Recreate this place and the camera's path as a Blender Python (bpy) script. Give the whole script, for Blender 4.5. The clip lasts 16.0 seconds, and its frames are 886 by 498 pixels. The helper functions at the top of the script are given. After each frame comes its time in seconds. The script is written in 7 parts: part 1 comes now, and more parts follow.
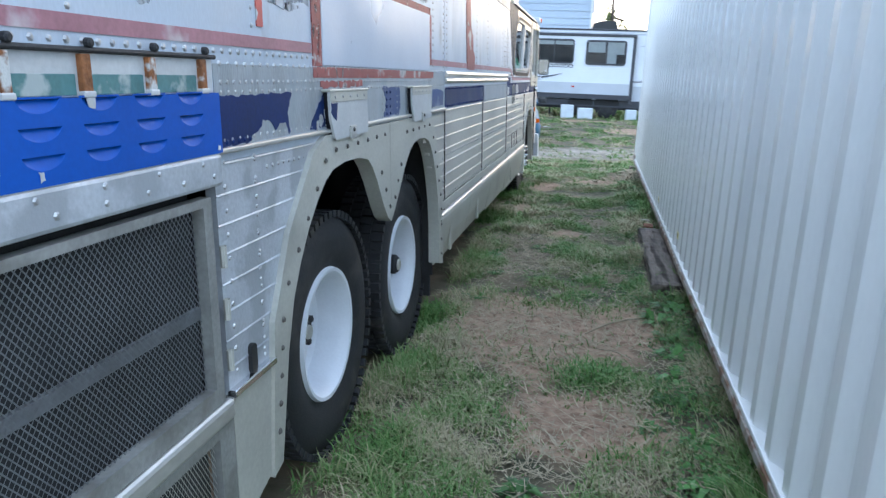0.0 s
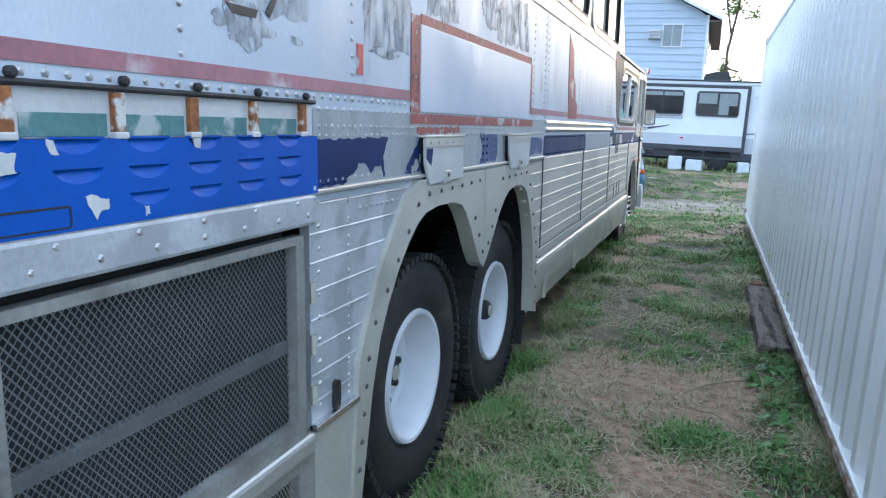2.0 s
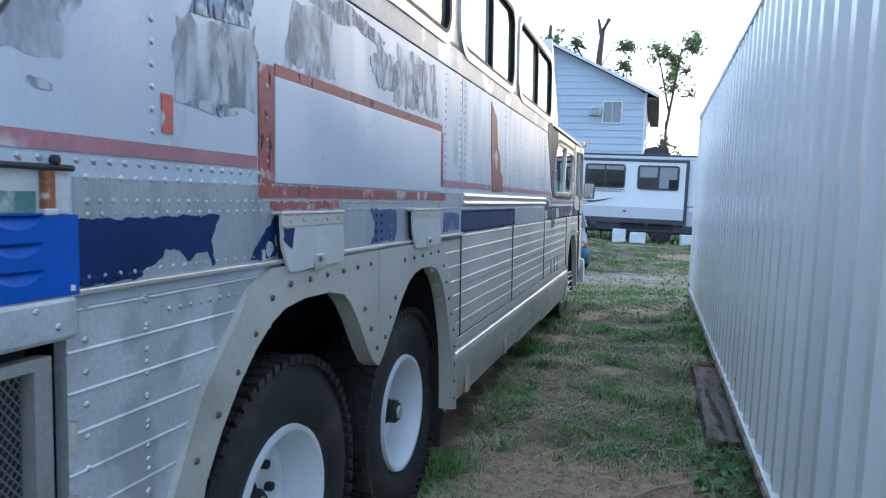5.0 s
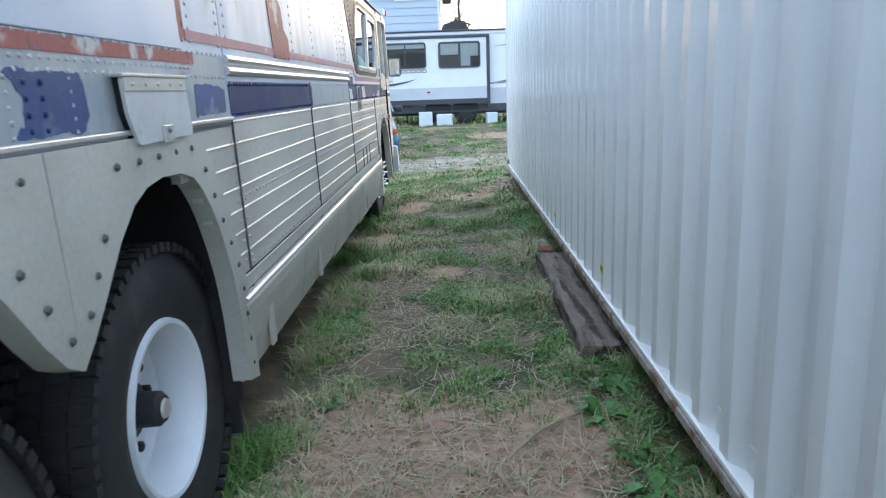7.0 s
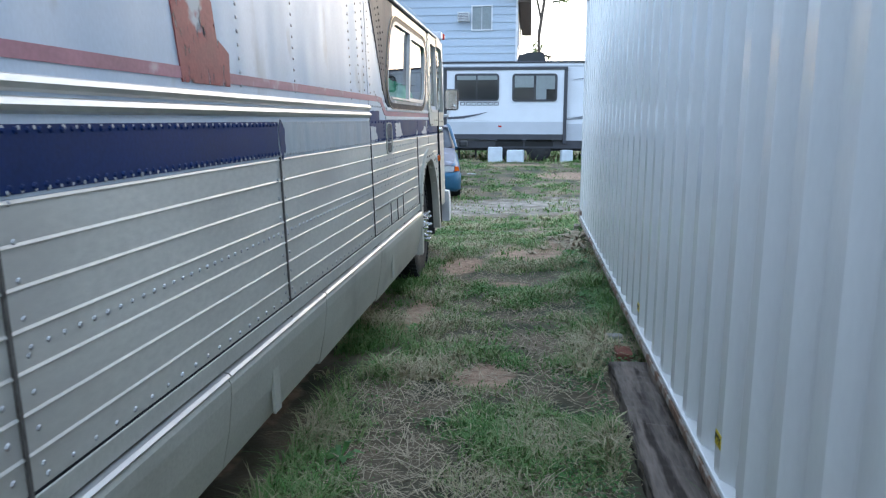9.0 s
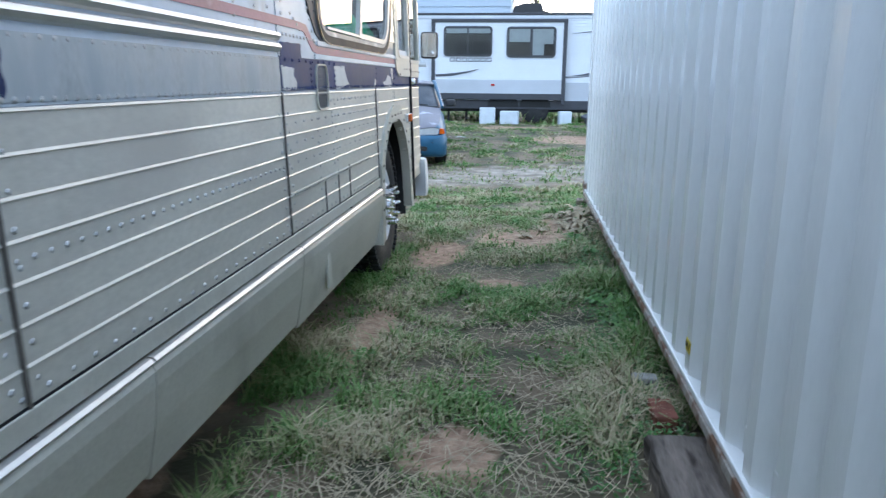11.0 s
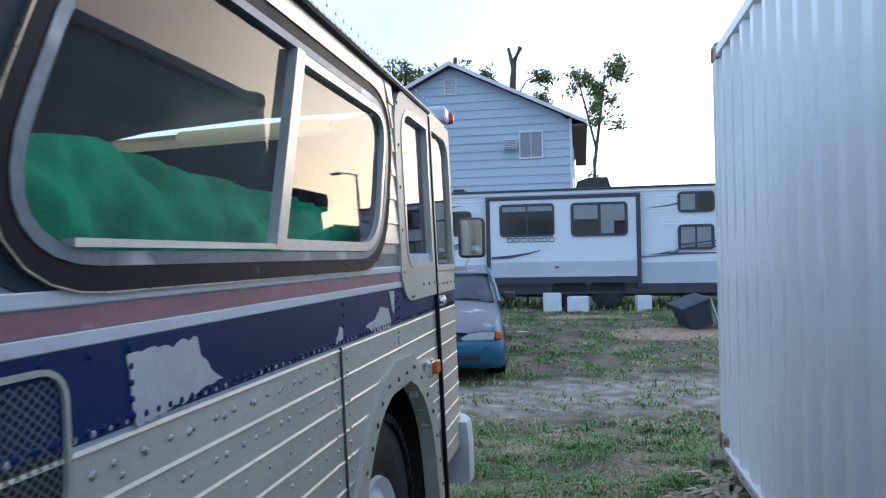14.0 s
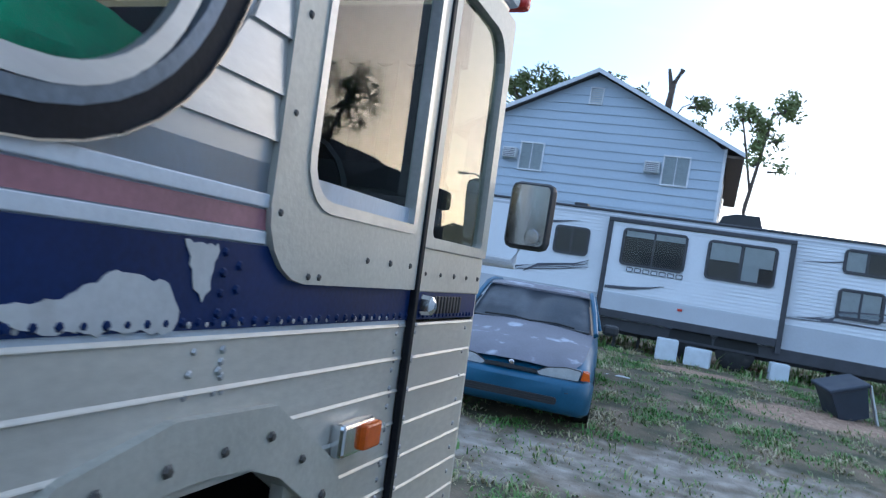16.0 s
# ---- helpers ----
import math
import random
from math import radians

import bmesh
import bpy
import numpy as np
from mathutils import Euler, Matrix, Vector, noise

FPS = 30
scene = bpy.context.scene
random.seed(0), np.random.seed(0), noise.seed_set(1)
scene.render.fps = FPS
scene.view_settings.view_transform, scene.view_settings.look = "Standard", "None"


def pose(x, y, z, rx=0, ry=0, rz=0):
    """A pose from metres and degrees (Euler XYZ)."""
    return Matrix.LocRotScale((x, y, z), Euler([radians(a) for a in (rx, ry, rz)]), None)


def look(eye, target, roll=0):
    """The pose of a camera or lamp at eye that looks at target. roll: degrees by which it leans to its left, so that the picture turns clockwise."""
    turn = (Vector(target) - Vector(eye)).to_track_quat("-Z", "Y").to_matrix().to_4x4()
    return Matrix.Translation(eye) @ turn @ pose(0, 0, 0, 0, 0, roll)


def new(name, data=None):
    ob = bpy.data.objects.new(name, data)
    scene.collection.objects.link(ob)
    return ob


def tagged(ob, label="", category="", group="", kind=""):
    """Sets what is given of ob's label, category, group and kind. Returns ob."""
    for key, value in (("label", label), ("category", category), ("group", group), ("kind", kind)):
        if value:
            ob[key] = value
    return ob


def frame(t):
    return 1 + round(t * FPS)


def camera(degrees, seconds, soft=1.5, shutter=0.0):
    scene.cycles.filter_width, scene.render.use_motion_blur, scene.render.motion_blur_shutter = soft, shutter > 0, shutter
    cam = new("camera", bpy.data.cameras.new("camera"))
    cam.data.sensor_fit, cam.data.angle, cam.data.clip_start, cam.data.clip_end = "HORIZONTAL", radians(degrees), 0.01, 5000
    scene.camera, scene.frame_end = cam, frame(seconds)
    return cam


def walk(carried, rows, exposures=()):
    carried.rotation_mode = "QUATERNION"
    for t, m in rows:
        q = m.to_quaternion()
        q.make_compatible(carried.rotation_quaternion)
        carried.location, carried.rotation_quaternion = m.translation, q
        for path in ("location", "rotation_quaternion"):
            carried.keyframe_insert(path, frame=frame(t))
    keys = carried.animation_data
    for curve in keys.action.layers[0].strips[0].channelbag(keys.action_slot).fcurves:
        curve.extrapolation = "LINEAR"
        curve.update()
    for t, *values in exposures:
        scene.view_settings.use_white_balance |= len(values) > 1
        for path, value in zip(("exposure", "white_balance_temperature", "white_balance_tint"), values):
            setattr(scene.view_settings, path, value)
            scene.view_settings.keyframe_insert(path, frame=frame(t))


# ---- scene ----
cam = camera(63.4, 16.0, 1.2, 0.25)
PATH = [
    (0, (0.929, 0.462, 1.657), (0.542, 2.365, 1.181), 2.2),
    (0.5, (1.012, 0.569, 1.673), (0.347, 2.411, 1.265), 2.0),
    (1, (0.999, 0.580, 1.673), (0.073, 2.312, 1.294), 1.8),
    (1.5, (0.988, 0.521, 1.668), (0.152, 2.301, 1.303), 2.0),
    (2, (0.968, 0.473, 1.653), (0.302, 2.324, 1.292), 2.9),
    (2.5, (0.981, 0.447, 1.658), (0.371, 2.324, 1.336), 3.8),
    (3, (0.990, 0.467, 1.687), (0.345, 2.350, 1.498), 3.3),
    (3.5, (1.036, 0.558, 1.714), (0.392, 2.449, 1.623), 3.3),
    (4, (1.076, 0.709, 1.742), (0.467, 2.612, 1.662), 3.7),
    (4.2, (1.069, 0.757, 1.736), (0.472, 2.664, 1.649), 3.5),
    (6.3, (0.801, 1.874, 1.545), (0.494, 3.823, 1.221), 0.3),
    (6.5, (0.749, 2.007, 1.548), (0.534, 3.963, 1.189), -0.2),
    (7, (0.808, 2.336, 1.520), (0.769, 4.286, 1.081), -2.0),
    (7.5, (0.946, 2.670, 1.561), (0.748, 4.611, 1.120), -1.5),
    (8, (0.944, 3.049, 1.562), (0.636, 4.994, 1.214), 1.0),
    (8.5, (0.966, 3.443, 1.584), (0.709, 5.406, 1.300), 0.3),
    (8.7, (0.958, 3.639, 1.584), (0.726, 5.602, 1.276), 0.2),
    (10.8, (0.965, 5.295, 1.490), (0.684, 7.219, 1.024), -1.0),
    (11, (0.954, 5.494, 1.483), (0.740, 7.430, 1.026), 0.5),
    (11.5, (0.903, 5.927, 1.519), (0.831, 7.873, 1.062), 1.9),
    (12, (0.908, 6.392, 1.596), (0.643, 8.334, 1.195), 1.4),
    (12.5, (0.788, 6.838, 1.650), (0.663, 8.827, 1.478), 3.4),
    (13, (0.785, 7.275, 1.685), (0.557, 9.261, 1.613), 2.0),
    (13.5, (0.749, 7.758, 1.667), (0.317, 9.710, 1.677), -1.5),
    (14, (0.697, 8.224, 1.706), (0.312, 10.186, 1.725), -1.1),
    (14.5, (0.759, 8.653, 1.684), (0.191, 10.571, 1.678), -2.4),
    (15, (0.765, 9.050, 1.660), (0.191, 10.965, 1.619), -0.4),
    (15.5, (0.669, 9.581, 1.642), (0.091, 11.494, 1.585), 5.0),
    (15.8, (0.696, 9.877, 1.625), (0.024, 11.761, 1.623), 7.0),
    (16, (0.685, 10.064, 1.605), (-0.033, 11.930, 1.634), 9.5),
]
walk(cam, [(t, look(eye, target, roll)) for t, eye, target, roll in PATH],
     [(0, 1.05, 5950, 10), (2.4, 1.0, 5800, 10), (3.6, 0.48, 5450, 10), (4.4, 0.48, 5450, 10), (6.5, 0.98, 6100, 10), (7.4, 1.12, 6150, 10), (8.5, 0.78, 5950, 10), (9.5, 0.8, 5900, 10), (11, 0.98, 5900, 10), (12, 0.78, 5850, 10), (12.5, 0.48, 5750, 10), (13, 0.36, 5650, 10), (14, 0.1, 5500, 10), (16, 0.08, 5250, 10)])

# ---- world, sun, exposure ----
SUN_AZ, SUN_EL = 26.0, 9.5
world = bpy.data.worlds.new("world")
scene.world = world
world.use_nodes = True
wn = world.node_tree.nodes
sky = wn.new("ShaderNodeTexSky")
sky.sky_type = "NISHITA"
sky.sun_disc = False
sky.sun_elevation = radians(SUN_EL)
sky.sun_rotation = radians(SUN_AZ)
sky.air_density, sky.dust_density, sky.ozone_density = 1.0, 1.6, 1.0
wn["Background"].inputs["Strength"].default_value = 0.10
world.node_tree.links.new(sky.outputs["Color"], wn["Background"].inputs["Color"])
# a thin bright evening haze with soft clouds over the whole sky
haze, both = wn.new("ShaderNodeBackground"), wn.new("ShaderNodeAddShader")
haze.inputs["Strength"].default_value = 0.86
cloud, cloud_map, cloud_at, cloud_tone = (wn.new("ShaderNode" + k) for k in ("TexNoise", "Mapping", "TexCoord", "ValToRGB"))
cloud_map.inputs["Scale"].default_value = (1.0, 1.0, 4.5)
cloud.inputs["Scale"].default_value, cloud.inputs["Detail"].default_value = 2.6, 7.0
ce = cloud_tone.color_ramp.elements
ce[0].position, ce[0].color, ce[1].position, ce[1].color = 0.40, (0.68, 0.89, 1.16, 1), 0.66, (0.92, 1.0, 1.12, 1)
world.node_tree.links.new(cloud_at.outputs["Generated"], cloud_map.inputs["Vector"])
world.node_tree.links.new(cloud_map.outputs["Vector"], cloud.inputs["Vector"])
world.node_tree.links.new(cloud.outputs["Fac"], cloud_tone.inputs["Fac"])
world.node_tree.links.new(cloud_tone.outputs["Color"], haze.inputs["Color"])
world.node_tree.links.new(wn["Background"].outputs[0], both.inputs[0])
world.node_tree.links.new(haze.outputs[0], both.inputs[1])
aureole, facing, falloff, strength, lit = (wn.new("ShaderNode" + k) for k in ("Background", "VectorMath", "Math", "Math", "AddShader"))
facing.operation, falloff.operation, strength.operation = "DOT_PRODUCT", "POWER", "MULTIPLY"
facing.inputs[1].default_value = (math.sin(radians(SUN_AZ)) * math.cos(radians(SUN_EL)), math.cos(radians(SUN_AZ)) * math.cos(radians(SUN_EL)), math.sin(radians(SUN_EL)))
falloff.use_clamp, falloff.inputs[1].default_value, strength.inputs[1].default_value = True, 14.0, 0.9
aureole.inputs["Color"].default_value = (1.0, 0.66, 0.34, 1)
clamped = wn.new("ShaderNodeClamp")
world.node_tree.links.new(cloud_at.outputs["Generated"], facing.inputs[0])
world.node_tree.links.new(facing.outputs["Value"], clamped.inputs["Value"])
world.node_tree.links.new(clamped.outputs["Result"], falloff.inputs[0])
world.node_tree.links.new(falloff.outputs[0], strength.inputs[0])
world.node_tree.links.new(strength.outputs[0], aureole.inputs["Strength"])
world.node_tree.links.new(both.outputs[0], lit.inputs[0])
world.node_tree.links.new(aureole.outputs[0], lit.inputs[1])
world.node_tree.links.new(lit.outputs[0], wn["World Output"].inputs["Surface"])
sun_data = bpy.data.lights.new("sun", "SUN")
sun_data.energy, sun_data.angle, sun_data.color = 0.5, radians(40.0), (1.0, 0.70, 0.42)
sun = new("sun", sun_data)
sd = Vector((math.sin(radians(SUN_AZ)) * math.cos(radians(SUN_EL)), math.cos(radians(SUN_AZ)) * math.cos(radians(SUN_EL)), math.sin(radians(SUN_EL))))
sun.matrix_world = look(sd * 60, (0, 0, 0))

# ---- materials ----


def mat(name, color, rough=0.6, metal=0.0, vary=0.15, scale=6.0, fine=90.0, bump=0.15, color2=None, mask=(0.55, 0.62), mscale=3.0,
        rough2=None, metal2=None, island=0.0, spec=0.5, stretch=(1, 1, 1), wave=0.0):
    """A worn surface: two scales of tone, fine relief and, with color2, patches of a second coat."""
    m = bpy.data.materials.new(name)
    m.use_nodes = True
    nt = m.node_tree
    n, l = nt.nodes, nt.links
    b = n["Principled BSDF"]
    b.inputs["Specular IOR Level"].default_value = spec
    tc = n.new("ShaderNodeTexCoord")
    mp = n.new("ShaderNodeMapping")
    mp.inputs["Scale"].default_value = stretch
    l.new(tc.outputs["Object"], mp.inputs["Vector"])

    def noise_at(sc, detail=5.0):
        t = n.new("ShaderNodeTexNoise")
        t.inputs["Scale"].default_value, t.inputs["Detail"].default_value = sc, detail
        l.new(mp.outputs["Vector"], t.inputs["Vector"])
        return t.outputs["Fac"]

    def ramp(src, a, bb):
        r = n.new("ShaderNodeMapRange")
        r.inputs["From Min"].default_value, r.inputs["From Max"].default_value = a, bb
        l.new(src, r.inputs["Value"])
        return r.outputs["Result"]

    def mix(fac, a, bb):
        x = n.new("ShaderNodeMix")
        x.data_type = "RGBA"
        for sock, v in ((x.inputs[0], fac), (x.inputs[6], a), (x.inputs[7], bb)):
            if hasattr(v, "is_output"):
                l.new(v, sock)
            else:
                sock.default_value = v
        return x.outputs[2]

    c = (*color, 1)
    dark = (*[v * (1 - 1.6 * vary) for v in color], 1)
    light = (*[min(1, v * (1 + vary)) for v in color], 1)
    big, small = noise_at(scale), noise_at(fine, 3.0)
    col = mix(ramp(big, 0.3, 0.7), dark, light)
    col = mix(0.35, col, mix(ramp(small, 0.3, 0.7), dark, light))
    rs = ramp(big, 0.2, 0.8)
    r0 = n.new("ShaderNodeMapRange")
    r0.inputs["To Min"].default_value, r0.inputs["To Max"].default_value = max(0.02, rough - 0.08), min(1, rough + 0.1)
    l.new(rs, r0.inputs["Value"])
    l.new(r0.outputs["Result"], b.inputs["Roughness"])
    b.inputs["Metallic"].default_value = metal
    if color2:
        msk = ramp(noise_at(mscale, 8.0), *mask)
        col = mix(msk, col, (*color2, 1))
        if metal2 is not None:
            mm = n.new("ShaderNodeMapRange")
            mm.inputs["To Min"].default_value, mm.inputs["To Max"].default_value = metal, metal2
            l.new(msk, mm.inputs["Value"])
            l.new(mm.outputs["Result"], b.inputs["Metallic"])
    if island:
        g = n.new("ShaderNodeNewGeometry")
        o = n.new("ShaderNodeObjectInfo")
        ad = n.new("ShaderNodeMath")
        ad.operation = "ADD"
        l.new(g.outputs["Random Per Island"], ad.inputs[0])
        l.new(o.outputs["Random"], ad.inputs[1])
        h = n.new("ShaderNodeHueSaturation")
        mr = n.new("ShaderNodeMapRange")
        mr.inputs["From Max"].default_value = 2.0
        mr.inputs["To Min"].default_value, mr.inputs["To Max"].default_value = 1 - island, 1 + island
        l.new(ad.outputs[0], mr.inputs["Value"])
        l.new(mr.outputs["Result"], h.inputs["Value"])
        l.new(col, h.inputs["Color"])
        col = h.outputs["Color"]
    l.new(col, b.inputs["Base Color"])
    if bump:
        bp = n.new("ShaderNodeBump")
        bp.inputs["Strength"].default_value, bp.inputs["Distance"].default_value = bump, 0.01
        l.new(small, bp.inputs["Height"])
        l.new(bp.outputs["Normal"], b.inputs["Normal"])
        if wave:
            bw = n.new("ShaderNodeBump")
            bw.inputs["Strength"].default_value, bw.inputs["Distance"].default_value = 1.0, wave
            l.new(noise_at(2.3, 1.0), bw.inputs["Height"])
            l.new(bw.outputs["Normal"], bp.inputs["Normal"])
    return m


def glass_mat(name, tint, clear, ior=2.0):
    m = bpy.data.materials.new(name)
    m.use_nodes = True
    n, l = m.node_tree.nodes, m.node_tree.links
    n.remove(n["Principled BSDF"])
    gl, tr, mx, lw, pw, ma = (n.new("ShaderNode" + k) for k in ("BsdfGlossy", "BsdfTransparent", "MixShader", "LayerWeight", "Math", "Math"))
    gl.inputs["Roughness"].default_value = 0.02
    tr.inputs["Color"].default_value = (*[v * clear for v in tint], 1)
    f0 = ((ior - 1) / (ior + 1)) ** 2
    lw.inputs["Blend"].default_value = 0.5
    pw.operation, pw.inputs[1].default_value = "POWER", 5.0
    ma.operation, ma.inputs[1].default_value, ma.inputs[2].default_value = "MULTIPLY_ADD", 1 - f0, f0
    l.new(lw.outputs["Facing"], pw.inputs[0])
    l.new(pw.outputs[0], ma.inputs[0])
    l.new(ma.outputs[0], mx.inputs["Fac"])
    l.new(tr.outputs["BSDF"], mx.inputs[1])
    l.new(gl.outputs["BSDF"], mx.inputs[2])
    l.new(mx.outputs["Shader"], n["Material Output"].inputs["Surface"])
    return m


ALU = mat("aluminium", (0.62, 0.61, 0.58), 0.42, 0.75, 0.14, 2.5, 60, 0.06, (0.5, 0.5, 0.5), (0.55, 0.7), 1.7, stretch=(1, 0.35, 1), wave=0.02)
ALU_DULL = mat("dull_aluminium", (0.54, 0.53, 0.47), 0.5, 0.35, 0.12, 2.2, 70, 0.08, (0.36, 0.35, 0.31), (0.56, 0.75), 2.5)
SIDING = mat("siding_aluminium", (0.58, 0.56, 0.50), 0.45, 0.3, 0.14, 2.0, 60, 0.06, (0.46, 0.44, 0.40), (0.52, 0.7), 2.2, stretch=(1, 0.4, 1), wave=0.012)
LAP = mat("pale_painted_siding", (0.50, 0.525, 0.555), 0.48, 0.3, 0.16, 4, 80, 0.12, (0.37, 0.39, 0.41), (0.50, 0.58), 6.0, wave=0.01)
WHITE = mat("chalky_white_paint", (0.49, 0.55, 0.625), 0.40, 0.05, 0.10, 1.6, 90, 0.02, (0.36, 0.38, 0.40), (0.60, 0.70), 3.4, spec=0.5, stretch=(1, 1.5, 0.6), wave=0.022)
WHITE_CLEAN = mat("white_panel_paint", (0.52, 0.565, 0.65), 0.30, 0.15, 0.05, 1.5, 90, 0.03, wave=0.015)
TRIMWHITE = mat("white_stripe_paint", (0.66, 0.69, 0.73), 0.4, 0.05, 0.08, 6, 80, 0.05, (0.45, 0.46, 0.47), (0.62, 0.72), 8)
FLAP = mat("worn_flap_paint", (0.56, 0.57, 0.57), 0.45, 0.1, 0.1, 5, 80, 0.06, (0.42, 0.42, 0.41), (0.6, 0.75), 8)
SCRAPED = mat("scraped_band_metal", (0.43, 0.46, 0.475), 0.38, 0.35, 0.28, 3.0, 70, 0.05, (0.33, 0.37, 0.40), (0.46, 0.62), 3.0, stretch=(1, 2.4, 0.5), wave=0.01)
NAVY_FADED = mat("faded_navy_paint", (0.03, 0.065, 0.20), 0.4, 0.0, 0.35, 4, 70, 0.05, (0.30, 0.34, 0.42), (0.56, 0.72), 6)
PILLAR = mat("dark_grey_pillar_paint", (0.024, 0.031, 0.045), 0.55, 0.0, 0.3, 4, 70, 0.04, (0.07, 0.08, 0.10), (0.5, 0.75), 3, spec=0.25, stretch=(1, 2, 0.5))
STAIN = mat("bare_grey_primer", (0.425, 0.465, 0.515), 0.5, 0.1, 0.12, 5, 70, 0.1, (0.34, 0.365, 0.40), (0.52, 0.6), 6)
BARE = mat("bare_metal_patch", (0.56, 0.56, 0.54), 0.45, 0.5, 0.15, 6, 60, 0.08)
NAVY = mat("navy_paint", (0.005, 0.022, 0.105), 0.45, 0.0, 0.25, 3, 80, 0.04, spec=0.2, wave=0.006)
BLUE = mat("bright_blue_paint", (0.001, 0.075, 0.40), 0.55, 0.0, 0.12, 3, 80, 0.03, spec=0.3, wave=0.006)
PINK = mat("faded_red_stripe", (0.36, 0.16, 0.19), 0.45, 0.0, 0.2, 5, 70, 0.05, (0.5, 0.42, 0.44), (0.62, 0.72), 6)
def scuffed(m, scale, lo, hi):
    """Wears a coat through in flecks."""
    n, l = m.node_tree.nodes, m.node_tree.links
    t, r, tr, mx, tc = (n.new("ShaderNode" + k) for k in ("TexNoise", "MapRange", "BsdfTransparent", "MixShader", "TexCoord"))
    t.inputs["Scale"].default_value, t.inputs["Detail"].default_value = scale, 9
    r.inputs["From Min"].default_value, r.inputs["From Max"].default_value = lo, hi
    mp = n.new("ShaderNodeMapping")
    mp.inputs["Scale"].default_value = (1, 1.5, 0.55)
    l.new(tc.outputs["Object"], mp.inputs["Vector"])
    l.new(mp.outputs["Vector"], t.inputs["Vector"])
    l.new(t.outputs["Fac"], r.inputs["Value"])
    l.new(r.outputs["Result"], mx.inputs["Fac"])
    l.new(n["Principled BSDF"].outputs[0], mx.inputs[1])
    l.new(tr.outputs[0], mx.inputs[2])
    l.new(mx.outputs[0], n["Material Output"].inputs["Surface"])
    return m


scuffed(STAIN, 15, 0.40, 0.58)
GHOST = mat("ghost_of_old_lettering", (0.455, 0.51, 0.57), 0.45, 0.05, 0.10, 4, 70, 0.06, (0.405, 0.445, 0.49), (0.45, 0.75), 5, stretch=(1, 2, 0.5))
scuffed(GHOST, 9, 0.40, 0.66)
RED = mat("red_oxide_paint", (0.30, 0.075, 0.065), 0.5, 0.0, 0.25, 7, 70, 0.08, (0.48, 0.47, 0.46), (0.6, 0.66), 7)
scuffed(RED, 22, 0.58, 0.66)
SCRAPBLUE = mat("faded_blue_sticker", (0.17, 0.27, 0.42), 0.5, 0.0, 0.25, 9, 70, 0.1, (0.48, 0.52, 0.56), (0.5, 0.58), 14)
scuffed(SCRAPBLUE, 26, 0.5, 0.6)
REDMARK = mat("bright_red_remnant", (0.5, 0.10, 0.08), 0.5, 0.0, 0.2, 9, 70, 0.1, (0.5, 0.5, 0.52), (0.58, 0.64), 16)
GREEN = mat("green_bar_paint", (0.09, 0.21, 0.21), 0.5, 0.0, 0.2, 8, 80, 0.06, (0.38, 0.43, 0.42), (0.54, 0.62), 11)
RUST = mat("rusted_bracket", (0.28, 0.11, 0.04), 0.85, 0.0, 0.4, 18, 90, 0.4, (0.55, 0.55, 0.53), (0.56, 0.64), 22)
RIVET = mat("rivet_metal", (0.5, 0.5, 0.5), 0.4, 0.7, 0.2, 30, 90, 0.05)
RIVET_DARK = mat("dark_rivet", (0.12, 0.11, 0.1), 0.6, 0.3, 0.3, 30, 90, 0.1)
RUBBER = mat("tyre_rubber", (0.022, 0.023, 0.026), 0.7, 0.0, 0.3, 9, 120, 0.2, (0.05, 0.048, 0.045), (0.56, 0.72), 5)
GASKET = mat("black_gasket_and_gap", (0.014, 0.015, 0.019), 0.55, 0.0, 0.3, 9, 90, 0.05, (0.14, 0.15, 0.17), (0.66, 0.70), 7, spec=0.15)
GREYBAND = mat("grey_belt_paint", (0.20, 0.23, 0.27), 0.4, 0.15, 0.3, 3, 60, 0.08, (0.45, 0.48, 0.52), (0.56, 0.64), 3.5)
RIMWHITE = mat("white_wheel_paint", (0.74, 0.77, 0.82), 0.38, 0.0, 0.05, 6, 80, 0.04, (0.5, 0.49, 0.46), (0.72, 0.8), 5)
CHROME = mat("chrome", (0.75, 0.76, 0.78), 0.16, 1.0, 0.08, 8, 80, 0.02)
STEEL_DARK = mat("dark_steel", (0.035, 0.035, 0.038), 0.7, 0.2, 0.3, 6, 60, 0.25)
GRILLE_FRAME = mat("worn_grille_frame", (0.34, 0.34, 0.32), 0.5, 0.45, 0.2, 6, 70, 0.1, (0.20, 0.19, 0.17), (0.52, 0.68), 7)
MESH = mat("grille_mesh", (0.20, 0.21, 0.22), 0.5, 0.5, 0.2, 8, 90, 0.1)
# near-black for the cabin and for shade painted into openings
DARK = mat("dark_interior_and_shade", (0.02, 0.022, 0.024), 0.8, 0.0, 0.3, 3, 40, 0.1)
CLOTH = mat("green_curtain_cloth", (0.035, 0.46, 0.22), 0.85, 0.0, 0.3, 4, 120, 0.3)
AMBER = mat("amber_lens", (0.75, 0.13, 0.01), 0.2, 0.0, 0.1, 30, 200, 0.1)
REDLENS = mat("red_lens", (0.5, 0.03, 0.02), 0.2, 0.0, 0.1, 30, 200, 0.1)
BRASSY = mat("bright_edge_metal", (0.62, 0.52, 0.40), 0.3, 0.9, 0.1, 20, 80, 0.03)
GLASS = glass_mat("window_glass", (0.84, 0.93, 0.88), 0.92, 1.5)
# evening gold and dimming of the sky behind are put into the tint
DIMMING_GLASS = glass_mat("dimming_windscreen_glass", (0.98, 0.84, 0.62), 0.45, 1.5)
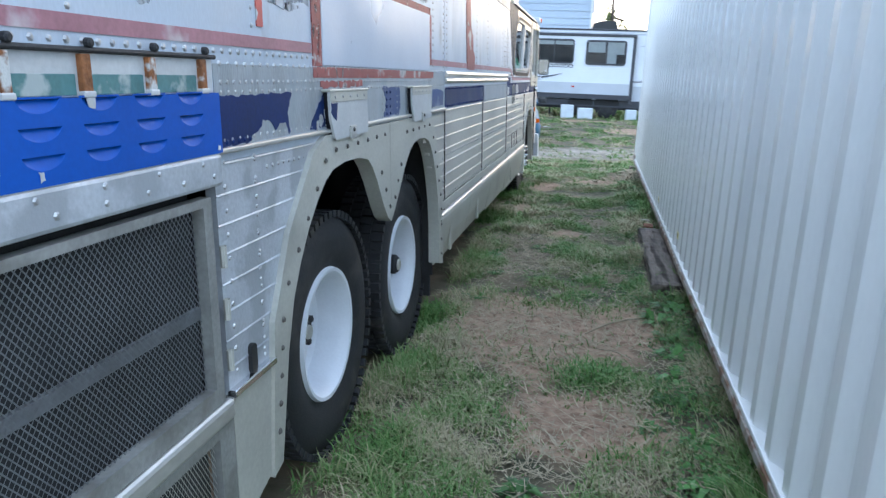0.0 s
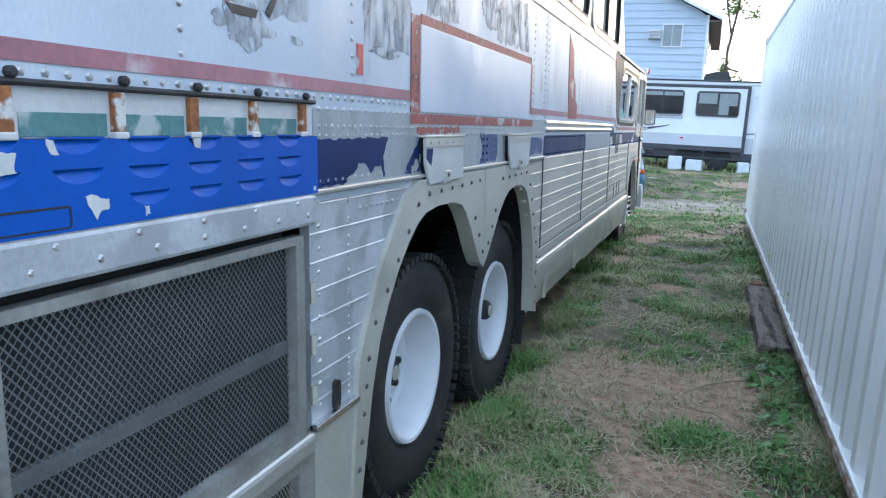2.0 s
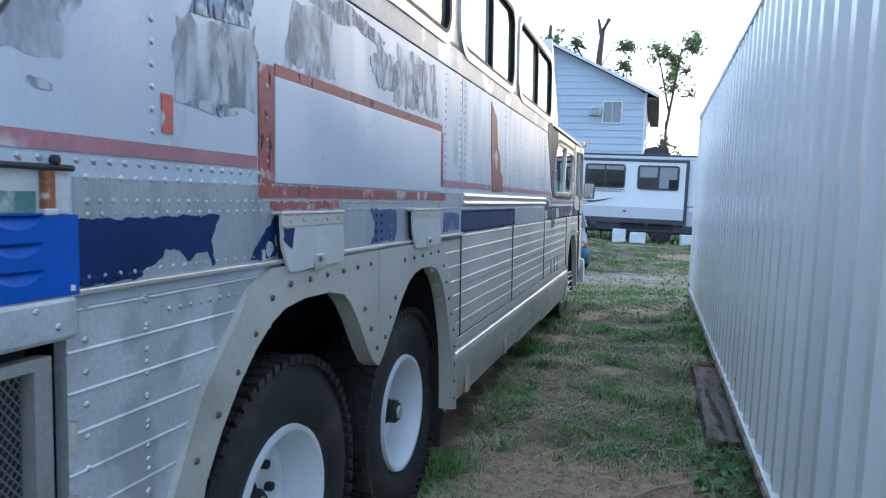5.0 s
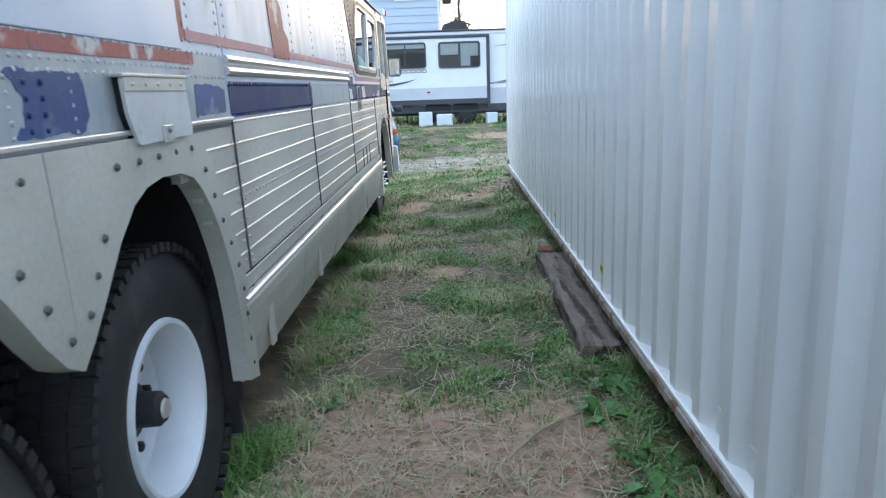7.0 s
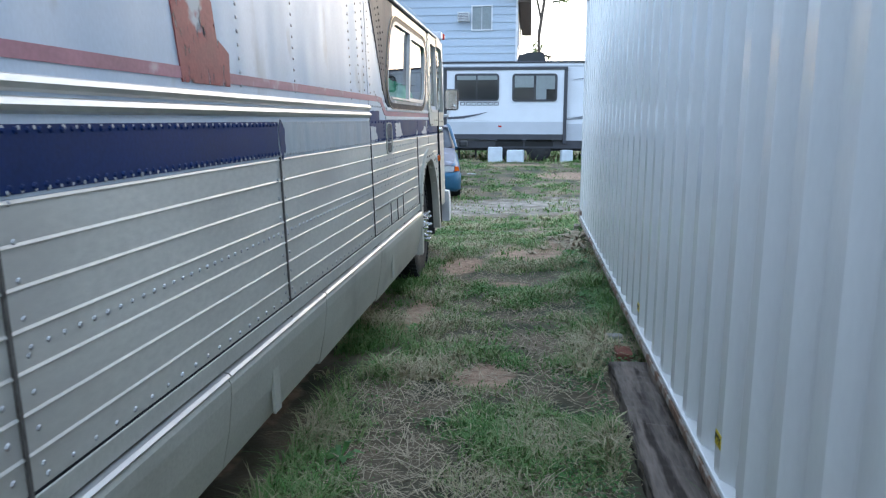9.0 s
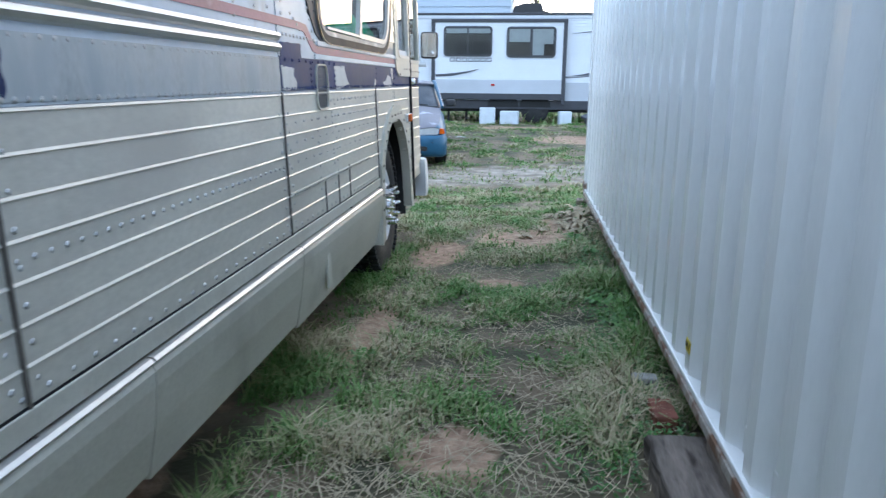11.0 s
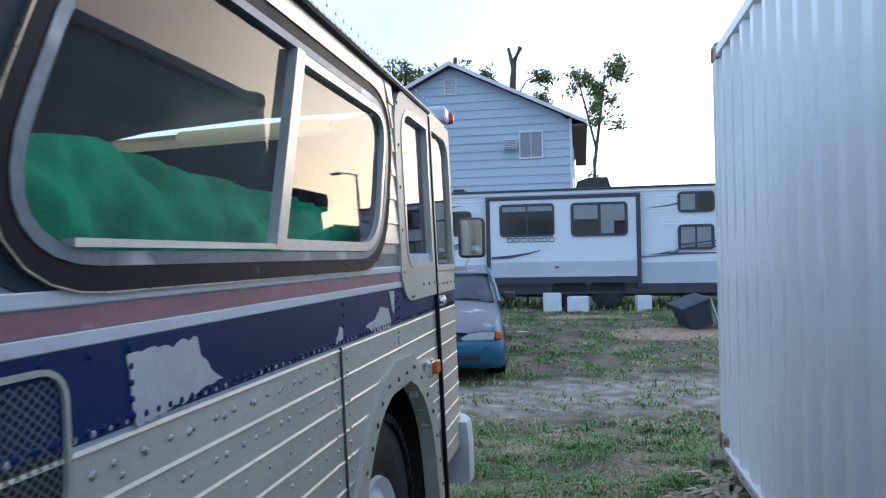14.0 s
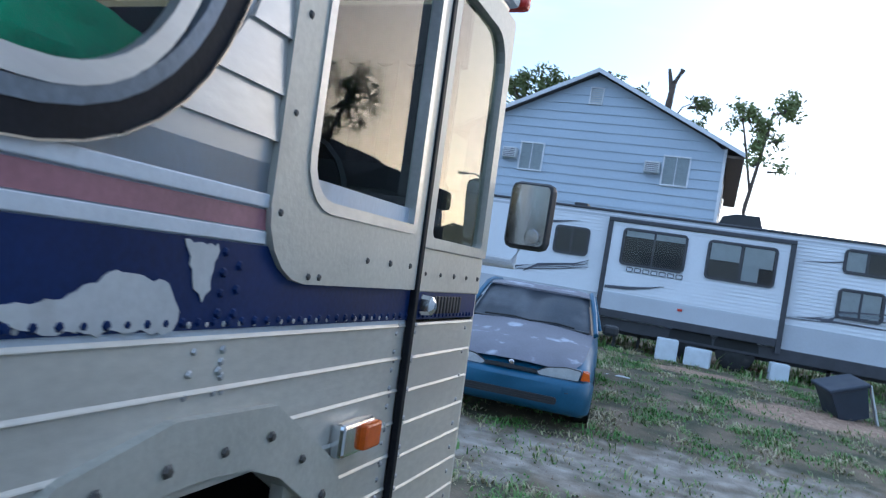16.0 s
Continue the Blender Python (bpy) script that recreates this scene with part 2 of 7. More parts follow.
# lets light through, for the bright band at the windscreen's top
BRIGHT_STRIP = bpy.data.materials.new("translucent_strip")
BRIGHT_STRIP.use_nodes = True
BRIGHT_STRIP.node_tree.nodes.remove(BRIGHT_STRIP.node_tree.nodes["Principled BSDF"])
sheer = BRIGHT_STRIP.node_tree.nodes.new("ShaderNodeBsdfTranslucent")
sheer.inputs["Color"].default_value = (0.85, 0.78, 0.5, 1)
BRIGHT_STRIP.node_tree.links.new(sheer.outputs["BSDF"], BRIGHT_STRIP.node_tree.nodes["Material Output"].inputs["Surface"])
GLASS_DARK = glass_mat("tinted_glass", (0.75, 0.8, 0.82), 0.85, 1.45)
CARGLASS = mat("dusty_windscreen", (0.035, 0.045, 0.06), 0.35, 0.0, 0.3, 3, 50, 0.03, (0.12, 0.13, 0.15), (0.5, 0.8), 2.0, spec=0.35)
CONT = mat("container_white_paint", (0.80, 0.81, 0.81), 0.15, 0.0, 0.035, 0.9, 60, 0.05, (0.58, 0.585, 0.6), (0.6, 0.85), 0.8, stretch=(1, 1, 0.3))
CONT_RAIL = mat("container_rail_paint", (0.42, 0.38, 0.34), 0.7, 0.0, 0.25, 9, 60, 0.25, (0.16, 0.085, 0.05), (0.44, 0.58), 9)
YELLOW = mat("yellow_sticker", (0.62, 0.48, 0.03), 0.5, 0.0, 0.1, 20, 90, 0.03)
# black for print, and for shade painted into slits and holes
INK = mat("black_ink_and_shade", (0.02, 0.02, 0.02), 0.5, 0.0, 0.1, 20, 90, 0.0)
OLDWOOD = mat("grey_weathered_wood", (0.20, 0.165, 0.14), 0.9, 0.0, 0.4, 14, 70, 0.9, (0.045, 0.034, 0.027), (0.48, 0.60), 16, stretch=(1, 0.12, 1))
BRICK = mat("red_brick", (0.26, 0.09, 0.06), 0.85, 0.0, 0.3, 12, 90, 0.4)
CONCRETE = mat("concrete", (0.38, 0.37, 0.35), 0.85, 0.0, 0.2, 8, 90, 0.3)
HOUSE = mat("pale_blue_house_siding", (0.42, 0.50, 0.60), 0.6, 0.0, 0.07, 0.8, 30, 0.08, stretch=(0.4, 1, 1))
# paler, warmer copy of the siding; evening light is in its colour
HOUSE_SIDE = mat("lit_house_siding", (0.52, 0.53, 0.55), 0.6, 0.0, 0.08, 0.8, 30, 0.08)
TRIM = mat("white_house_trim", (0.68, 0.70, 0.74), 0.5, 0.0, 0.08, 3, 40, 0.08)
SHINGLE = mat("grey_shingles", (0.09, 0.09, 0.1), 0.9, 0.0, 0.3, 3, 25, 0.5)
BROWN = mat("brown_soffit", (0.11, 0.085, 0.07), 0.7, 0.0, 0.2, 3, 30, 0.1)
RVWHITE = mat("trailer_white_siding", (0.70, 0.735, 0.79), 0.4, 0.0, 0.06, 1.2, 40, 0.04)
RVGREY = mat("trailer_grey_siding", (0.47, 0.50, 0.55), 0.45, 0.0, 0.08, 1.2, 40, 0.05)
RVDARK = mat("trailer_dark_trim", (0.045, 0.048, 0.06), 0.5, 0.0, 0.2, 4, 50, 0.1)
RVGRAPH = mat("trailer_dark_graphic", (0.07, 0.075, 0.1), 0.45, 0.0, 0.15, 4, 50, 0.05)
PANE_BACKING = mat("grey_pane_backing", (0.30, 0.31, 0.32), 0.7, 0.0, 0.15, 3, 60, 0.1)
BLIND = mat("pale_window_blind", (0.55, 0.57, 0.58), 0.7, 0.0, 0.1, 10, 60, 0.1)
CARBLUE = mat("car_blue_paint", (0.018, 0.10, 0.19), 0.35, 0.2, 0.15, 3, 60, 0.05)
CARHOOD = mat("faded_grey_clearcoat", (0.17, 0.17, 0.205), 0.5, 0.1, 0.2, 3, 60, 0.1, (0.42, 0.45, 0.52), (0.58, 0.66), 3.0)
BLACKPL = mat("black_plastic", (0.03, 0.032, 0.036), 0.55, 0.0, 0.2, 8, 80, 0.1)
HEADL = mat("headlight_lens", (0.60, 0.63, 0.66), 0.18, 0.3, 0.1, 20, 80, 0.05)
BIN = mat("dark_storage_tote", (0.025, 0.035, 0.055), 0.45, 0.0, 0.15, 5, 60, 0.08)
BUCKET = mat("pale_bucket_plastic", (0.62, 0.68, 0.74), 0.5, 0.0, 0.1, 6, 60, 0.05)
TARP = mat("blue_tarp", (0.01, 0.12, 0.55), 0.45, 0.0, 0.2, 5, 40, 0.3)
BARK = mat("tree_bark", (0.13, 0.10, 0.08), 0.9, 0.0, 0.3, 6, 40, 0.6)
LEAF = mat("tree_leaf", (0.17, 0.21, 0.07), 0.6, 0.0, 0.25, 3, 40, 0.0, island=0.45)
STRAW = mat("dry_stalk", (0.42, 0.35, 0.24), 0.8, 0.0, 0.2, 9, 60, 0.0, island=0.35)


def grass_mat():
    m = bpy.data.materials.new("grass_blade")
    m.use_nodes = True
    n, l = m.node_tree.nodes, m.node_tree.links
    b = n["Principled BSDF"]
    b.inputs["Roughness"].default_value = 0.65
    g = n.new("ShaderNodeNewGeometry")
    tc = n.new("ShaderNodeTexCoord")
    t = n.new("ShaderNodeTexNoise")
    t.inputs["Scale"].default_value, t.inputs["Detail"].default_value = 1.7, 5
    l.new(tc.outputs["Object"], t.inputs["Vector"])
    a = n.new("ShaderNodeMath")
    a.operation = "MULTIPLY_ADD"
    a.inputs[1].default_value = 0.5
    l.new(g.outputs["Random Per Island"], a.inputs[0])
    sc = n.new("ShaderNodeMapRange")
    sc.inputs["From Min"].default_value, sc.inputs["From Max"].default_value = 0.38, 0.64
    sc.inputs["To Max"].default_value = 0.60
    l.new(t.outputs["Fac"], sc.inputs["Value"])
    l.new(sc.outputs["Result"], a.inputs[2])
    r = n.new("ShaderNodeValToRGB")
    e = r.color_ramp.elements
    e[0].position, e[0].color = 0.0, (0.06, 0.17, 0.03, 1)
    e[1].position, e[1].color = 1.0, (0.50, 0.42, 0.28, 1)
    for p, c in ((0.35, (0.12, 0.25, 0.055, 1)), (0.58, (0.22, 0.29, 0.11, 1)), (0.75, (0.40, 0.36, 0.21, 1))):
        x = e.new(p)
        x.color = c
    l.new(a.outputs[0], r.inputs["Fac"])
    l.new(r.outputs["Color"], b.inputs["Base Color"])
    return m


def ground_mat():
    """Thin turf over brown earth, with bare earth and pale sand by the sheet's two wear masks."""
    m = bpy.data.materials.new("ground_earth")
    m.use_nodes = True
    n, l = m.node_tree.nodes, m.node_tree.links
    b = n["Principled BSDF"]
    b.inputs["Roughness"].default_value = 0.92
    tc = n.new("ShaderNodeTexCoord")

    def tex(sc, d=6):
        t = n.new("ShaderNodeTexNoise")
        t.inputs["Scale"].default_value, t.inputs["Detail"].default_value = sc, d
        l.new(tc.outputs["Object"], t.inputs["Vector"])
        return t.outputs["Fac"]

    def two(src, lo, hi, a, c):
        r = n.new("ShaderNodeValToRGB")
        e = r.color_ramp.elements
        e[0].position, e[0].color, e[1].position, e[1].color = lo, (*a, 1), hi, (*c, 1)
        l.new(src, r.inputs["Fac"])
        return r.outputs["Color"]

    def mask(name, wob):
        at = n.new("ShaderNodeAttribute")
        at.attribute_name = name
        s = n.new("ShaderNodeMath")
        s.operation = "ADD"
        l.new(at.outputs["Fac"], s.inputs[0])
        l.new(wob, s.inputs[1])
        r = n.new("ShaderNodeMapRange")
        r.inputs["From Min"].default_value, r.inputs["From Max"].default_value = 0.85, 1.15
        l.new(s.outputs[0], r.inputs["Value"])
        return r.outputs["Result"]

    def mix(f, a, c):
        x = n.new("ShaderNodeMix")
        x.data_type = "RGBA"
        l.new(f, x.inputs[0])
        l.new(a, x.inputs[6])
        l.new(c, x.inputs[7])
        return x.outputs[2]

    turf = two(tex(2.2), 0.35, 0.7, (0.055, 0.06, 0.032), (0.23, 0.17, 0.115))
    earth = two(tex(14), 0.3, 0.7, (0.23, 0.14, 0.092), (0.50, 0.34, 0.235))
    sand = two(tex(5), 0.3, 0.7, (0.185, 0.16, 0.13), (0.41, 0.365, 0.31))
    wob = tex(3.5, 8)
    col = mix(mask("earth", wob), turf, earth)
    col = mix(mask("sand", wob), col, sand)
    l.new(col, b.inputs["Base Color"])
    bp = n.new("ShaderNodeBump")
    bp.inputs["Strength"].default_value, bp.inputs["Distance"].default_value = 0.6, 0.02
    l.new(tex(45, 6), bp.inputs["Height"])
    l.new(bp.outputs["Normal"], b.inputs["Normal"])
    return m


GRASS, GROUND = grass_mat(), ground_mat()

# ---- mesh building ----


class Geo:
    def __init__(self):
        self.v, self.f = [], []

    def add(self, verts, faces):
        k = len(self.v)
        self.v += [tuple(p) for p in verts]
        self.f += [tuple(i + k for i in f) for f in faces]
        return self

    def box(self, x0, x1, y0, y1, z0, z1, c=0.0):
        c = min(c, abs(x1 - x0) * 0.45, abs(y1 - y0) * 0.45, abs(z1 - z0) * 0.45)
        if c <= 0:
            p = [(x, y, z) for x in (x0, x1) for y in (y0, y1) for z in (z0, z1)]
            return self.add(p, [(0, 1, 3, 2), (4, 6, 7, 5), (0, 4, 5, 1), (2, 3, 7, 6), (0, 2, 6, 4), (1, 5, 7, 3)])
        bm = bmesh.new()
        bmesh.ops.create_cube(bm, size=1.0)
        for q in bm.verts:
            q.co = Vector(((x0 + x1) / 2 + q.co.x * (x1 - x0), (y0 + y1) / 2 + q.co.y * (y1 - y0), (z0 + z1) / 2 + q.co.z * (z1 - z0)))
        bmesh.ops.bevel(bm, geom=bm.edges[:], offset=c, segments=2, affect="EDGES", profile=0.5)
        bm.verts.index_update()
        self.add([q.co[:] for q in bm.verts], [[q.index for q in f.verts] for f in bm.faces])
        bm.free()
        return self

    def prism(self, pts, x0, x1, axis="x"):
        """An outline extruded along an axis; pts are the other two coordinates in order."""
        n = len(pts)

        def at(p, d):
            return {"x": (d, p[0], p[1]), "y": (p[0], d, p[1]), "z": (p[0], p[1], d)}[axis]
        vs = [at(p, x0) for p in pts] + [at(p, x1) for p in pts]
        return self.add(vs, [tuple(range(n)), tuple(range(2 * n - 1, n - 1, -1))] + [(i, (i + 1) % n, n + (i + 1) % n, n + i) for i in range(n)])

    def sheet(self, pts, x0, x1, axis="x"):
        """One face of glass halfway between two planes."""
        d = (x0 + x1) / 2
        return self.add([{"x": (d, p[0], p[1]), "y": (p[0], d, p[1])}[axis] for p in pts], [tuple(range(len(pts)))])

    def ring(self, outer, inner, x0, x1, axis="x"):
        """A flat frame between two outlines of the same count."""
        n = len(outer)

        def at(p, d):
            return {"x": (d, p[0], p[1]), "y": (p[0], d, p[1]), "z": (p[0], p[1], d)}[axis]
        vs = [at(p, d) for d in (x0, x1) for o in (outer, inner) for p in o]
        fs = []
        for i in range(n):
            j = (i + 1) % n
            fs += [(i, j, n + j, n + i), (2 * n + i, 2 * n + j, 3 * n + j, 3 * n + i), (i, j, 2 * n + j, 2 * n + i), (n + i, n + j, 3 * n + j, 3 * n + i)]
        return self.add(vs, fs)

    def lathe(self, prof, n=32, axis="x", c=(0, 0, 0)):
        """A profile of (along, radius) turned about an axis."""
        vs = []
        for a, r in prof:
            for i in range(n):
                w = 2 * math.pi * i / n
                u, s = r * math.cos(w), r * math.sin(w)
                vs.append({"x": (c[0] + a, c[1] + u, c[2] + s), "y": (c[0] + u, c[1] + a, c[2] + s), "z": (c[0] + u, c[1] + s, c[2] + a)}[axis])
        fs = [(k * n + i, k * n + (i + 1) % n, (k + 1) * n + (i + 1) % n, (k + 1) * n + i) for k in range(len(prof) - 1) for i in range(n)]
        return self.add(vs, fs)

    def tube(self, pts, rad, n=8):
        """A bar along a line of points, tapering by a list of radii."""
        rad = rad if isinstance(rad, (list, tuple)) else [rad] * len(pts)
        vs, fs = [], []
        for k, p in enumerate(pts):
            d = (Vector(pts[min(k + 1, len(pts) - 1)]) - Vector(pts[max(k - 1, 0)])).normalized()
            u = d.cross(Vector((0.13, 0.21, 0.97)) if abs(d.z) < 0.9 else Vector((1, 0.1, 0))).normalized()
            w = d.cross(u)
            for i in range(n):
                a = 2 * math.pi * i / n
                vs.append(tuple(Vector(p) + rad[k] * (math.cos(a) * u + math.sin(a) * w)))
        for k in range(len(pts) - 1):
            fs += [(k * n + i, k * n + (i + 1) % n, (k + 1) * n + (i + 1) % n, (k + 1) * n + i) for i in range(n)]
        fs += [tuple(range(n)), tuple(range((len(pts) - 1) * n, len(pts) * n))]
        return self.add(vs, fs)

    def dome(self, x, y, z, r, h=0.5):
        """A rivet head that faces +x."""
        vs = [(x + r * h, y, z)]
        for rr, hh in ((0.6, 0.8), (1.0, 0.0)):
            vs += [(x + r * h * hh, y + r * rr * math.cos(i * math.pi / 3), z + r * rr * math.sin(i * math.pi / 3)) for i in range(6)]
        fs = [(0, 1 + i, 1 + (i + 1) % 6) for i in range(6)] + [(1 + i, 7 + i, 7 + (i + 1) % 6, 1 + (i + 1) % 6) for i in range(6)]
        return self.add(vs, fs)


def part(name, geo, material, parent=None, label="", smooth=False, kind="", tidy=True):
    me = bpy.data.meshes.new(name)
    me.from_pydata(geo.v, [], geo.f)
    if tidy:
        bm = bmesh.new()
        bm.from_mesh(me)
        bmesh.ops.recalc_face_normals(bm, faces=bm.faces[:])
        bm.to_mesh(me)
        bm.free()
    me.materials.append(material)
    if smooth:
        me.shade_smooth()
        me.set_sharp_from_angle(angle=radians(40))
    ob = new(name, me)
    if parent:
        ob.parent = parent
    return tagged(ob, label, kind=kind)


def thing(name, label, category, m=None, group="", kind=""):
    ob = new(name)
    ob.matrix_world = m if m is not None else Matrix()
    return tagged(ob, label, category, group, kind)


def rrect(y0, y1, z0, z1, r, k=5):
    """A rounded outline; r is one radius or four: low-near, low-far, high-far, high-near."""
    r = r if isinstance(r, (list, tuple)) else [r] * 4
    out = []
    for (cy, cz, a0), q in zip(((y0, z0, 180), (y1, z0, 270), (y1, z1, 0), (y0, z1, 90)), r):
        sy, sz = (1 if cy == y0 else -1), (1 if cz == z0 else -1)
        for i in range(k + 1):
            a = radians(a0 + 90 * i / k)
            out.append((cy + sy * q + q * math.cos(a), cz + sz * q + q * math.sin(a)))
    return out


def rounded(pts, times=2, closed=True):
    """Corner cutting, which rounds an outline off."""
    for _ in range(times):
        out = [] if closed else [pts[0]]
        m = len(pts)
        for i in range(m if closed else m - 1):
            a, b = pts[i], pts[(i + 1) % m]
            out += [(0.75 * a[0] + 0.25 * b[0], 0.75 * a[1] + 0.25 * b[1]), (0.25 * a[0] + 0.75 * b[0], 0.25 * a[1] + 0.75 * b[1])]
        pts = out if closed else out + [pts[-1]]
    return pts


def bent(pts, r, k=6):
    """A polygon whose corners are bent round, with r metres of each side given up."""
    out, m = [], len(pts)
    for i, p in enumerate(pts):
        p, a, b = Vector(p), Vector(pts[i - 1]), Vector(pts[(i + 1) % m])
        u, v = p + (a - p).normalized() * r, p + (b - p).normalized() * r
        out += [tuple((1 - t) ** 2 * u + 2 * t * (1 - t) * p + t * t * v) for t in (q / k for q in range(k + 1))]
    return out


def grown(pts, d):
    """An outline moved outwards by d (counter-clockwise points)."""
    n, out = len(pts), []
    for i, p in enumerate(pts):
        a, b = Vector(pts[i - 1]), Vector(pts[(i + 1) % n])
        t = (b - a).normalized()
        out.append((p[0] + d * t.y, p[1] - d * t.x))
    return out


def blob(cy, cz, ry, rz, seed, n=64, rag=0.32):
    """A ragged outline of torn paint."""
    out = []
    for i in range(n):
        a = 2 * math.pi * i / n
        k = 1 + rag * noise.noise((math.cos(a) * 1.4 + seed * 7.3, math.sin(a) * 1.4, seed)) * 1.6 + rag * 0.55 * noise.noise((math.cos(a) * 3.1 + seed * 3.7, math.sin(a) * 5, 3.0)) + rag * 0.45 * noise.noise((math.cos(a) * 9 + seed, math.sin(a) * 9 - seed * 2.3, 5.0))
        out.append((cy + ry * k * math.cos(a), cz + rz * k * math.sin(a)))
    return out


def torn(pts, rag=0.006, seed=0, step=0.01):
    """An outline with torn, flaking edges."""
    out = []
    for i, p in enumerate(pts):
        q = pts[(i + 1) % len(pts)]
        d = math.hypot(q[0] - p[0], q[1] - p[1])
        m = max(1, int(d / step))
        for k in range(m):
            y, z = p[0] + (q[0] - p[0]) * k / m, p[1] + (q[1] - p[1]) * k / m
            w = rag * (1.3 * noise.noise((y * 28 + seed, z * 28, seed)) + 0.9 * noise.noise((y * 85, z * 85 + seed, 4.0)))
            out.append((y - w * (q[1] - p[1]) / max(d, 1e-6), z + w * (q[0] - p[0]) / max(d, 1e-6)))
    return out


def smooth01(a, b, v):
    t = np.clip((np.asarray(v, float) - a) / (b - a), 0, 1)
    return t * t * (3 - 2 * t)

# ---- ground ----


def ground_z(x, y):
    """Cross fall in the lane, a gentle rise towards the yard."""
    x, y = np.asarray(x, float), np.asarray(y, float)
    lane = 0.035 * np.clip(x, -3, 3) * (1 - smooth01(12, 16, y))
    return lane + 0.36 * smooth01(15.5, 25, y)


def axis_steps(lo, hi, fine, far):
    a = np.arange(lo, hi + fine / 2, fine)
    out, step = [], fine
    p = hi
    while p < far:
        step *= 1.35
        p += step
        out.append(p)
    neg, step, p = [], fine, lo
    while p > -far:
        step *= 1.35
        p -= step
        neg.append(p)
    return np.array(neg[::-1] + list(a) + out)


def fbm(x, y, s, seed):
    return np.array([noise.fractal((a * s + seed, b * s, seed), 0.8, 2.0, 4) for a, b in zip(x, y)])


EARTH = [(0.72, 4.9, 0.62, 0.75), (1.0, 3.7, 0.42, 0.42), (0.35, 5.35, 0.35, 0.5), (1.2, 5.2, 0.35, 0.5), (0.7, 8.1, 0.2, 0.25), (0.6, 2.6, 0.25, 0.4),
         (0.08, 9.5, 0.14, 0.7), (1.0, 12.2, 0.5, 0.6), (0.8, 10.6, 0.18, 0.15), (0.25, 11.6, 0.25, 0.5), (1.4, 12.8, 0.3, 0.6), (2.2, 21.5, 1.2, 0.7), (0.6, 23.8, 1.0, 0.4)]


def earth_amount(x, y):
    e = np.zeros_like(x)
    for cx, cy, rx, ry in EARTH:
        e = np.maximum(e, np.exp(-(((x - cx) / rx) ** 2 + ((y - cy) / ry) ** 2) ** 1.5 * 0.8))
    return np.maximum(e, 0.9 * smooth01(-0.2, -0.6, x) * smooth01(-3.0, -2.4, x) * smooth01(13, 12, y))


def sand_amount(x, y):
    mid = 16.7 + 0.08 * x + 0.35 * np.sin(x * 0.9)
    return 0.60 * np.exp(-np.abs((y - mid) / 1.35) ** 3)


gx, gy = axis_steps(-2.2, 4.6, 0.07, 2500), axis_steps(-0.5, 26, 0.07, 2500)
X, Y = np.meshgrid(gx, gy)
fx, fy = X.ravel(), Y.ravel()
near = (np.abs(fx) < 8) & (fy > -3) & (fy < 30)
Z = ground_z(fx, fy)
Z[near] += 0.018 * fbm(fx[near], fy[near], 1.3, 3.0) + 0.006 * fbm(fx[near], fy[near], 9, 8.0)
nx = len(gx)
idx = np.arange(len(fx)).reshape(len(gy), nx)
quads = np.stack([idx[:-1, :-1], idx[:-1, 1:], idx[1:, 1:], idx[1:, :-1]], -1).reshape(-1, 4)
gme = bpy.data.meshes.new("ground")
gme.from_pydata(np.stack([fx, fy, Z], 1).tolist(), [], quads.tolist())
for nm, val in (("earth", earth_amount(fx, fy) * near), ("sand", sand_amount(fx, fy) * near)):
    at = gme.attributes.new(nm, "FLOAT", "POINT")
    at.data.foreach_set("value", val.astype(np.float32))
gme.materials.append(GROUND)
gme.shade_smooth()
tagged(new("ground", gme), "trodden yard ground of thin turf, bare earth and pale sand", "ground", kind="structure")


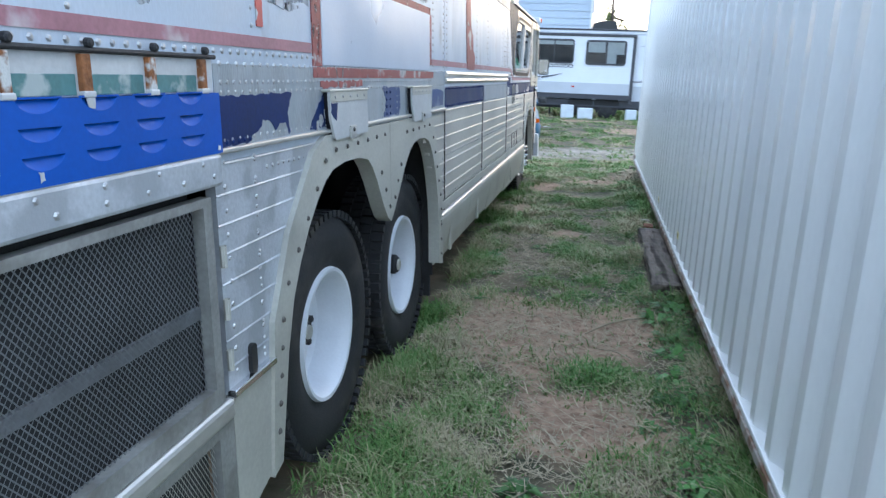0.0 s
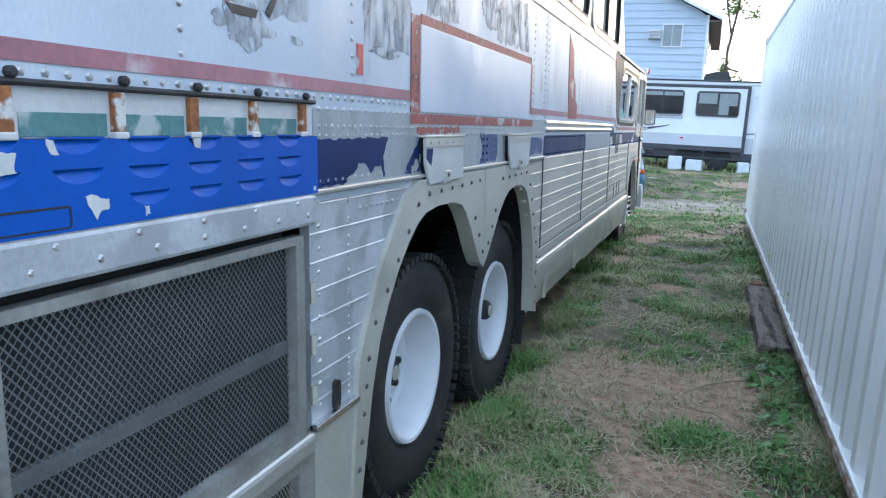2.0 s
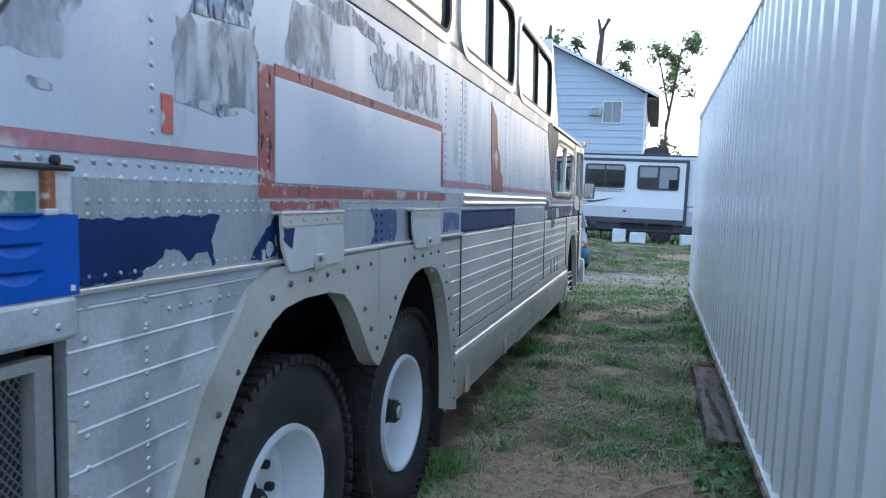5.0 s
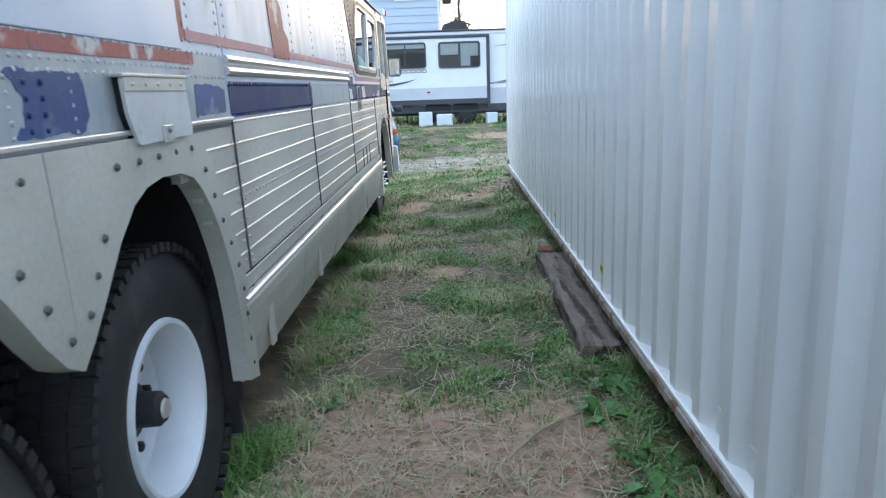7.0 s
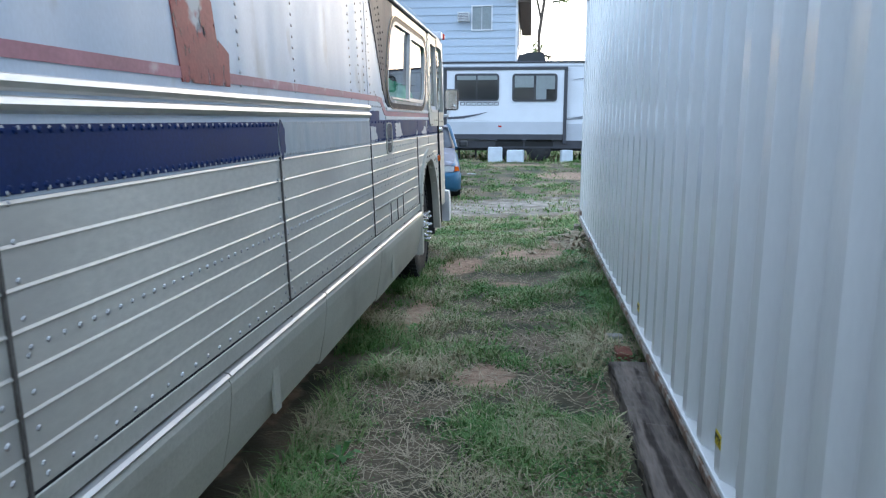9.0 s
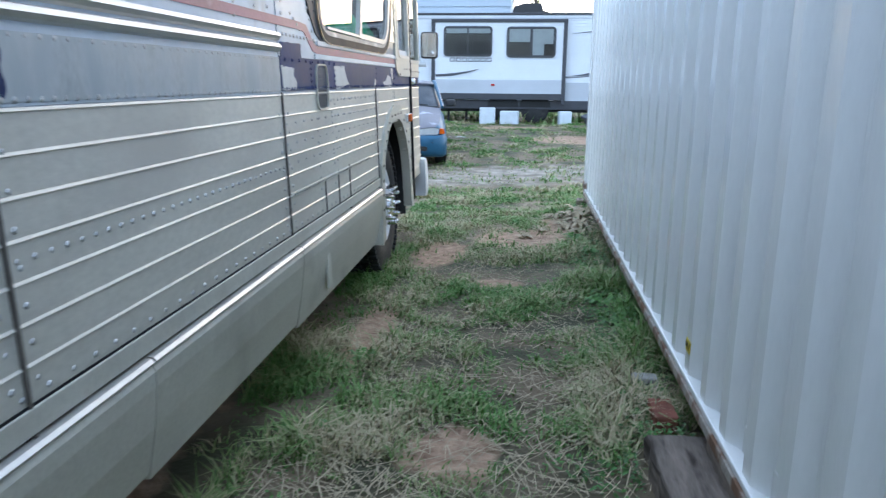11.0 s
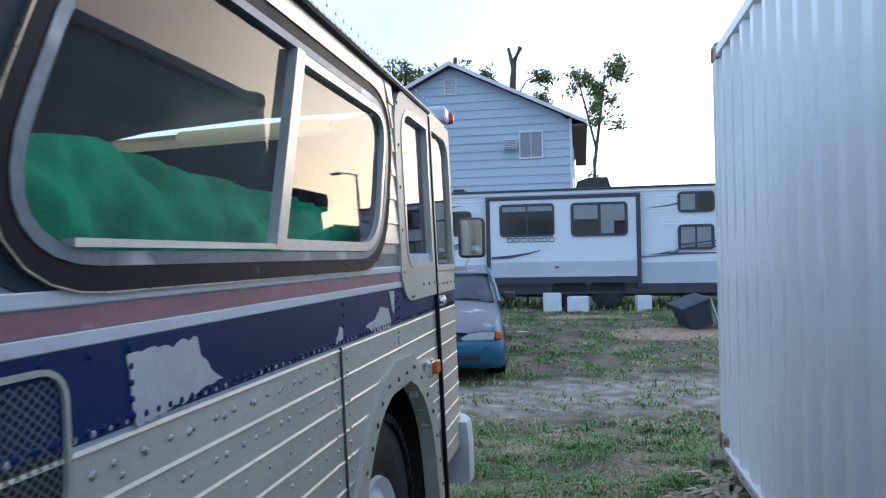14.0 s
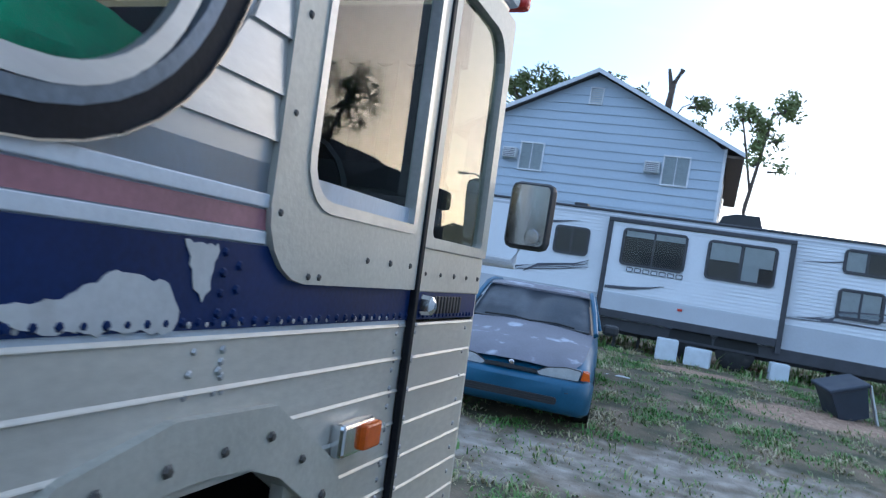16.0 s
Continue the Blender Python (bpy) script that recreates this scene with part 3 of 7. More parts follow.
def grass_patch(name, label, x0, x1, y0, y1, count, h, seed, wide=0.005):
    """Short blades over a stretch of ground, thin where the earth is bare."""
    rng = np.random.default_rng(seed)
    x, y = rng.uniform(x0, x1, count), rng.uniform(y0, y1, count)
    clump = fbm(x, y, 1.6, seed + 5.0)
    bare = np.maximum(earth_amount(x, y), 1.15 * sand_amount(x, y))
    keep = rng.uniform(0, 1, count) < np.clip(0.48 + 1.7 * clump, 0.08, 1) * np.clip(1.0 - 1.05 * bare, 0.03, 1)
    keep &= ~((x > 1.42) & (x < 1.66) & (y > 5.9) & (y < 8.15))
    x, y, clump = x[keep], y[keep], clump[keep]
    n = len(x)
    z = ground_z(x, y) + 0.018 * fbm(x, y, 1.3, 3.0) - 0.006
    tall = 1 + 1.3 * smooth01(1.2, 1.6, x) * (y < 14) + 0.8 * smooth01(0.35, 0.05, x) * (y < 12.5)
    hh = h * rng.gamma(7.0, 0.13, n) * (0.85 + 1.1 * np.clip(clump, -0.5, 1)) * tall
    a, lean = rng.uniform(0, 2 * np.pi, n), rng.uniform(0.4, 1.9, n)
    w = wide * rng.uniform(0.6, 1.5, n)
    ux, uy = np.cos(a), np.sin(a)
    b = np.stack([x, y, z], 1)
    side = np.stack([-uy * w, ux * w, 0 * w], 1)
    mid = b + np.stack([ux * hh * lean * 0.35, uy * hh * lean * 0.35, hh * 0.6], 1)
    tip = b + np.stack([ux * hh * lean, uy * hh * lean, hh * np.clip(1.15 - 0.3 * lean, 0.5, 1)], 1)
    vs = np.stack([b - side, b + side, mid + side * 0.8, mid - side * 0.8, tip], 1).reshape(-1, 3)
    k = 5 * np.arange(n)[:, None]
    me = bpy.data.meshes.new(name)
    me.from_pydata(vs.tolist(), [], np.concatenate([k + [0, 1, 2, 3]], 1).tolist() + np.concatenate([k + [3, 2, 4]], 1).tolist())
    me.materials.append(GRASS)
    return tagged(new(name, me), label, "grass", kind="stuff")


grass_patch("lane_grass", "short mown grass, green mixed with dry straw blades", -0.15, 1.75, 1.4, 8.0, 170000, 0.040, 1, 0.0031)
grass_patch("lane_grass", "short mown grass, green mixed with dry straw blades", -0.35, 2.3, 8.0, 15.0, 150000, 0.042, 2, 0.0042)
grass_patch("yard_grass", "rough short yard grass with dry patches", -4, 7.5, 14.5, 25.5, 130000, 0.045, 3, 0.008)
grass_patch("far_grass", "rough grass under the trailer", -8, 12, 25.0, 33, 22000, 0.14, 4, 0.016)



def straw_litter(name, label, count, x0, x1, y0, y1, seed):
    """Cut dry stalks strewn flat over the lane."""
    rng = np.random.default_rng(seed)
    x, y = rng.uniform(x0, x1, count), rng.uniform(y0, y1, count)
    keep = fbm(x, y, 1.1, 21.0) > rng.uniform(-0.7, 0.5, count)
    x, y = x[keep], y[keep]
    n = len(x)
    a, L, w = rng.uniform(0, np.pi, n), rng.uniform(0.02, 0.09, n), rng.uniform(0.0012, 0.0026, n)
    c = np.stack([x, y, ground_z(x, y) + 0.018 * fbm(x, y, 1.3, 3.0) + rng.uniform(0.004, 0.03, n)], 1)
    d = np.stack([np.cos(a) * L, np.sin(a) * L, rng.uniform(-0.008, 0.012, n)], 1)
    sd_ = np.stack([-np.sin(a) * w, np.cos(a) * w, 0 * w], 1)
    vs = np.stack([c - d - sd_, c - d + sd_, c + d + sd_, c + d - sd_], 1).reshape(-1, 3)
    me = bpy.data.meshes.new(name)
    me.from_pydata(vs.tolist(), [], (4 * np.arange(n)[:, None] + [0, 1, 2, 3]).tolist())
    me.materials.append(STRAW)
    return tagged(new(name, me), label, "straw", kind="stuff")


straw_litter("straw_litter", "dry cut straw strewn over turf and bare earth", 11000, 0.0, 1.62, 1.5, 9.0, 31)
straw_litter("straw_litter", "dry cut straw strewn over turf", 5000, -0.1, 2.2, 9.0, 15.0, 32)

WEEDLEAF = mat("weed_leaf", (0.075, 0.20, 0.04), 0.5, 0.0, 0.3, 5, 60, 0.0, island=0.5)
CLOD = mat("earth_clod", (0.33, 0.235, 0.165), 0.95, 0.0, 0.25, 20, 90, 0.3, island=0.4)


def leaf_mat(name, label, count, x0, x1, y0, y1, size, seed, bias):
    """Low broad-leaved weeds in drifts, thickest where bias(x, y) is high."""
    rng = np.random.default_rng(seed)
    x, y = rng.uniform(x0, x1, count), rng.uniform(y0, y1, count)
    drift = fbm(x, y, 2.1, seed + 2.0)
    keep = rng.uniform(0, 1, count) < np.clip(bias(x, y) + 1.1 * drift, 0, 1) * np.clip(1 - 1.2 * np.maximum(earth_amount(x, y), sand_amount(x, y)), 0.02, 1)
    keep &= ~((x > 1.42) & (x < 1.66) & (y > 5.9) & (y < 8.15))
    x, y = x[keep], y[keep]
    n = len(x)
    z = ground_z(x, y) + 0.018 * fbm(x, y, 1.3, 3.0) + rng.uniform(0.004, 0.05, n) * (0.5 + smooth01(1.25, 1.5, x))
    a, L, tilt = rng.uniform(0, 2 * np.pi, n), size * rng.uniform(0.5, 1.4, n), rng.uniform(-0.2, 0.7, n)
    d = np.stack([np.cos(a), np.sin(a), tilt], 1) * L[:, None]
    sd_ = np.stack([-np.sin(a), np.cos(a), rng.uniform(-0.3, 0.3, n)], 1) * (L * rng.uniform(0.22, 0.42, n))[:, None]
    c = np.stack([x, y, z], 1)
    vs = np.stack([c, c + 0.45 * d + sd_, c + d - np.stack([0 * L, 0 * L, 0.3 * L], 1), c + 0.45 * d - sd_], 1).reshape(-1, 3)
    me = bpy.data.meshes.new(name)
    me.from_pydata(vs.tolist(), [], (4 * np.arange(n)[:, None] + [0, 1, 2, 3]).tolist())
    me.materials.append(WEEDLEAF)
    return tagged(new(name, me), label, "plant", kind="stuff")


leaf_mat("low_weeds", "dark green broad-leaved weeds matted along the container", 26000, 1.1, 1.66, 2.6, 13.8, 0.024, 51, lambda x, y: 0.15 + 0.75 * smooth01(1.2, 1.5, x))
leaf_mat("low_weeds", "small green weeds growing in drifts through the turf", 30000, -0.2, 1.3, 2.2, 14.5, 0.016, 52, lambda x, y: -0.05 + 0.3 * smooth01(0.3, 0.0, x))


def clods(name, label, count, x0, x1, y0, y1, seed, amount):
    """Crumbs of dry earth where the ground is bare."""
    rng = np.random.default_rng(seed)
    x, y = rng.uniform(x0, x1, count), rng.uniform(y0, y1, count)
    keep = rng.uniform(0, 1, count) < amount(x, y)
    x, y = x[keep], y[keep]
    z = ground_z(x, y) + 0.018 * fbm(x, y, 1.3, 3.0) + 0.003
    g = Geo()
    for px, py, pz, r in zip(x, y, z, rng.gamma(1.6, 0.0022, len(x)) + 0.0015):
        k = rng.uniform(0.6, 1.3, 6) * r
        g.add([(px + k[0], py, pz), (px - k[1], py, pz), (px, py + k[2], pz), (px, py - k[3], pz), (px, py, pz + 0.8 * k[4]), (px, py, pz - 0.5 * k[5])],
              [(0, 2, 4), (2, 1, 4), (1, 3, 4), (3, 0, 4), (2, 0, 5), (1, 2, 5), (3, 1, 5), (0, 3, 5)])
    return tagged(part(name, g, CLOD, tidy=False), label, "earth", kind="stuff")


clods("earth_crumbs", "crumbs of dry brown earth on the bare patches", 3200, -0.2, 1.6, 2.8, 6.0, 61, lambda x, y: 0.8 * earth_amount(x, y))
clods("track_gravel", "pale gravel and crumbs over the sandy track", 3000, -3.0, 4.0, 15.0, 18.6, 62, lambda x, y: sand_amount(x, y))

# ---- shipping container ----
CX, CY0, CY1, CZ0, CZ1 = 1.645, 1.55, 13.74, 0.28, 3.19


def container():
    c = thing("shipping_container", "white-painted corrugated steel shipping container standing on timber blocks", "container")
    side = Geo()
    z0, z1 = CZ0 + 0.03, CZ1 - 0.1
    y, prof = CY0 + 0.12, []
    while y < CY1 - 0.33:
        prof += [(0.0, y), (0.0, y + 0.074), (0.004, y + 0.082), (0.039, y + 0.130), (0.043, y + 0.140), (0.043, y + 0.208), (0.039, y + 0.218), (0.004, y + 0.270)]
        y += 0.278
    prof.append((0.0, CY1 - 0.1))
    n = len(prof)
    side.add([(CX + 0.012 + a, b, z) for z in (z0, z1) for a, b in prof], [(i, i + 1, n + i + 1, n + i) for i in range(n - 1)])
    part("side_panel", side, CONT, c, "vertically corrugated white steel side")
    part("bottom_rail", Geo().box(CX + 0.052, CX + 0.09, CY0 + 0.12, CY1 - 0.12, CZ0, z0 + 0.1, 0.006), CONT, c, "white rail with chipped lower edge")
    part("bottom_flange", Geo().box(CX - 0.010, CX + 0.06, CY0 + 0.1, CY1 - 0.1, CZ0 - 0.034, CZ0 + 0.006, 0.004), CONT_RAIL, c, "rusty flange of the lower rail")
    part("bottom_lip", Geo().box(CX - 0.002, CX + 0.055, CY0 + 0.1, CY1 - 0.1, CZ0 + 0.008, CZ0 + 0.034, 0.006), CONT, c, "white lip below the corrugations")
    part("top_rail", Geo().box(CX + 0.0, CX + 0.06, CY0 + 0.12, CY1 - 0.12, z1 - 0.004, CZ1 - 0.03, 0.006), CONT, c)
    for y in (CY0, CY1 - 0.13):
        part("corner_post", Geo().box(CX, CX + 0.16, y, y + 0.13, CZ0 + 0.11, CZ1 - 0.11, 0.012), CONT, c)
        for z in (CZ0 - 0.012, CZ1 - 0.118):
            g = Geo().box(CX - 0.006, CX + 0.165, y - 0.02, y + 0.16, z, z + 0.118, 0.012)
            cast = part("corner_casting", g, CONT_RAIL, c)
            # black plate on the casting for the shade of its hole
            part("lifting_hole", Geo().prism(rrect(y + 0.035, y + 0.105, z + 0.03, z + 0.088, 0.02), CX - 0.0075, CX + 0.02), INK, cast)
    part("roof_panel", Geo().box(CX + 0.03, CX + 2.40, CY0 + 0.05, CY1 - 0.05, CZ1 - 0.05, CZ1 - 0.02), CONT, c)
    part("far_side_panel", Geo().box(CX + 2.38, CX + 2.43, CY0, CY1, CZ0, CZ1 - 0.02), CONT, c)
    part("end_panel", Geo().box(CX + 0.16, CX + 2.4, CY1 - 0.08, CY1 - 0.03, CZ0, CZ1 - 0.03), CONT, c)
    part("door_panel", Geo().box(CX + 0.16, CX + 2.4, CY0 + 0.03, CY0 + 0.08, CZ0, CZ1 - 0.03), CONT, c)
    part("floor_frame", Geo().box(CX + 0.06, CX + 2.38, CY0 + 0.05, CY1 - 0.05, CZ0 + 0.02, CZ0 + 0.14), STEEL_DARK, c)
    for yy, zz, word in ((6.30, 0.44, "PTY"), (8.26, 0.42, "NLY")):
        yc = CY0 + 0.12 + 0.278 * round((yy - CY0 - 0.156) / 0.278) + 0.036
        lab = part("warning_label", Geo().box(CX + 0.009, CX + 0.0115, yc - 0.036, yc + 0.036, zz - 0.018, zz + 0.034), YELLOW, c, "yellow warning sticker with black capitals")
        cu = bpy.data.curves.new("lettering", "FONT")
        cu.body, cu.size, cu.align_x, cu.align_y, cu.extrude = word, 0.04, "CENTER", "CENTER", 0.0006
        t = new("lettering", cu)
        t.data.materials.append(INK)
        t.parent = lab
        t.matrix_local = Matrix(((0, 0, -1, CX + 0.0075), (-1, 0, 0, yc), (0, 1, 0, zz + 0.008), (0, 0, 0, 1)))
    return c


container()


def timber(x0, x1, y0, y1, z0, z1, seed):
    g = Geo()
    n = 46
    sec = [(x0, z0), (x1, z0), (x1, z1), ((x0 + x1) / 2, z1 + 0.004), (x0 + 0.012, z1), (x0, z1 - 0.012)]
    vs, fs = [], []
    for i in range(n + 1):
        y = y0 + (y1 - y0) * i / n
        for k, (a, b) in enumerate(sec):
            j = 0.014 * noise.noise((a * 9 + seed, y * 3.1, b * 9 + k)) + 0.012 * noise.noise((a * 30, y * 17 + seed, b * 30 + k))
            vs.append((a + j, y + 0.6 * j, b + (j if k > 1 else 0)))
    m = len(sec)
    for i in range(n):
        fs += [(i * m + k, i * m + (k + 1) % m, (i + 1) * m + (k + 1) % m, (i + 1) * m + k) for k in range(m)]
    fs += [tuple(range(m)), tuple(range(n * m, (n + 1) * m))]
    return g.add(vs, fs)


tagged(part("timber_block", timber(1.46, 1.74, 5.93, 8.1, 0.02, 0.165, 1), OLDWOOD), "grey weathered railway timber lying under the container", "timber")
tagged(part("timber_block", timber(1.66, 1.95, 6.0, 8.0, 0.16, 0.262, 5), OLDWOOD), "dark weathered timber packed under the container", "timber")
tagged(part("packing_timber", timber(1.7, 3.9, 13.1, 13.4, 0.03, 0.26, 8), OLDWOOD), "weathered timber under the container's end", "timber")
tagged(part("packing_timber", timber(1.7, 3.9, 1.9, 2.2, 0.03, 0.26, 9), OLDWOOD), "weathered timber under the container's end", "timber")
tagged(part("brick", Geo().box(1.53, 1.63, 8.3, 8.49, 0.05, 0.14, 0.008), BRICK), "chipped red brick lying beside the timber", "brick")
tagged(part("concrete_block", Geo().box(1.50, 1.62, 8.72, 8.8, 0.05, 0.13, 0.01), CONCRETE), "small pale concrete lump in the grass", "block")
tagged(part("concrete_block", Geo().box(1.60, 1.74, 13.95, 14.15, 0.02, 0.13, 0.015), OLDWOOD), "weathered wood block at the container's corner", "block")

# ---- bus ----
bus = thing("vintage_coach", "weathered aluminium two-level touring coach with peeling white and blue paint", "bus", pose(0, 0, 0, 0, -2.0, 0))
REAR, FRONT = 0.25, 12.38


ARCHES = [[(2.47, 0.38), (2.58, 0.85), (2.72, 1.07), (2.90, 1.24), (3.06, 1.305), (3.42, 1.30), (3.54, 1.22), (3.72, 0.98), (3.80, 0.94)],
          [(3.80, 0.94), (3.88, 1.0), (4.12, 1.23), (4.30, 1.30), (4.58, 1.29), (4.70, 1.2), (4.80, 1.05), (4.89, 0.8), (4.90, 0.45)],
          [(10.40, 0.38), (10.46, 0.9), (10.62, 1.08), (10.78, 1.17), (10.98, 1.2), (11.2, 1.18), (11.40, 1.05), (11.54, 0.85), (11.60, 0.42)]]


def arch_span(a, z):
    """The stretch of y that a wheel opening takes at height z."""
    ys = [p[0] + (q[0] - p[0]) * (z - p[1]) / (q[1] - p[1]) for p, q in zip(a[:-1], a[1:]) if (p[1] - z) * (q[1] - z) < 0]
    if not ys:
        return None
    return (min(ys), max(ys)) if len(ys) > 1 else ((ys[0], a[-1][0]) if a is ARCHES[0] else (a[0][0], ys[0]))


def cut(y0, y1, z):
    """What is left of a stretch of siding between the wheel openings."""
    spans = [(y0, y1)]
    for a in ARCHES:
        s = arch_span(a, z)
        if s:
            spans = [q for p in spans for q in ((p[0], min(p[1], s[0] - 0.02)), (max(p[0], s[1] + 0.02), p[1])) if q[1] - q[0] > 0.01]
    return spans


def flute(g, y0, y1, z, h, bead):
    """One rib of siding: a flat strip that ends in a rounded bead."""
    k = bead / 0.016
    pr = [(-0.03, z), (0.0, z), (0.0, z + h - 0.034 * k), (bead * 0.75, z + h - 0.031 * k), (bead, z + h - 0.026 * k), (bead * 0.8, z + h - 0.018 * k), (bead * 0.25, z + h - 0.006 * k), (0.0, z + h), (-0.03, z + h)]
    n = len(pr)
    for a, b in cut(y0, y1, z + h / 2):
        g.add([(x, y, zz) for y in (a, b) for x, zz in pr], [(i, i + 1, n + i + 1, n + i) for i in range(n - 1)] + [tuple(range(n)), tuple(range(n, 2 * n))])


def siding(name, y0, y1, z0, z1, count, bead, m, label, x=0.0):
    g = Geo()
    h = (z1 - z0) / count
    for i in range(count):
        flute(g, y0, y1, z0 + i * h, h, bead)
    g.v = [(a + x, b, c) for a, b, c in g.v]
    return part(name, g, m, bus, label)


for a, b in ((4.55, 5.135), (5.145, 6.735), (6.745, 8.43), (8.44, 10.335), (10.345, 11.79)):
    siding("siding_panel", a, b, 0.83, 1.425, 7, 0.0044, SIDING, "ribbed bare aluminium siding with a dull sheen")
siding("door_siding", 11.82, 12.34, 0.62, 1.425, 9, 0.0044, SIDING, "ribbed aluminium lower half of the entry door")
siding("lap_siding", 2.19, 2.99, 0.74, 1.40, 8, 0.0032, LAP, "pale scraped siding beside the rear wheels")
siding("rear_siding", REAR, 1.222, 0.74, 1.33, 7, 0.007, LAP, "pale scraped siding beside the rear grille")
# continuous upper skin
SK = Geo().box(-0.03, 0.0, REAR, 5.135, 1.40, 2.34, 0.003)
SK.box(-0.03, 0.0, 5.145, 8.43, 1.425, 2.34, 0.003)
part("side_skin", SK, WHITE, bus, "chalky white riveted side skin, scuffed and patched")
part("front_skin", Geo().prism([(8.44, 1.425), (11.79, 1.425), (11.79, 1.72), (9.1, 1.72), (8.88, 1.78), (8.66, 2.34), (8.44, 2.34)], -0.03, 0.0), WHITE, bus)
# skirt
for a, b, z in ((4.96, 6.05, 0.42), (6.055, 7.18, 0.42), (7.185, 8.5, 0.4), (8.505, 10.34, 0.38)):
    g = Geo().prism([(0.0, 0.752), (0.018, 0.742), (0.026, 0.722), (0.024, 0.68), (0.006, 0.56), (-0.03, z), (-0.06, z), (-0.04, 0.75)], a, b, "y")
    part("skirt_panel", g, ALU_DULL, bus, "dented dull aluminium skirt panel")
part("skirt_panel", Geo().prism([(2.19, 0.735), (2.49, 0.735), (2.44, 0.5), (2.40, 0.37), (2.19, 0.30)], -0.03, 0.008), ALU_DULL, bus, "olive-grey skirt panel before the rear wheels")
part("skirt_trim", Geo().box(-0.01, 0.022, 2.19, 2.46, 0.735, 0.758, 0.004), CHROME, bus, "bright rub strip")
part("rivet_strip", Geo().box(-0.03, 0.008, 5.0, 10.34, 0.77, 0.826, 0.003), ALU_DULL, bus, "flat riveted strip")
part("skirt_gap", Geo().box(-0.03, 0.003, 5.0, 10.34, 0.825, 0.832), GASKET, bus)
for a, b in ((4.97, 6.05), (6.06, 7.18), (7.19, 8.5), (8.51, 10.30)):
    part("skirt_trim", Geo().prism([(0.0, 0.744), (0.027, 0.744), (0.029, 0.750), (0.020, 0.759), (0.0, 0.762)], a, b, "y"), ALU, bus, "bright rub strip along the skirt")
for y in (5.28, 6.45, 8.9):
    part("skirt_strap", Geo().box(0.004, 0.016, y, y + 0.07, 0.45, 0.74, 0.003), ALU_DULL, bus)


def rivets(name, rows, r=0.007, m=None, x=0.0):
    """Rows of (y0, z0, y1, z1, count)."""
    g = Geo()
    for y0, z0, y1, z1, n in rows:
        for i in range(n):
            k = i / max(1, n - 1)
            g.dome(x, y0 + k * (y1 - y0), z0 + k * (z1 - z0), r * random.uniform(0.85, 1.15), 0.6)
    part(name, g, m or RIVET, bus, kind="stuff", smooth=True)


# wheel openings
def arch_plate(outer, inner, label):
    inner = rounded(inner, 1, False)
    return part("wheel_arch", Geo().prism(outer + inner[::-1], -0.05, 0.02), ALU_DULL, bus, label)


A1, A2, A3 = ARCHES
arch_plate([(2.40, 0.36), (2.46, 0.87), (2.60, 1.13), (2.83, 1.37), (2.95, 1.418), (3.79, 1.418)], A1, "dull riveted aluminium plate round the rear wheel opening")
arch_plate([(3.795, 1.418), (4.62, 1.418), (4.78, 1.33), (4.92, 1.1), (5.01, 0.85), (5.02, 0.42)], A2, "dull riveted aluminium plate round the rear wheel opening")
arch_plate([(10.30, 0.36), (10.36, 0.92), (10.53, 1.12), (10.74, 1.25), (10.94, 1.30), (11.21, 1.29), (11.46, 1.14), (11.63, 0.9), (11.72, 0.4)], A3, "rounded aluminium rim of the front wheel opening")
for y0, y1, zt in ((2.58, 4.95, 1.34), (10.46, 11.6, 1.24)):
    for q in ((-0.78, -0.74, y0, y1, 0.35, zt), (-0.74, -0.04, y0, y1, zt, zt + 0.03), (-0.74, -0.04, y0 - 0.02, y0, 0.35, zt), (-0.74, -0.04, y1, y1 + 0.02, 0.35, zt)):
        part("wheel_housing_panel", Geo().box(*q), STEEL_DARK, bus, "dirty black wheel housing")
part("mud_flap", Geo().box(-0.6, -0.06, 4.965, 4.985, 0.2, 0.9, 0.004), RUBBER, bus, "black rubber flap behind the wheel")
rivets("arch_rivets", [(2.45, 0.5, 2.52, 0.86, 5), (2.57, 0.97, 2.94, 1.33, 5), (3.05, 1.36, 3.7, 1.37, 6), (3.64, 1.2, 3.77, 1.02, 3), (3.98, 1.2, 3.86, 1.05, 3), (4.1, 1.355, 4.62, 1.36, 5),
                       (4.72, 1.28, 4.93, 0.9, 5), (4.955, 0.8, 4.96, 0.5, 4), (10.36, 0.6, 10.41, 0.9, 4), (10.48, 1.0, 10.70, 1.18, 4), (10.8, 1.225, 11.2, 1.235, 4), (11.32, 1.17, 11.52, 0.98, 3), (11.58, 0.85, 11.65, 0.6, 3)], 0.011, RIVET_DARK, 0.022)

# paint bands
part("rub_rail", Geo().box(0.0, 0.018, REAR, 5.13, 1.425, 1.44, 0.004), ALU, bus)
part("scraped_band", Geo().box(-0.001, 0.0018, 2.215, 5.13, 1.442, 1.66), SCRAPED, bus, "band scraped to streaked grey metal")
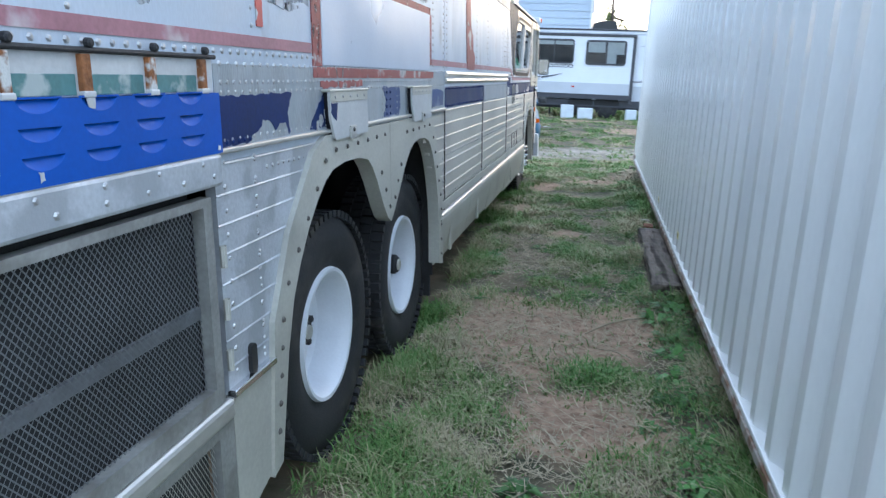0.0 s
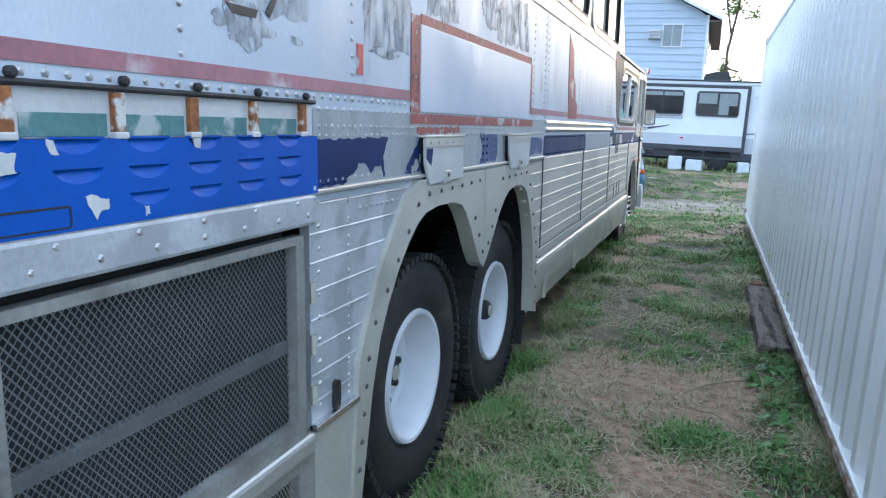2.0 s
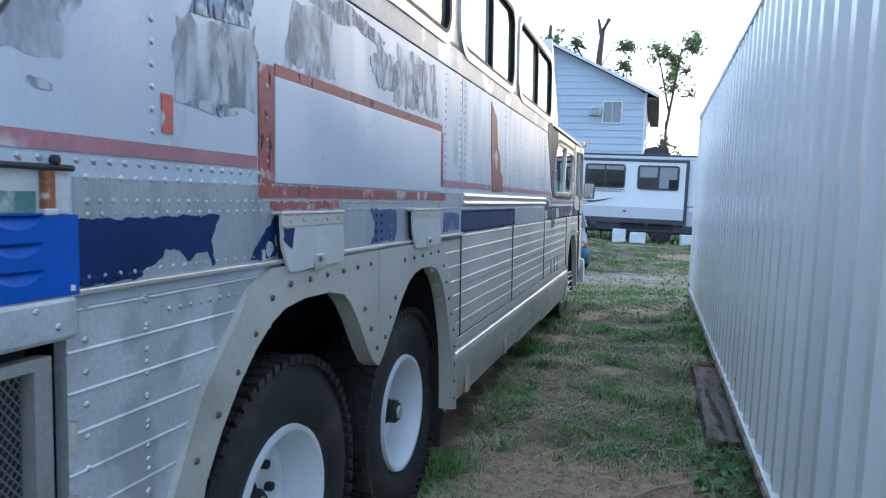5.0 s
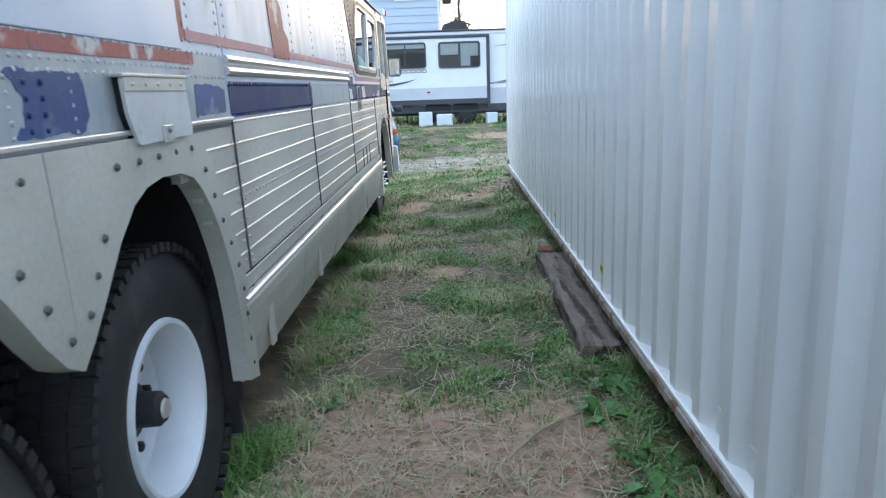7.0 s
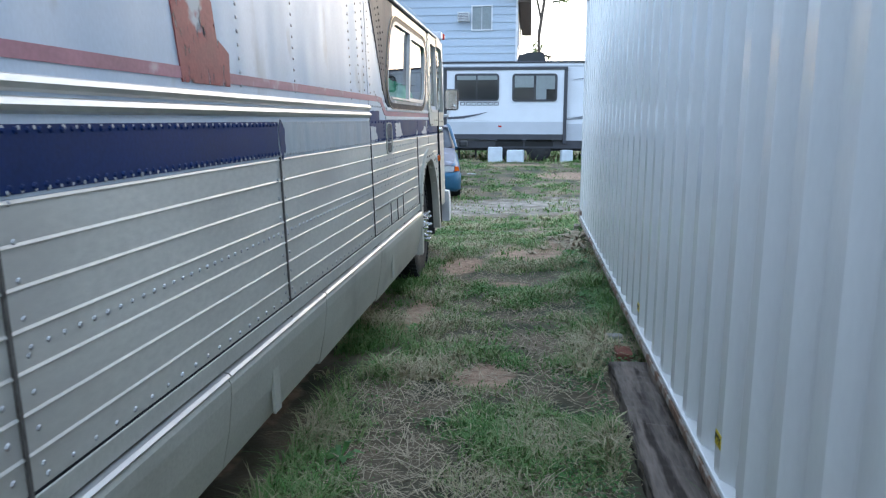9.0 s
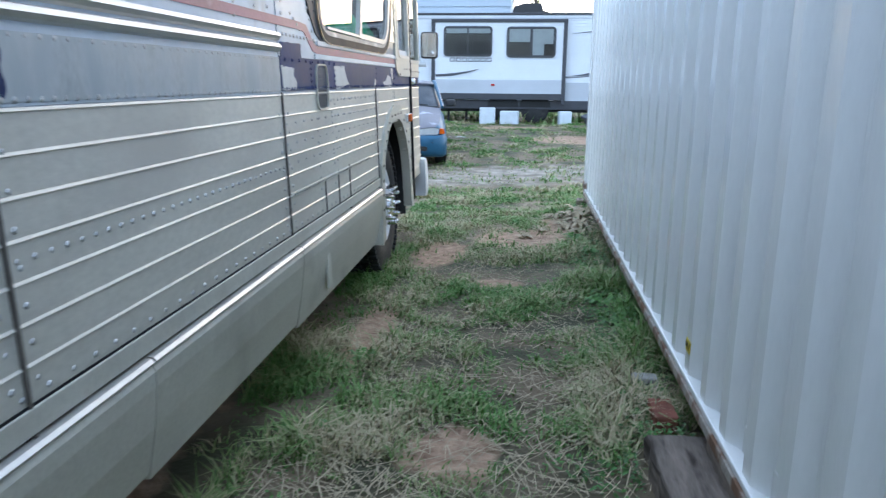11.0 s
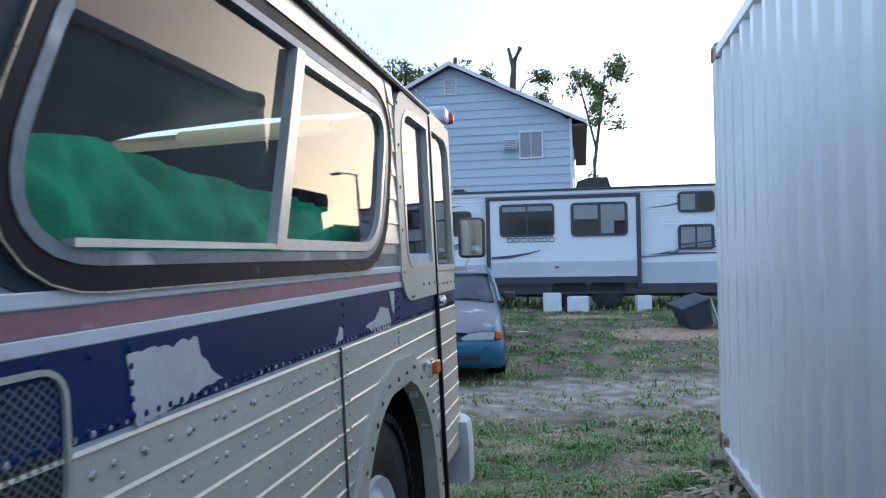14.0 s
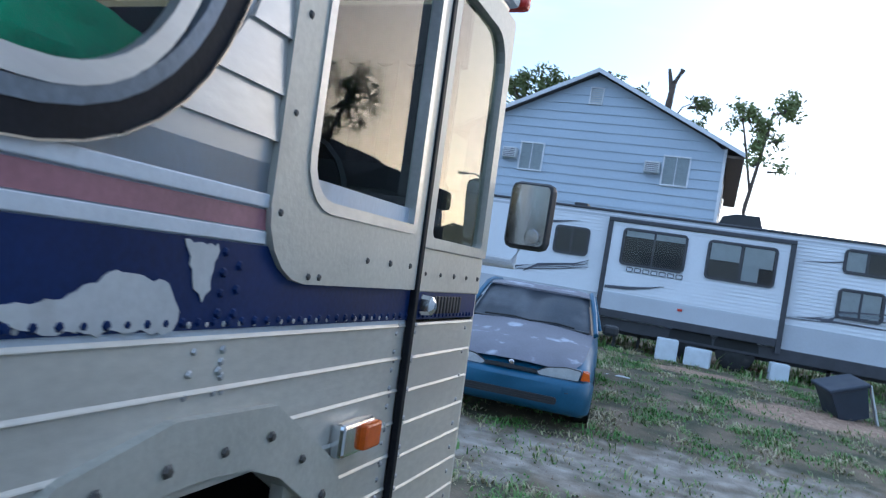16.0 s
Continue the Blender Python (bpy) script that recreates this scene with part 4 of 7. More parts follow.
NAVY_BITS = (([(2.215, 1.443), (2.39, 1.443), (2.42, 1.462), (2.475, 1.482), (2.485, 1.502), (2.545, 1.492), (2.572, 1.464), (2.60, 1.482), (2.655, 1.486), (2.672, 1.45), (2.682, 1.452), (2.668, 1.512), (2.705, 1.58), (2.50, 1.577), (2.215, 1.575)], NAVY),
             ([(2.85, 1.447), (3.05, 1.445), (3.05, 1.57), (3.0, 1.578), (2.91, 1.512)], NAVY),
             ([(3.73, 1.447), (4.02, 1.447), (4.05, 1.50), (4.03, 1.585), (3.74, 1.585), (3.79, 1.53), (3.78, 1.47)], NAVY_FADED),
             ([(4.77, 1.455), (5.09, 1.46), (5.10, 1.545), (4.95, 1.562), (4.78, 1.558)], NAVY_FADED))
for k, (outline, mm) in enumerate(NAVY_BITS):
    part("navy_band", Geo().prism(torn(outline, 0.006, k + 3.0), 0.0, 0.0035), mm, bus, "remnant of navy paint with flaking edges")
for k, (cy, cz, ry, rz) in enumerate(((2.955, 1.475, 0.018, 0.02), (2.92, 1.455, 0.012, 0.02), (3.0, 1.50, 0.01, 0.025))):
    part("paint_chip", Geo().prism(blob(cy, cz, ry, rz, k + 1), 0.0, 0.0052), BARE, bus)
part("navy_band", Geo().box(0.0, 0.003, 5.15, 6.735, 1.435, 1.572), NAVY, bus, "navy paint band")
part("bare_band", Geo().box(0.0, 0.003, 6.745, 8.43, 1.435, 1.572), SCRAPED, bus, "band scraped to bare metal")
part("navy_band", Geo().prism(blob(6.78, 1.5, 0.03, 0.07, 11), 0.003, 0.005), NAVY, bus)
part("navy_band", Geo().box(0.0, 0.003, 8.44, 11.79, 1.435, 1.578), NAVY, bus, "navy paint band, flaking to bare metal")
part("navy_band", Geo().box(0.0, 0.003, 11.825, 12.34, 1.435, 1.51), NAVY, bus)
part("navy_band", Geo().prism(torn([(8.46, 1.577), (8.735, 1.575), (8.73, 1.60), (8.74, 1.638), (8.46, 1.636)], 0.004, 71.0), 0.0, 0.0035), NAVY, bus, "remnant of navy paint with flaking edges")
TORN_BITS = ([(9.29, 1.553), (9.51, 1.556), (9.52, 1.52), (9.565, 1.487), (9.605, 1.46), (9.50, 1.452), (9.43, 1.438), (9.31, 1.43)],
             [(10.61, 1.468), (10.70, 1.478), (10.76, 1.50), (10.80, 1.521), (10.90, 1.507), (10.93, 1.465), (10.92, 1.437), (10.74, 1.437), (10.68, 1.446)],
             [(10.92, 1.572), (11.0, 1.572), (10.99, 1.50), (10.975, 1.478), (10.955, 1.50)],
             [(10.30, 1.448), (10.37, 1.45), (10.365, 1.478), (10.34, 1.49), (10.32, 1.472)],
             [(8.45, 1.44), (8.62, 1.44), (8.64, 1.47), (8.60, 1.50), (8.62, 1.53), (8.45, 1.54)])
for k, outline in enumerate(TORN_BITS):
    part("paint_chip", Geo().prism(torn(outline, 0.007, k + 21.0), 0.002, 0.0052), FLAP, bus, "bare patch where the navy paint has torn away")
for z in (1.592, 1.636):
    part("moulding", Geo().prism([(0, z), (0.012, z + 0.006), (0.02, z + 0.018), (0.012, z + 0.032), (0, z + 0.036)], 5.15, 8.43, "y"), ALU, bus, "bright rounded moulding")
part("stripe", Geo().box(0.0, 0.003, REAR, 2.89, 1.708, 1.742), PINK, bus, "faded red stripe")
part("stripe", Geo().box(0.0, 0.003, 4.76, 8.72, 1.70, 1.735), PINK, bus, "faded red stripe")
part("stripe", Geo().prism([(8.72, 1.70), (8.80, 1.695), (8.92, 1.615), (9.0, 1.605), (11.12, 1.605), (11.12, 1.64), (9.02, 1.64), (8.95, 1.65), (8.84, 1.728), (8.72, 1.735)], 0.0, 0.003), PINK, bus, "faded red stripe dipping below the window")
part("white_edge", Geo().box(0.0, 0.006, 8.95, 11.12, 1.58, 1.603, 0.002).box(0.0, 0.008, 9.0, 11.12, 1.643, 1.668, 0.003), TRIMWHITE, bus)
part("red_frame", Geo().box(0.0, 0.004, 2.90, 2.985, 1.665, 2.01).box(0.0, 0.0045, 2.99, 4.72, 1.985, 2.02).box(0.0, 0.004, 4.70, 4.75, 1.70, 1.985), RED, bus, "flaking red oxide border")
part("red_band", Geo().box(0.0, 0.004, 2.90, 4.80, 1.625, 1.663), RED, bus, "flaking red oxide band")
part("red_patch", Geo().prism([(5.96, 1.69), (6.30, 1.69), (6.31, 1.8), (6.22, 1.84), (6.2, 1.95), (6.12, 2.0), (6.08, 2.2), (5.9, 2.3), (5.92, 1.95)], 0.0, 0.004), RED, bus, "patch of red paint")
part("access_panel", Geo().box(-0.005, 0.006, 2.99, 4.70, 1.668, 1.984, 0.003), WHITE_CLEAN, bus, "smooth pale riveted panel")
for i, (cy, cz, ry, rz) in enumerate(((1.94, 1.84, 0.09, 0.045), (1.84, 1.85, 0.04, 0.022), (1.73, 2.01, 0.05, 0.10), (2.68, 1.85, 0.10, 0.015), (2.14, 1.83, 0.03, 0.01), (3.25, 2.06, 0.07, 0.10), (3.9, 2.16, 0.14, 0.09), (4.25, 2.2, 0.2, 0.08), (1.45, 2.16, 0.06, 0.14), (2.72, 1.95, 0.04, 0.1), (3.55, 2.28, 0.3, 0.04))):
    part("stain", Geo().prism(blob(cy, cz, ry, rz, i + 61, 90, 0.4), 0.0, 0.002), STAIN, bus, "grey stain where paint has worn off")
for k, outline in enumerate(([(1.84, 1.875), (2.20, 1.88), (2.30, 2.18), (2.22, 2.32), (1.80, 2.32), (1.90, 2.1)], [(2.53, 1.855), (2.88, 1.86), (2.89, 2.09), (2.53, 2.05)], [(1.40, 1.93), (1.70, 1.90), (1.80, 2.32), (1.40, 2.32)], [(3.05, 2.03), (3.42, 2.04), (3.38, 2.25), (3.1, 2.24)], [(4.0, 2.04), (4.65, 2.05), (4.6, 2.30), (4.05, 2.30)])):
    part("paint_ghost", Geo().prism(torn(outline, 0.02, k + 31.0, 0.03), 0.0, 0.0012), GHOST, bus, "faint ghost of removed lettering")
SCRAPS = (([(1.96, 2.16), (1.92, 2.07), (1.97, 2.08)], SCRAPBLUE), ([(2.15, 2.19), (2.07, 2.1), (2.1, 2.07), (2.2, 2.07), (2.19, 2.15)], SCRAPBLUE), ([(2.64, 2.21), (2.89, 2.21), (2.85, 2.09), (2.59, 2.07)], SCRAPBLUE), ([(1.87, 1.93), (1.88, 1.92), (1.87, 1.89), (1.85, 1.88)], REDMARK), ([(2.48, 1.86), (2.52, 1.86), (2.52, 1.77), (2.48, 1.77)], REDMARK), ([(1.85, 1.88), (1.88, 1.88), (1.97, 1.88), (1.96, 1.86), (1.87, 1.86)], INK), ([(2.08, 1.97), (2.08, 1.96), (2.02, 1.87), (2.0, 1.88)], INK), ([(2.24, 2.11), (2.26, 2.1), (2.19, 1.95), (2.18, 1.96)], STAIN))
for outline, mm in SCRAPS:
    part("sticker_scrap", Geo().prism(outline, 0.0, 0.0035), mm, bus, "torn remnant of an old sticker")
rivets("skin_rivets", [(REAR, 1.693, 2.9, 1.693, 60), (2.25, 1.612, 4.75, 1.612, 70), (2.25, 1.585, 5.1, 1.585, 70), (2.25, 1.66, 5.1, 1.665, 60), (2.45, 1.77, 2.45, 2.32, 12), (2.945, 1.7, 2.945, 1.98, 10), (3.9, 1.72, 3.9, 1.96, 9),
                       (3.94, 1.72, 3.94, 1.96, 9), (4.8, 1.7, 4.8, 2.3, 16), (4.73, 1.7, 4.73, 1.98, 10), (5.1, 1.7, 5.1, 2.3, 16), (5.2, 1.7, 5.2, 2.3, 16), (5.15, 1.44, 8.4, 1.44, 80), (8.45, 1.443, 11.75, 1.443, 80), (5.15, 1.565, 8.4, 1.565, 70),
                       (8.0, 1.7, 8.0, 2.3, 14), (8.2, 1.75, 8.2, 2.3, 12), (8.5, 1.75, 8.5, 2.3, 12), (6.4, 1.7, 6.4, 2.3, 14), (7.0, 1.7, 7.0, 2.3, 14), (2.25, 1.46, 3.0, 1.455, 18), (5.1, 0.8, 5.1, 1.42, 9), (5.19, 0.8, 5.19, 1.42, 9), (6.78, 0.8, 6.78, 1.42, 9),
                       (6.7, 0.8, 6.7, 1.42, 9), (5.2, 1.125, 8.4, 1.125, 60), (5.2, 0.85, 10.2, 0.85, 60), (5.2, 0.8, 10.2, 0.8, 46), (8.39, 0.8, 8.39, 1.42, 9), (8.5, 0.8, 8.5, 1.42, 9), (9.2, 1.38, 10.3, 1.38, 9), (9.2, 1.3, 10.3, 1.3, 9), (10.38, 0.9, 10.38, 1.42, 7), (11.75, 0.8, 11.75, 1.42, 8),
                       (11.86, 0.8, 11.86, 1.42, 8), (11.05, 1.38, 11.06, 1.33, 3), (2.42, 0.8, 2.42, 1.4, 9), (2.24, 0.8, 2.24, 1.4, 10), (3.74, 1.45, 3.74, 1.57, 5), (3.98, 1.45, 3.98, 1.57, 5), (1.7, 1.755, 1.7, 2.3, 12)], 0.0082)
# engine doors at the rear
LZ0, LZ1 = 1.431, 1.586
LOUVRES = [(1.19 + 0.165 * k, z) for k in range(-4, 6) for z in (1.560, 1.510, 1.460) if not (z < 1.5 and k in (0, 1))]


def scoop(y0, z0, w, h, x):
    """The outline of a louvre: straight above, bowed below."""
    return [(y0 + w * k / 10, z0 + h) for k in range(11)] + [(y0 + w * (1 - k / 10), z0 + h - h * math.sin(math.pi * k / 10) ** 0.55) for k in range(1, 10)]


door_skin, louvre_parts = Geo(), []
lw, lh = 0.108, 0.026
for (y0, z0) in LOUVRES:
    o = scoop(y0, z0, lw, lh, 0.02)
    cell = [(y0 + lw * k / 10, z0 + lh + 0.004) for k in range(11)] + [(y0 + lw * (1 - k / 10), z0 - 0.004) for k in range(1, 10)]
    cell[0], cell[10] = (y0 - 0.006, z0 + lh + 0.004), (y0 + lw + 0.006, z0 + lh + 0.004)
    cell[11], cell[19] = (y0 + lw + 0.006, z0 - 0.004), (y0 - 0.006, z0 - 0.004)
    m = len(o)
    door_skin.add([(0.020, *p) for p in cell] + [(0.020, *p) for p in o], [(k, (k + 1) % m, m + (k + 1) % m, m + k) for k in range(m)])
    rows = 5
    vs = [(0.020 - 0.009 * (r / rows), y0 + lw * k / 10, z0 + lh - lh * (math.sin(math.pi * k / 10) ** 0.55 if 0 < k < 10 else 0.0) * (1 - 0.93 * r / rows)) for r in range(rows + 1) for k in range(11)]
    sunk = Geo().add(vs, [(r * 11 + k, r * 11 + k + 1, r * 11 + k + 12, r * 11 + k + 11) for r in range(rows) for k in range(10)])
    slit = Geo().add([(0.020, y0, z0 + lh), (0.020, y0 + lw, z0 + lh), (0.010, y0 + lw, z0 + lh), (0.010, y0, z0 + lh), (0.0112, y0, z0 + lh - 0.004), (0.0112, y0 + lw, z0 + lh - 0.004)], [(0, 1, 2, 3), (3, 2, 5, 4)])
    louvre_parts.append((sunk, slit))
cols = sorted({y for y, z in LOUVRES})
cuts = [REAR] + [v for y in cols for v in (y - 0.006, y + lw + 0.006)] + [2.207]
for k in range(0, len(cuts), 2):
    door_skin.add([(0.020, cuts[k], LZ0), (0.020, cuts[k + 1], LZ0), (0.020, cuts[k + 1], LZ1), (0.020, cuts[k], LZ1)], [(0, 1, 2, 3)])
for y in cols:
    zs = sorted(z for q, z in LOUVRES if q == y)
    lim = [LZ0] + [v for z in zs for v in (z - 0.004, z + lh + 0.004)] + [LZ1]
    for k in range(0, len(lim), 2):
        if lim[k + 1] > lim[k]:
            door_skin.add([(0.020, y - 0.006, lim[k]), (0.020, y + lw + 0.006, lim[k]), (0.020, y + lw + 0.006, lim[k + 1]), (0.020, y - 0.006, lim[k + 1])], [(0, 1, 2, 3)])
door_skin.add([(0.0, REAR, LZ1), (0.020, REAR, LZ1), (0.020, 2.207, LZ1), (0.0, 2.207, LZ1)], [(0, 1, 2, 3)]).add([(0.0, 2.207, LZ0), (0.020, 2.207, LZ0), (0.020, 2.207, LZ1), (0.0, 2.207, LZ1)], [(0, 1, 2, 3)])
lou = part("louvre_door", door_skin, BLUE, bus, "bright blue louvred engine door, paint chipped", tidy=False)
for sunk, slit in louvre_parts:
    part("louvre", sunk, BLUE, lou, tidy=False, smooth=True)
    # deepest part of the louvre coloured black for its shade
    part("louvre_slit", slit, INK, lou, tidy=False)
for k, outline in enumerate(([(1.245, 1.57), (1.29, 1.566), (1.285, 1.545), (1.29, 1.534), (1.25, 1.534), (1.255, 1.55)], [(1.346, 1.585), (1.36, 1.584), (1.37, 1.56), (1.355, 1.562)], [(1.412, 1.492), (1.47, 1.48), (1.468, 1.462), (1.45, 1.46), (1.44, 1.445), (1.43, 1.462)], [(1.70, 1.585), (1.725, 1.585), (1.722, 1.565), (1.705, 1.567)], [(1.555, 1.46), (1.568, 1.458), (1.57, 1.44), (1.556, 1.439)], [(2.185, 1.45), (2.195, 1.45), (2.195, 1.44), (2.185, 1.44)])):
    part("paint_chip", Geo().prism(torn(outline, 0.004, k + 90.0, 0.006), 0.0195, 0.0215), FLAP, lou, "chip down to primer")
part("latch_plate", Geo().ring(rrect(1.13, 1.388, 1.437, 1.476, 0.008, 2), rrect(1.134, 1.384, 1.440, 1.472, 0.006, 2), 0.0198, 0.0208), INK, bus, "recessed outline of the door latch")
part("vent_panel", Geo().box(0.0, 0.008, REAR, 2.2, 1.587, 1.672, 0.002), FLAP, bus, "white strip panel with teal bars")
BRACKETS = [2.141, 1.926, 1.712, 1.509, 1.281, 1.06, 0.84, 0.62]
for i, y in enumerate(BRACKETS):
    br = part("rusty_bracket", Geo().box(0.004, 0.02, y - 0.014, y + 0.014, 1.588, 1.668, 0.003), RUST, bus, "rusted white bracket")
    part("bracket_foot", Geo().box(0.004, 0.023, y - 0.016, y + 0.017, 1.585, 1.598, 0.003), FLAP, br)
    part("teal_bar", Geo().box(0.006, 0.0095, y - 0.20, y - 0.022, 1.590, 1.630, 0.001), GREEN, bus, "faded teal painted bar")
    part("hinge_stud", Geo().lathe([(0.0, 0.010), (0.010, 0.010), (0.014, 0.006), (0.014, 0.0)], 10, c=(0.012, y - 0.075 + 0.09, 1.689)), RUBBER, bus)
# thin dark rod coloured as the shadow line below the rail
part("hinge_rod", Geo().tube([(0.016, REAR, 1.675), (0.016, 2.2, 1.675)], 0.006, 8), STEEL_DARK, bus, "dark rod standing in for the shadow line under the rail")
part("rail", Geo().box(0.0, 0.022, REAR, 2.2, 1.345, 1.430, 0.01), LAP, bus, "scuffed aluminium rail")
rivets("rail_rivets", [(1.3, 1.375, 2.15, 1.375, 7), (1.35, 1.41, 2.1, 1.41, 5)], 0.008, None, 0.022)
gy0, gy1, gz0, gz1 = 1.24, 2.10, 0.80, 1.30
part("grille_frame", Geo().ring([(gy0 - 0.014, gz0 - 0.05), (gy1 + 0.04, gz0 - 0.05), (gy1 + 0.04, gz1 + 0.022), (gy0 - 0.014, gz1 + 0.022)], [(gy0, gz0), (gy1, gz0), (gy1, gz1), (gy0, gz1)], -0.02, 0.014), GRILLE_FRAME, bus, "worn aluminium grille frame")
# solid dark block; its colour gives the shade behind the mesh
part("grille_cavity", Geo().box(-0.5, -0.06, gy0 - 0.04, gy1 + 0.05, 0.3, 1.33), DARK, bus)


def lattice(y0, y1, z0, z1, p, q, w, x):
    """Expanded metal: crossing slanted strands."""
    g = Geo()
    rows, cols = int((z1 - z0) / q), int((y1 - y0) / p)
    for r in range(rows):
        for c in range(cols):
            yy, zz = y0 + c * p, z0 + r * q
            up = (r + c) % 2
            a, b = ((yy, zz), (yy + p, zz + q)) if up else ((yy, zz + q), (yy + p, zz))
            g.add([(x, a[0], a[1] - w), (x, b[0], b[1] - w), (x + 0.0004, b[0], b[1] + w), (x + 0.0004, a[0], a[1] + w)], [(0, 1, 2, 3)])
    return g


part("grille_mesh", lattice(gy0, gy1, gz0, gz1, 0.0088, 0.0108, 0.0025, -0.012), MESH, bus, "expanded metal mesh", kind="stuff", tidy=False)
part("grille_bar", Geo().box(-0.03, -0.014, gy0, gy1, 1.0, 1.035, 0.004), MESH, bus)
part("grille_ledge", Geo().box(-0.02, 0.03, REAR, 2.17, 0.69, 0.748, 0.012), ALU, bus, "bright ledge below the grille")
part("lower_grille_mesh", lattice(gy0, 2.1, 0.36, 0.66, 0.007, 0.012, 0.0018, -0.004), ALU_DULL, bus, kind="stuff", tidy=False)
part("lower_grille_frame", Geo().ring([(gy0 - 0.04, 0.30), (2.18, 0.30), (2.18, 0.69), (gy0 - 0.04, 0.69)], [(gy0, 0.36), (2.1, 0.36), (2.1, 0.65), (gy0, 0.65)], -0.02, 0.012), GRILLE_FRAME, bus)
part("lower_rear_panel", Geo().box(-0.03, 0.0, REAR, gy0 - 0.04, 0.3, 0.74), ALU_DULL, bus)
for z in (0.85, 1.0, 1.15):
    part("door_hinge", Geo().lathe([(-0.03, 0.01), (0.03, 0.01)], 8, "z", (0.01, 2.19, z)), ALU_DULL, bus)
# raised black plate gives the shade of the hole by colour
part("drain_hole", Geo().prism(rrect(2.31, 2.345, 0.755, 0.85, 0.017), 0.0, 0.013), INK, bus, "black plate painted as the shade in a torn hole")
for y0 in (2.98, 4.185):
    o = bent([(y0, 1.578), (y0 + 0.008, 1.48), (y0 + 0.05, 1.398), (y0 + 0.45, 1.403), (y0 + 0.438, 1.578)], 0.014, 4)
    fl = part("fuel_flap", Geo().prism(o, 0.020, 0.030), FLAP, bus, "hinged off-white filler flap with a rounded corner")
    # black fill puts the shadow gap under the flap into colour
    part("flap_edge", Geo().prism(grown(o, -0.004), 0.003, 0.020), GASKET, fl, "black fill painted for the shadow gap behind the flap")
    part("flap_hinge", Geo().box(0.0, 0.036, y0 - 0.008, y0 + 0.446, 1.574, 1.584, 0.003), ALU_DULL, fl, "hinge lip")
    part("hinge_plate", Geo().box(0.029, 0.033, y0 + 0.004, y0 + 0.436, 1.538, 1.574, 0.001), ALU_DULL, fl)
    for k in range(5):
        part("hinge_screw", Geo().dome(0.033, y0 + 0.05 + 0.085 * k, 1.556, 0.007, 0.5), RIVET, fl)
    latch = part("flap_latch", Geo().box(0.029, 0.036, y0 + 0.21, y0 + 0.28, 1.39, 1.442, 0.003), ALU, fl, "small riveted latch tab")
    part("latch_screw", Geo().dome(0.036, y0 + 0.245, 1.425, 0.010, 0.6), RIVET_DARK, latch)
part("flap_paint", Geo().prism(torn([(2.99, 1.50), (3.04, 1.47), (3.06, 1.53), (2.992, 1.536)], 0.006, 5.0), 0.029, 0.0315), NAVY, bus)
part("flap_stain", Geo().prism(torn([(2.96, 1.59), (3.44, 1.592), (3.44, 1.615), (2.96, 1.612)], 0.006, 9.0), 0.0, 0.005), RED, bus, "rust-red smear above the flap")
# upper deck windows
WINS = [(1.35, 4.86), (5.10, 6.66), (6.90, 8.72)]
BZ0, BZ1 = 2.50, 3.10
part("belt_band", Geo().box(-0.03, 0.004, REAR, 8.62, 2.344, 2.47, 0.003), GREYBAND, bus, "streaked grey belt below the upper windows")
g = Geo()
edges = [REAR] + [v for w in WINS for v in w] + [9.0]
for a, b in zip(edges[::2], edges[1::2]):
    g.box(-0.05, -0.008, a, b, 2.47, 3.16)
g.box(-0.05, -0.008, REAR, 9.0, 2.47, BZ0).box(-0.05, -0.008, REAR, 9.0, BZ1, 3.16)
part("window_band", g, ALU_DULL, bus, "weathered aluminium window band")
for a, b in WINS:
    o = rrect(a, b, BZ0, BZ1, 0.13)
    fr = part("window_frame", Geo().ring(grown(o, 0.05), o, -0.01, 0.012), ALU, bus, "rounded aluminium window frame")
    part("gasket", Geo().ring(grown(o, 0.004), grown(o, -0.025), -0.02, 0.008), GASKET, fr)
    part("pane", Geo().sheet(o, -0.018, -0.014), GLASS, fr)
    # grey panel added behind each pane to set its tone
    part("blind", Geo().box(-0.075, -0.068, a - 0.04, b + 0.04, BZ0 - 0.03, BZ1 + 0.04), PANE_BACKING, fr, "pale panel behind the glass")
    mids = [(a + b) / 2] if b - a < 2.5 else [a + 1.2, a + 2.4]
    for my in mids:
        part("mullion", Geo().box(-0.02, 0.01, my - 0.02, my + 0.02, BZ0, BZ1, 0.004), GASKET, fr)
part("roof", Geo().prism([(0.0, 3.15), (-0.02, 3.20), (-0.08, 3.27), (-0.25, 3.34), (-1.2, 3.40), (-2.15, 3.34), (-2.4, 3.2), (-2.4, 3.1), (-2.3, 3.1), (-0.1, 3.1), (-0.01, 3.12)], REAR, 8.85, "y"), ALU, bus, "rounded aluminium roof", smooth=True)
part("upper_front", Geo().prism([(8.85, 2.45), (9.45, 2.45), (9.25, 2.75), (8.98, 3.1), (8.85, 3.36)], -2.38, -0.01), ALU, bus, "sloping front of the upper level")
# lower front
front_win = bent([(8.975, 1.705), (10.84, 1.705), (11.06, 2.31), (9.27, 2.31)], 0.26, 8)
part("dark_pillar", Geo().prism([(8.51, 2.43), (8.722, 2.08), (8.895, 1.79), (8.98, 1.70), (9.08, 1.662), (10.52, 1.662), (10.52, 1.69), (9.2, 1.69), (9.06, 1.75), (9.03, 1.90), (9.22, 2.24), (9.36, 2.335), (9.36, 2.43)], -0.02, 0.006), PILLAR, bus, "black slanting pillar and sill")
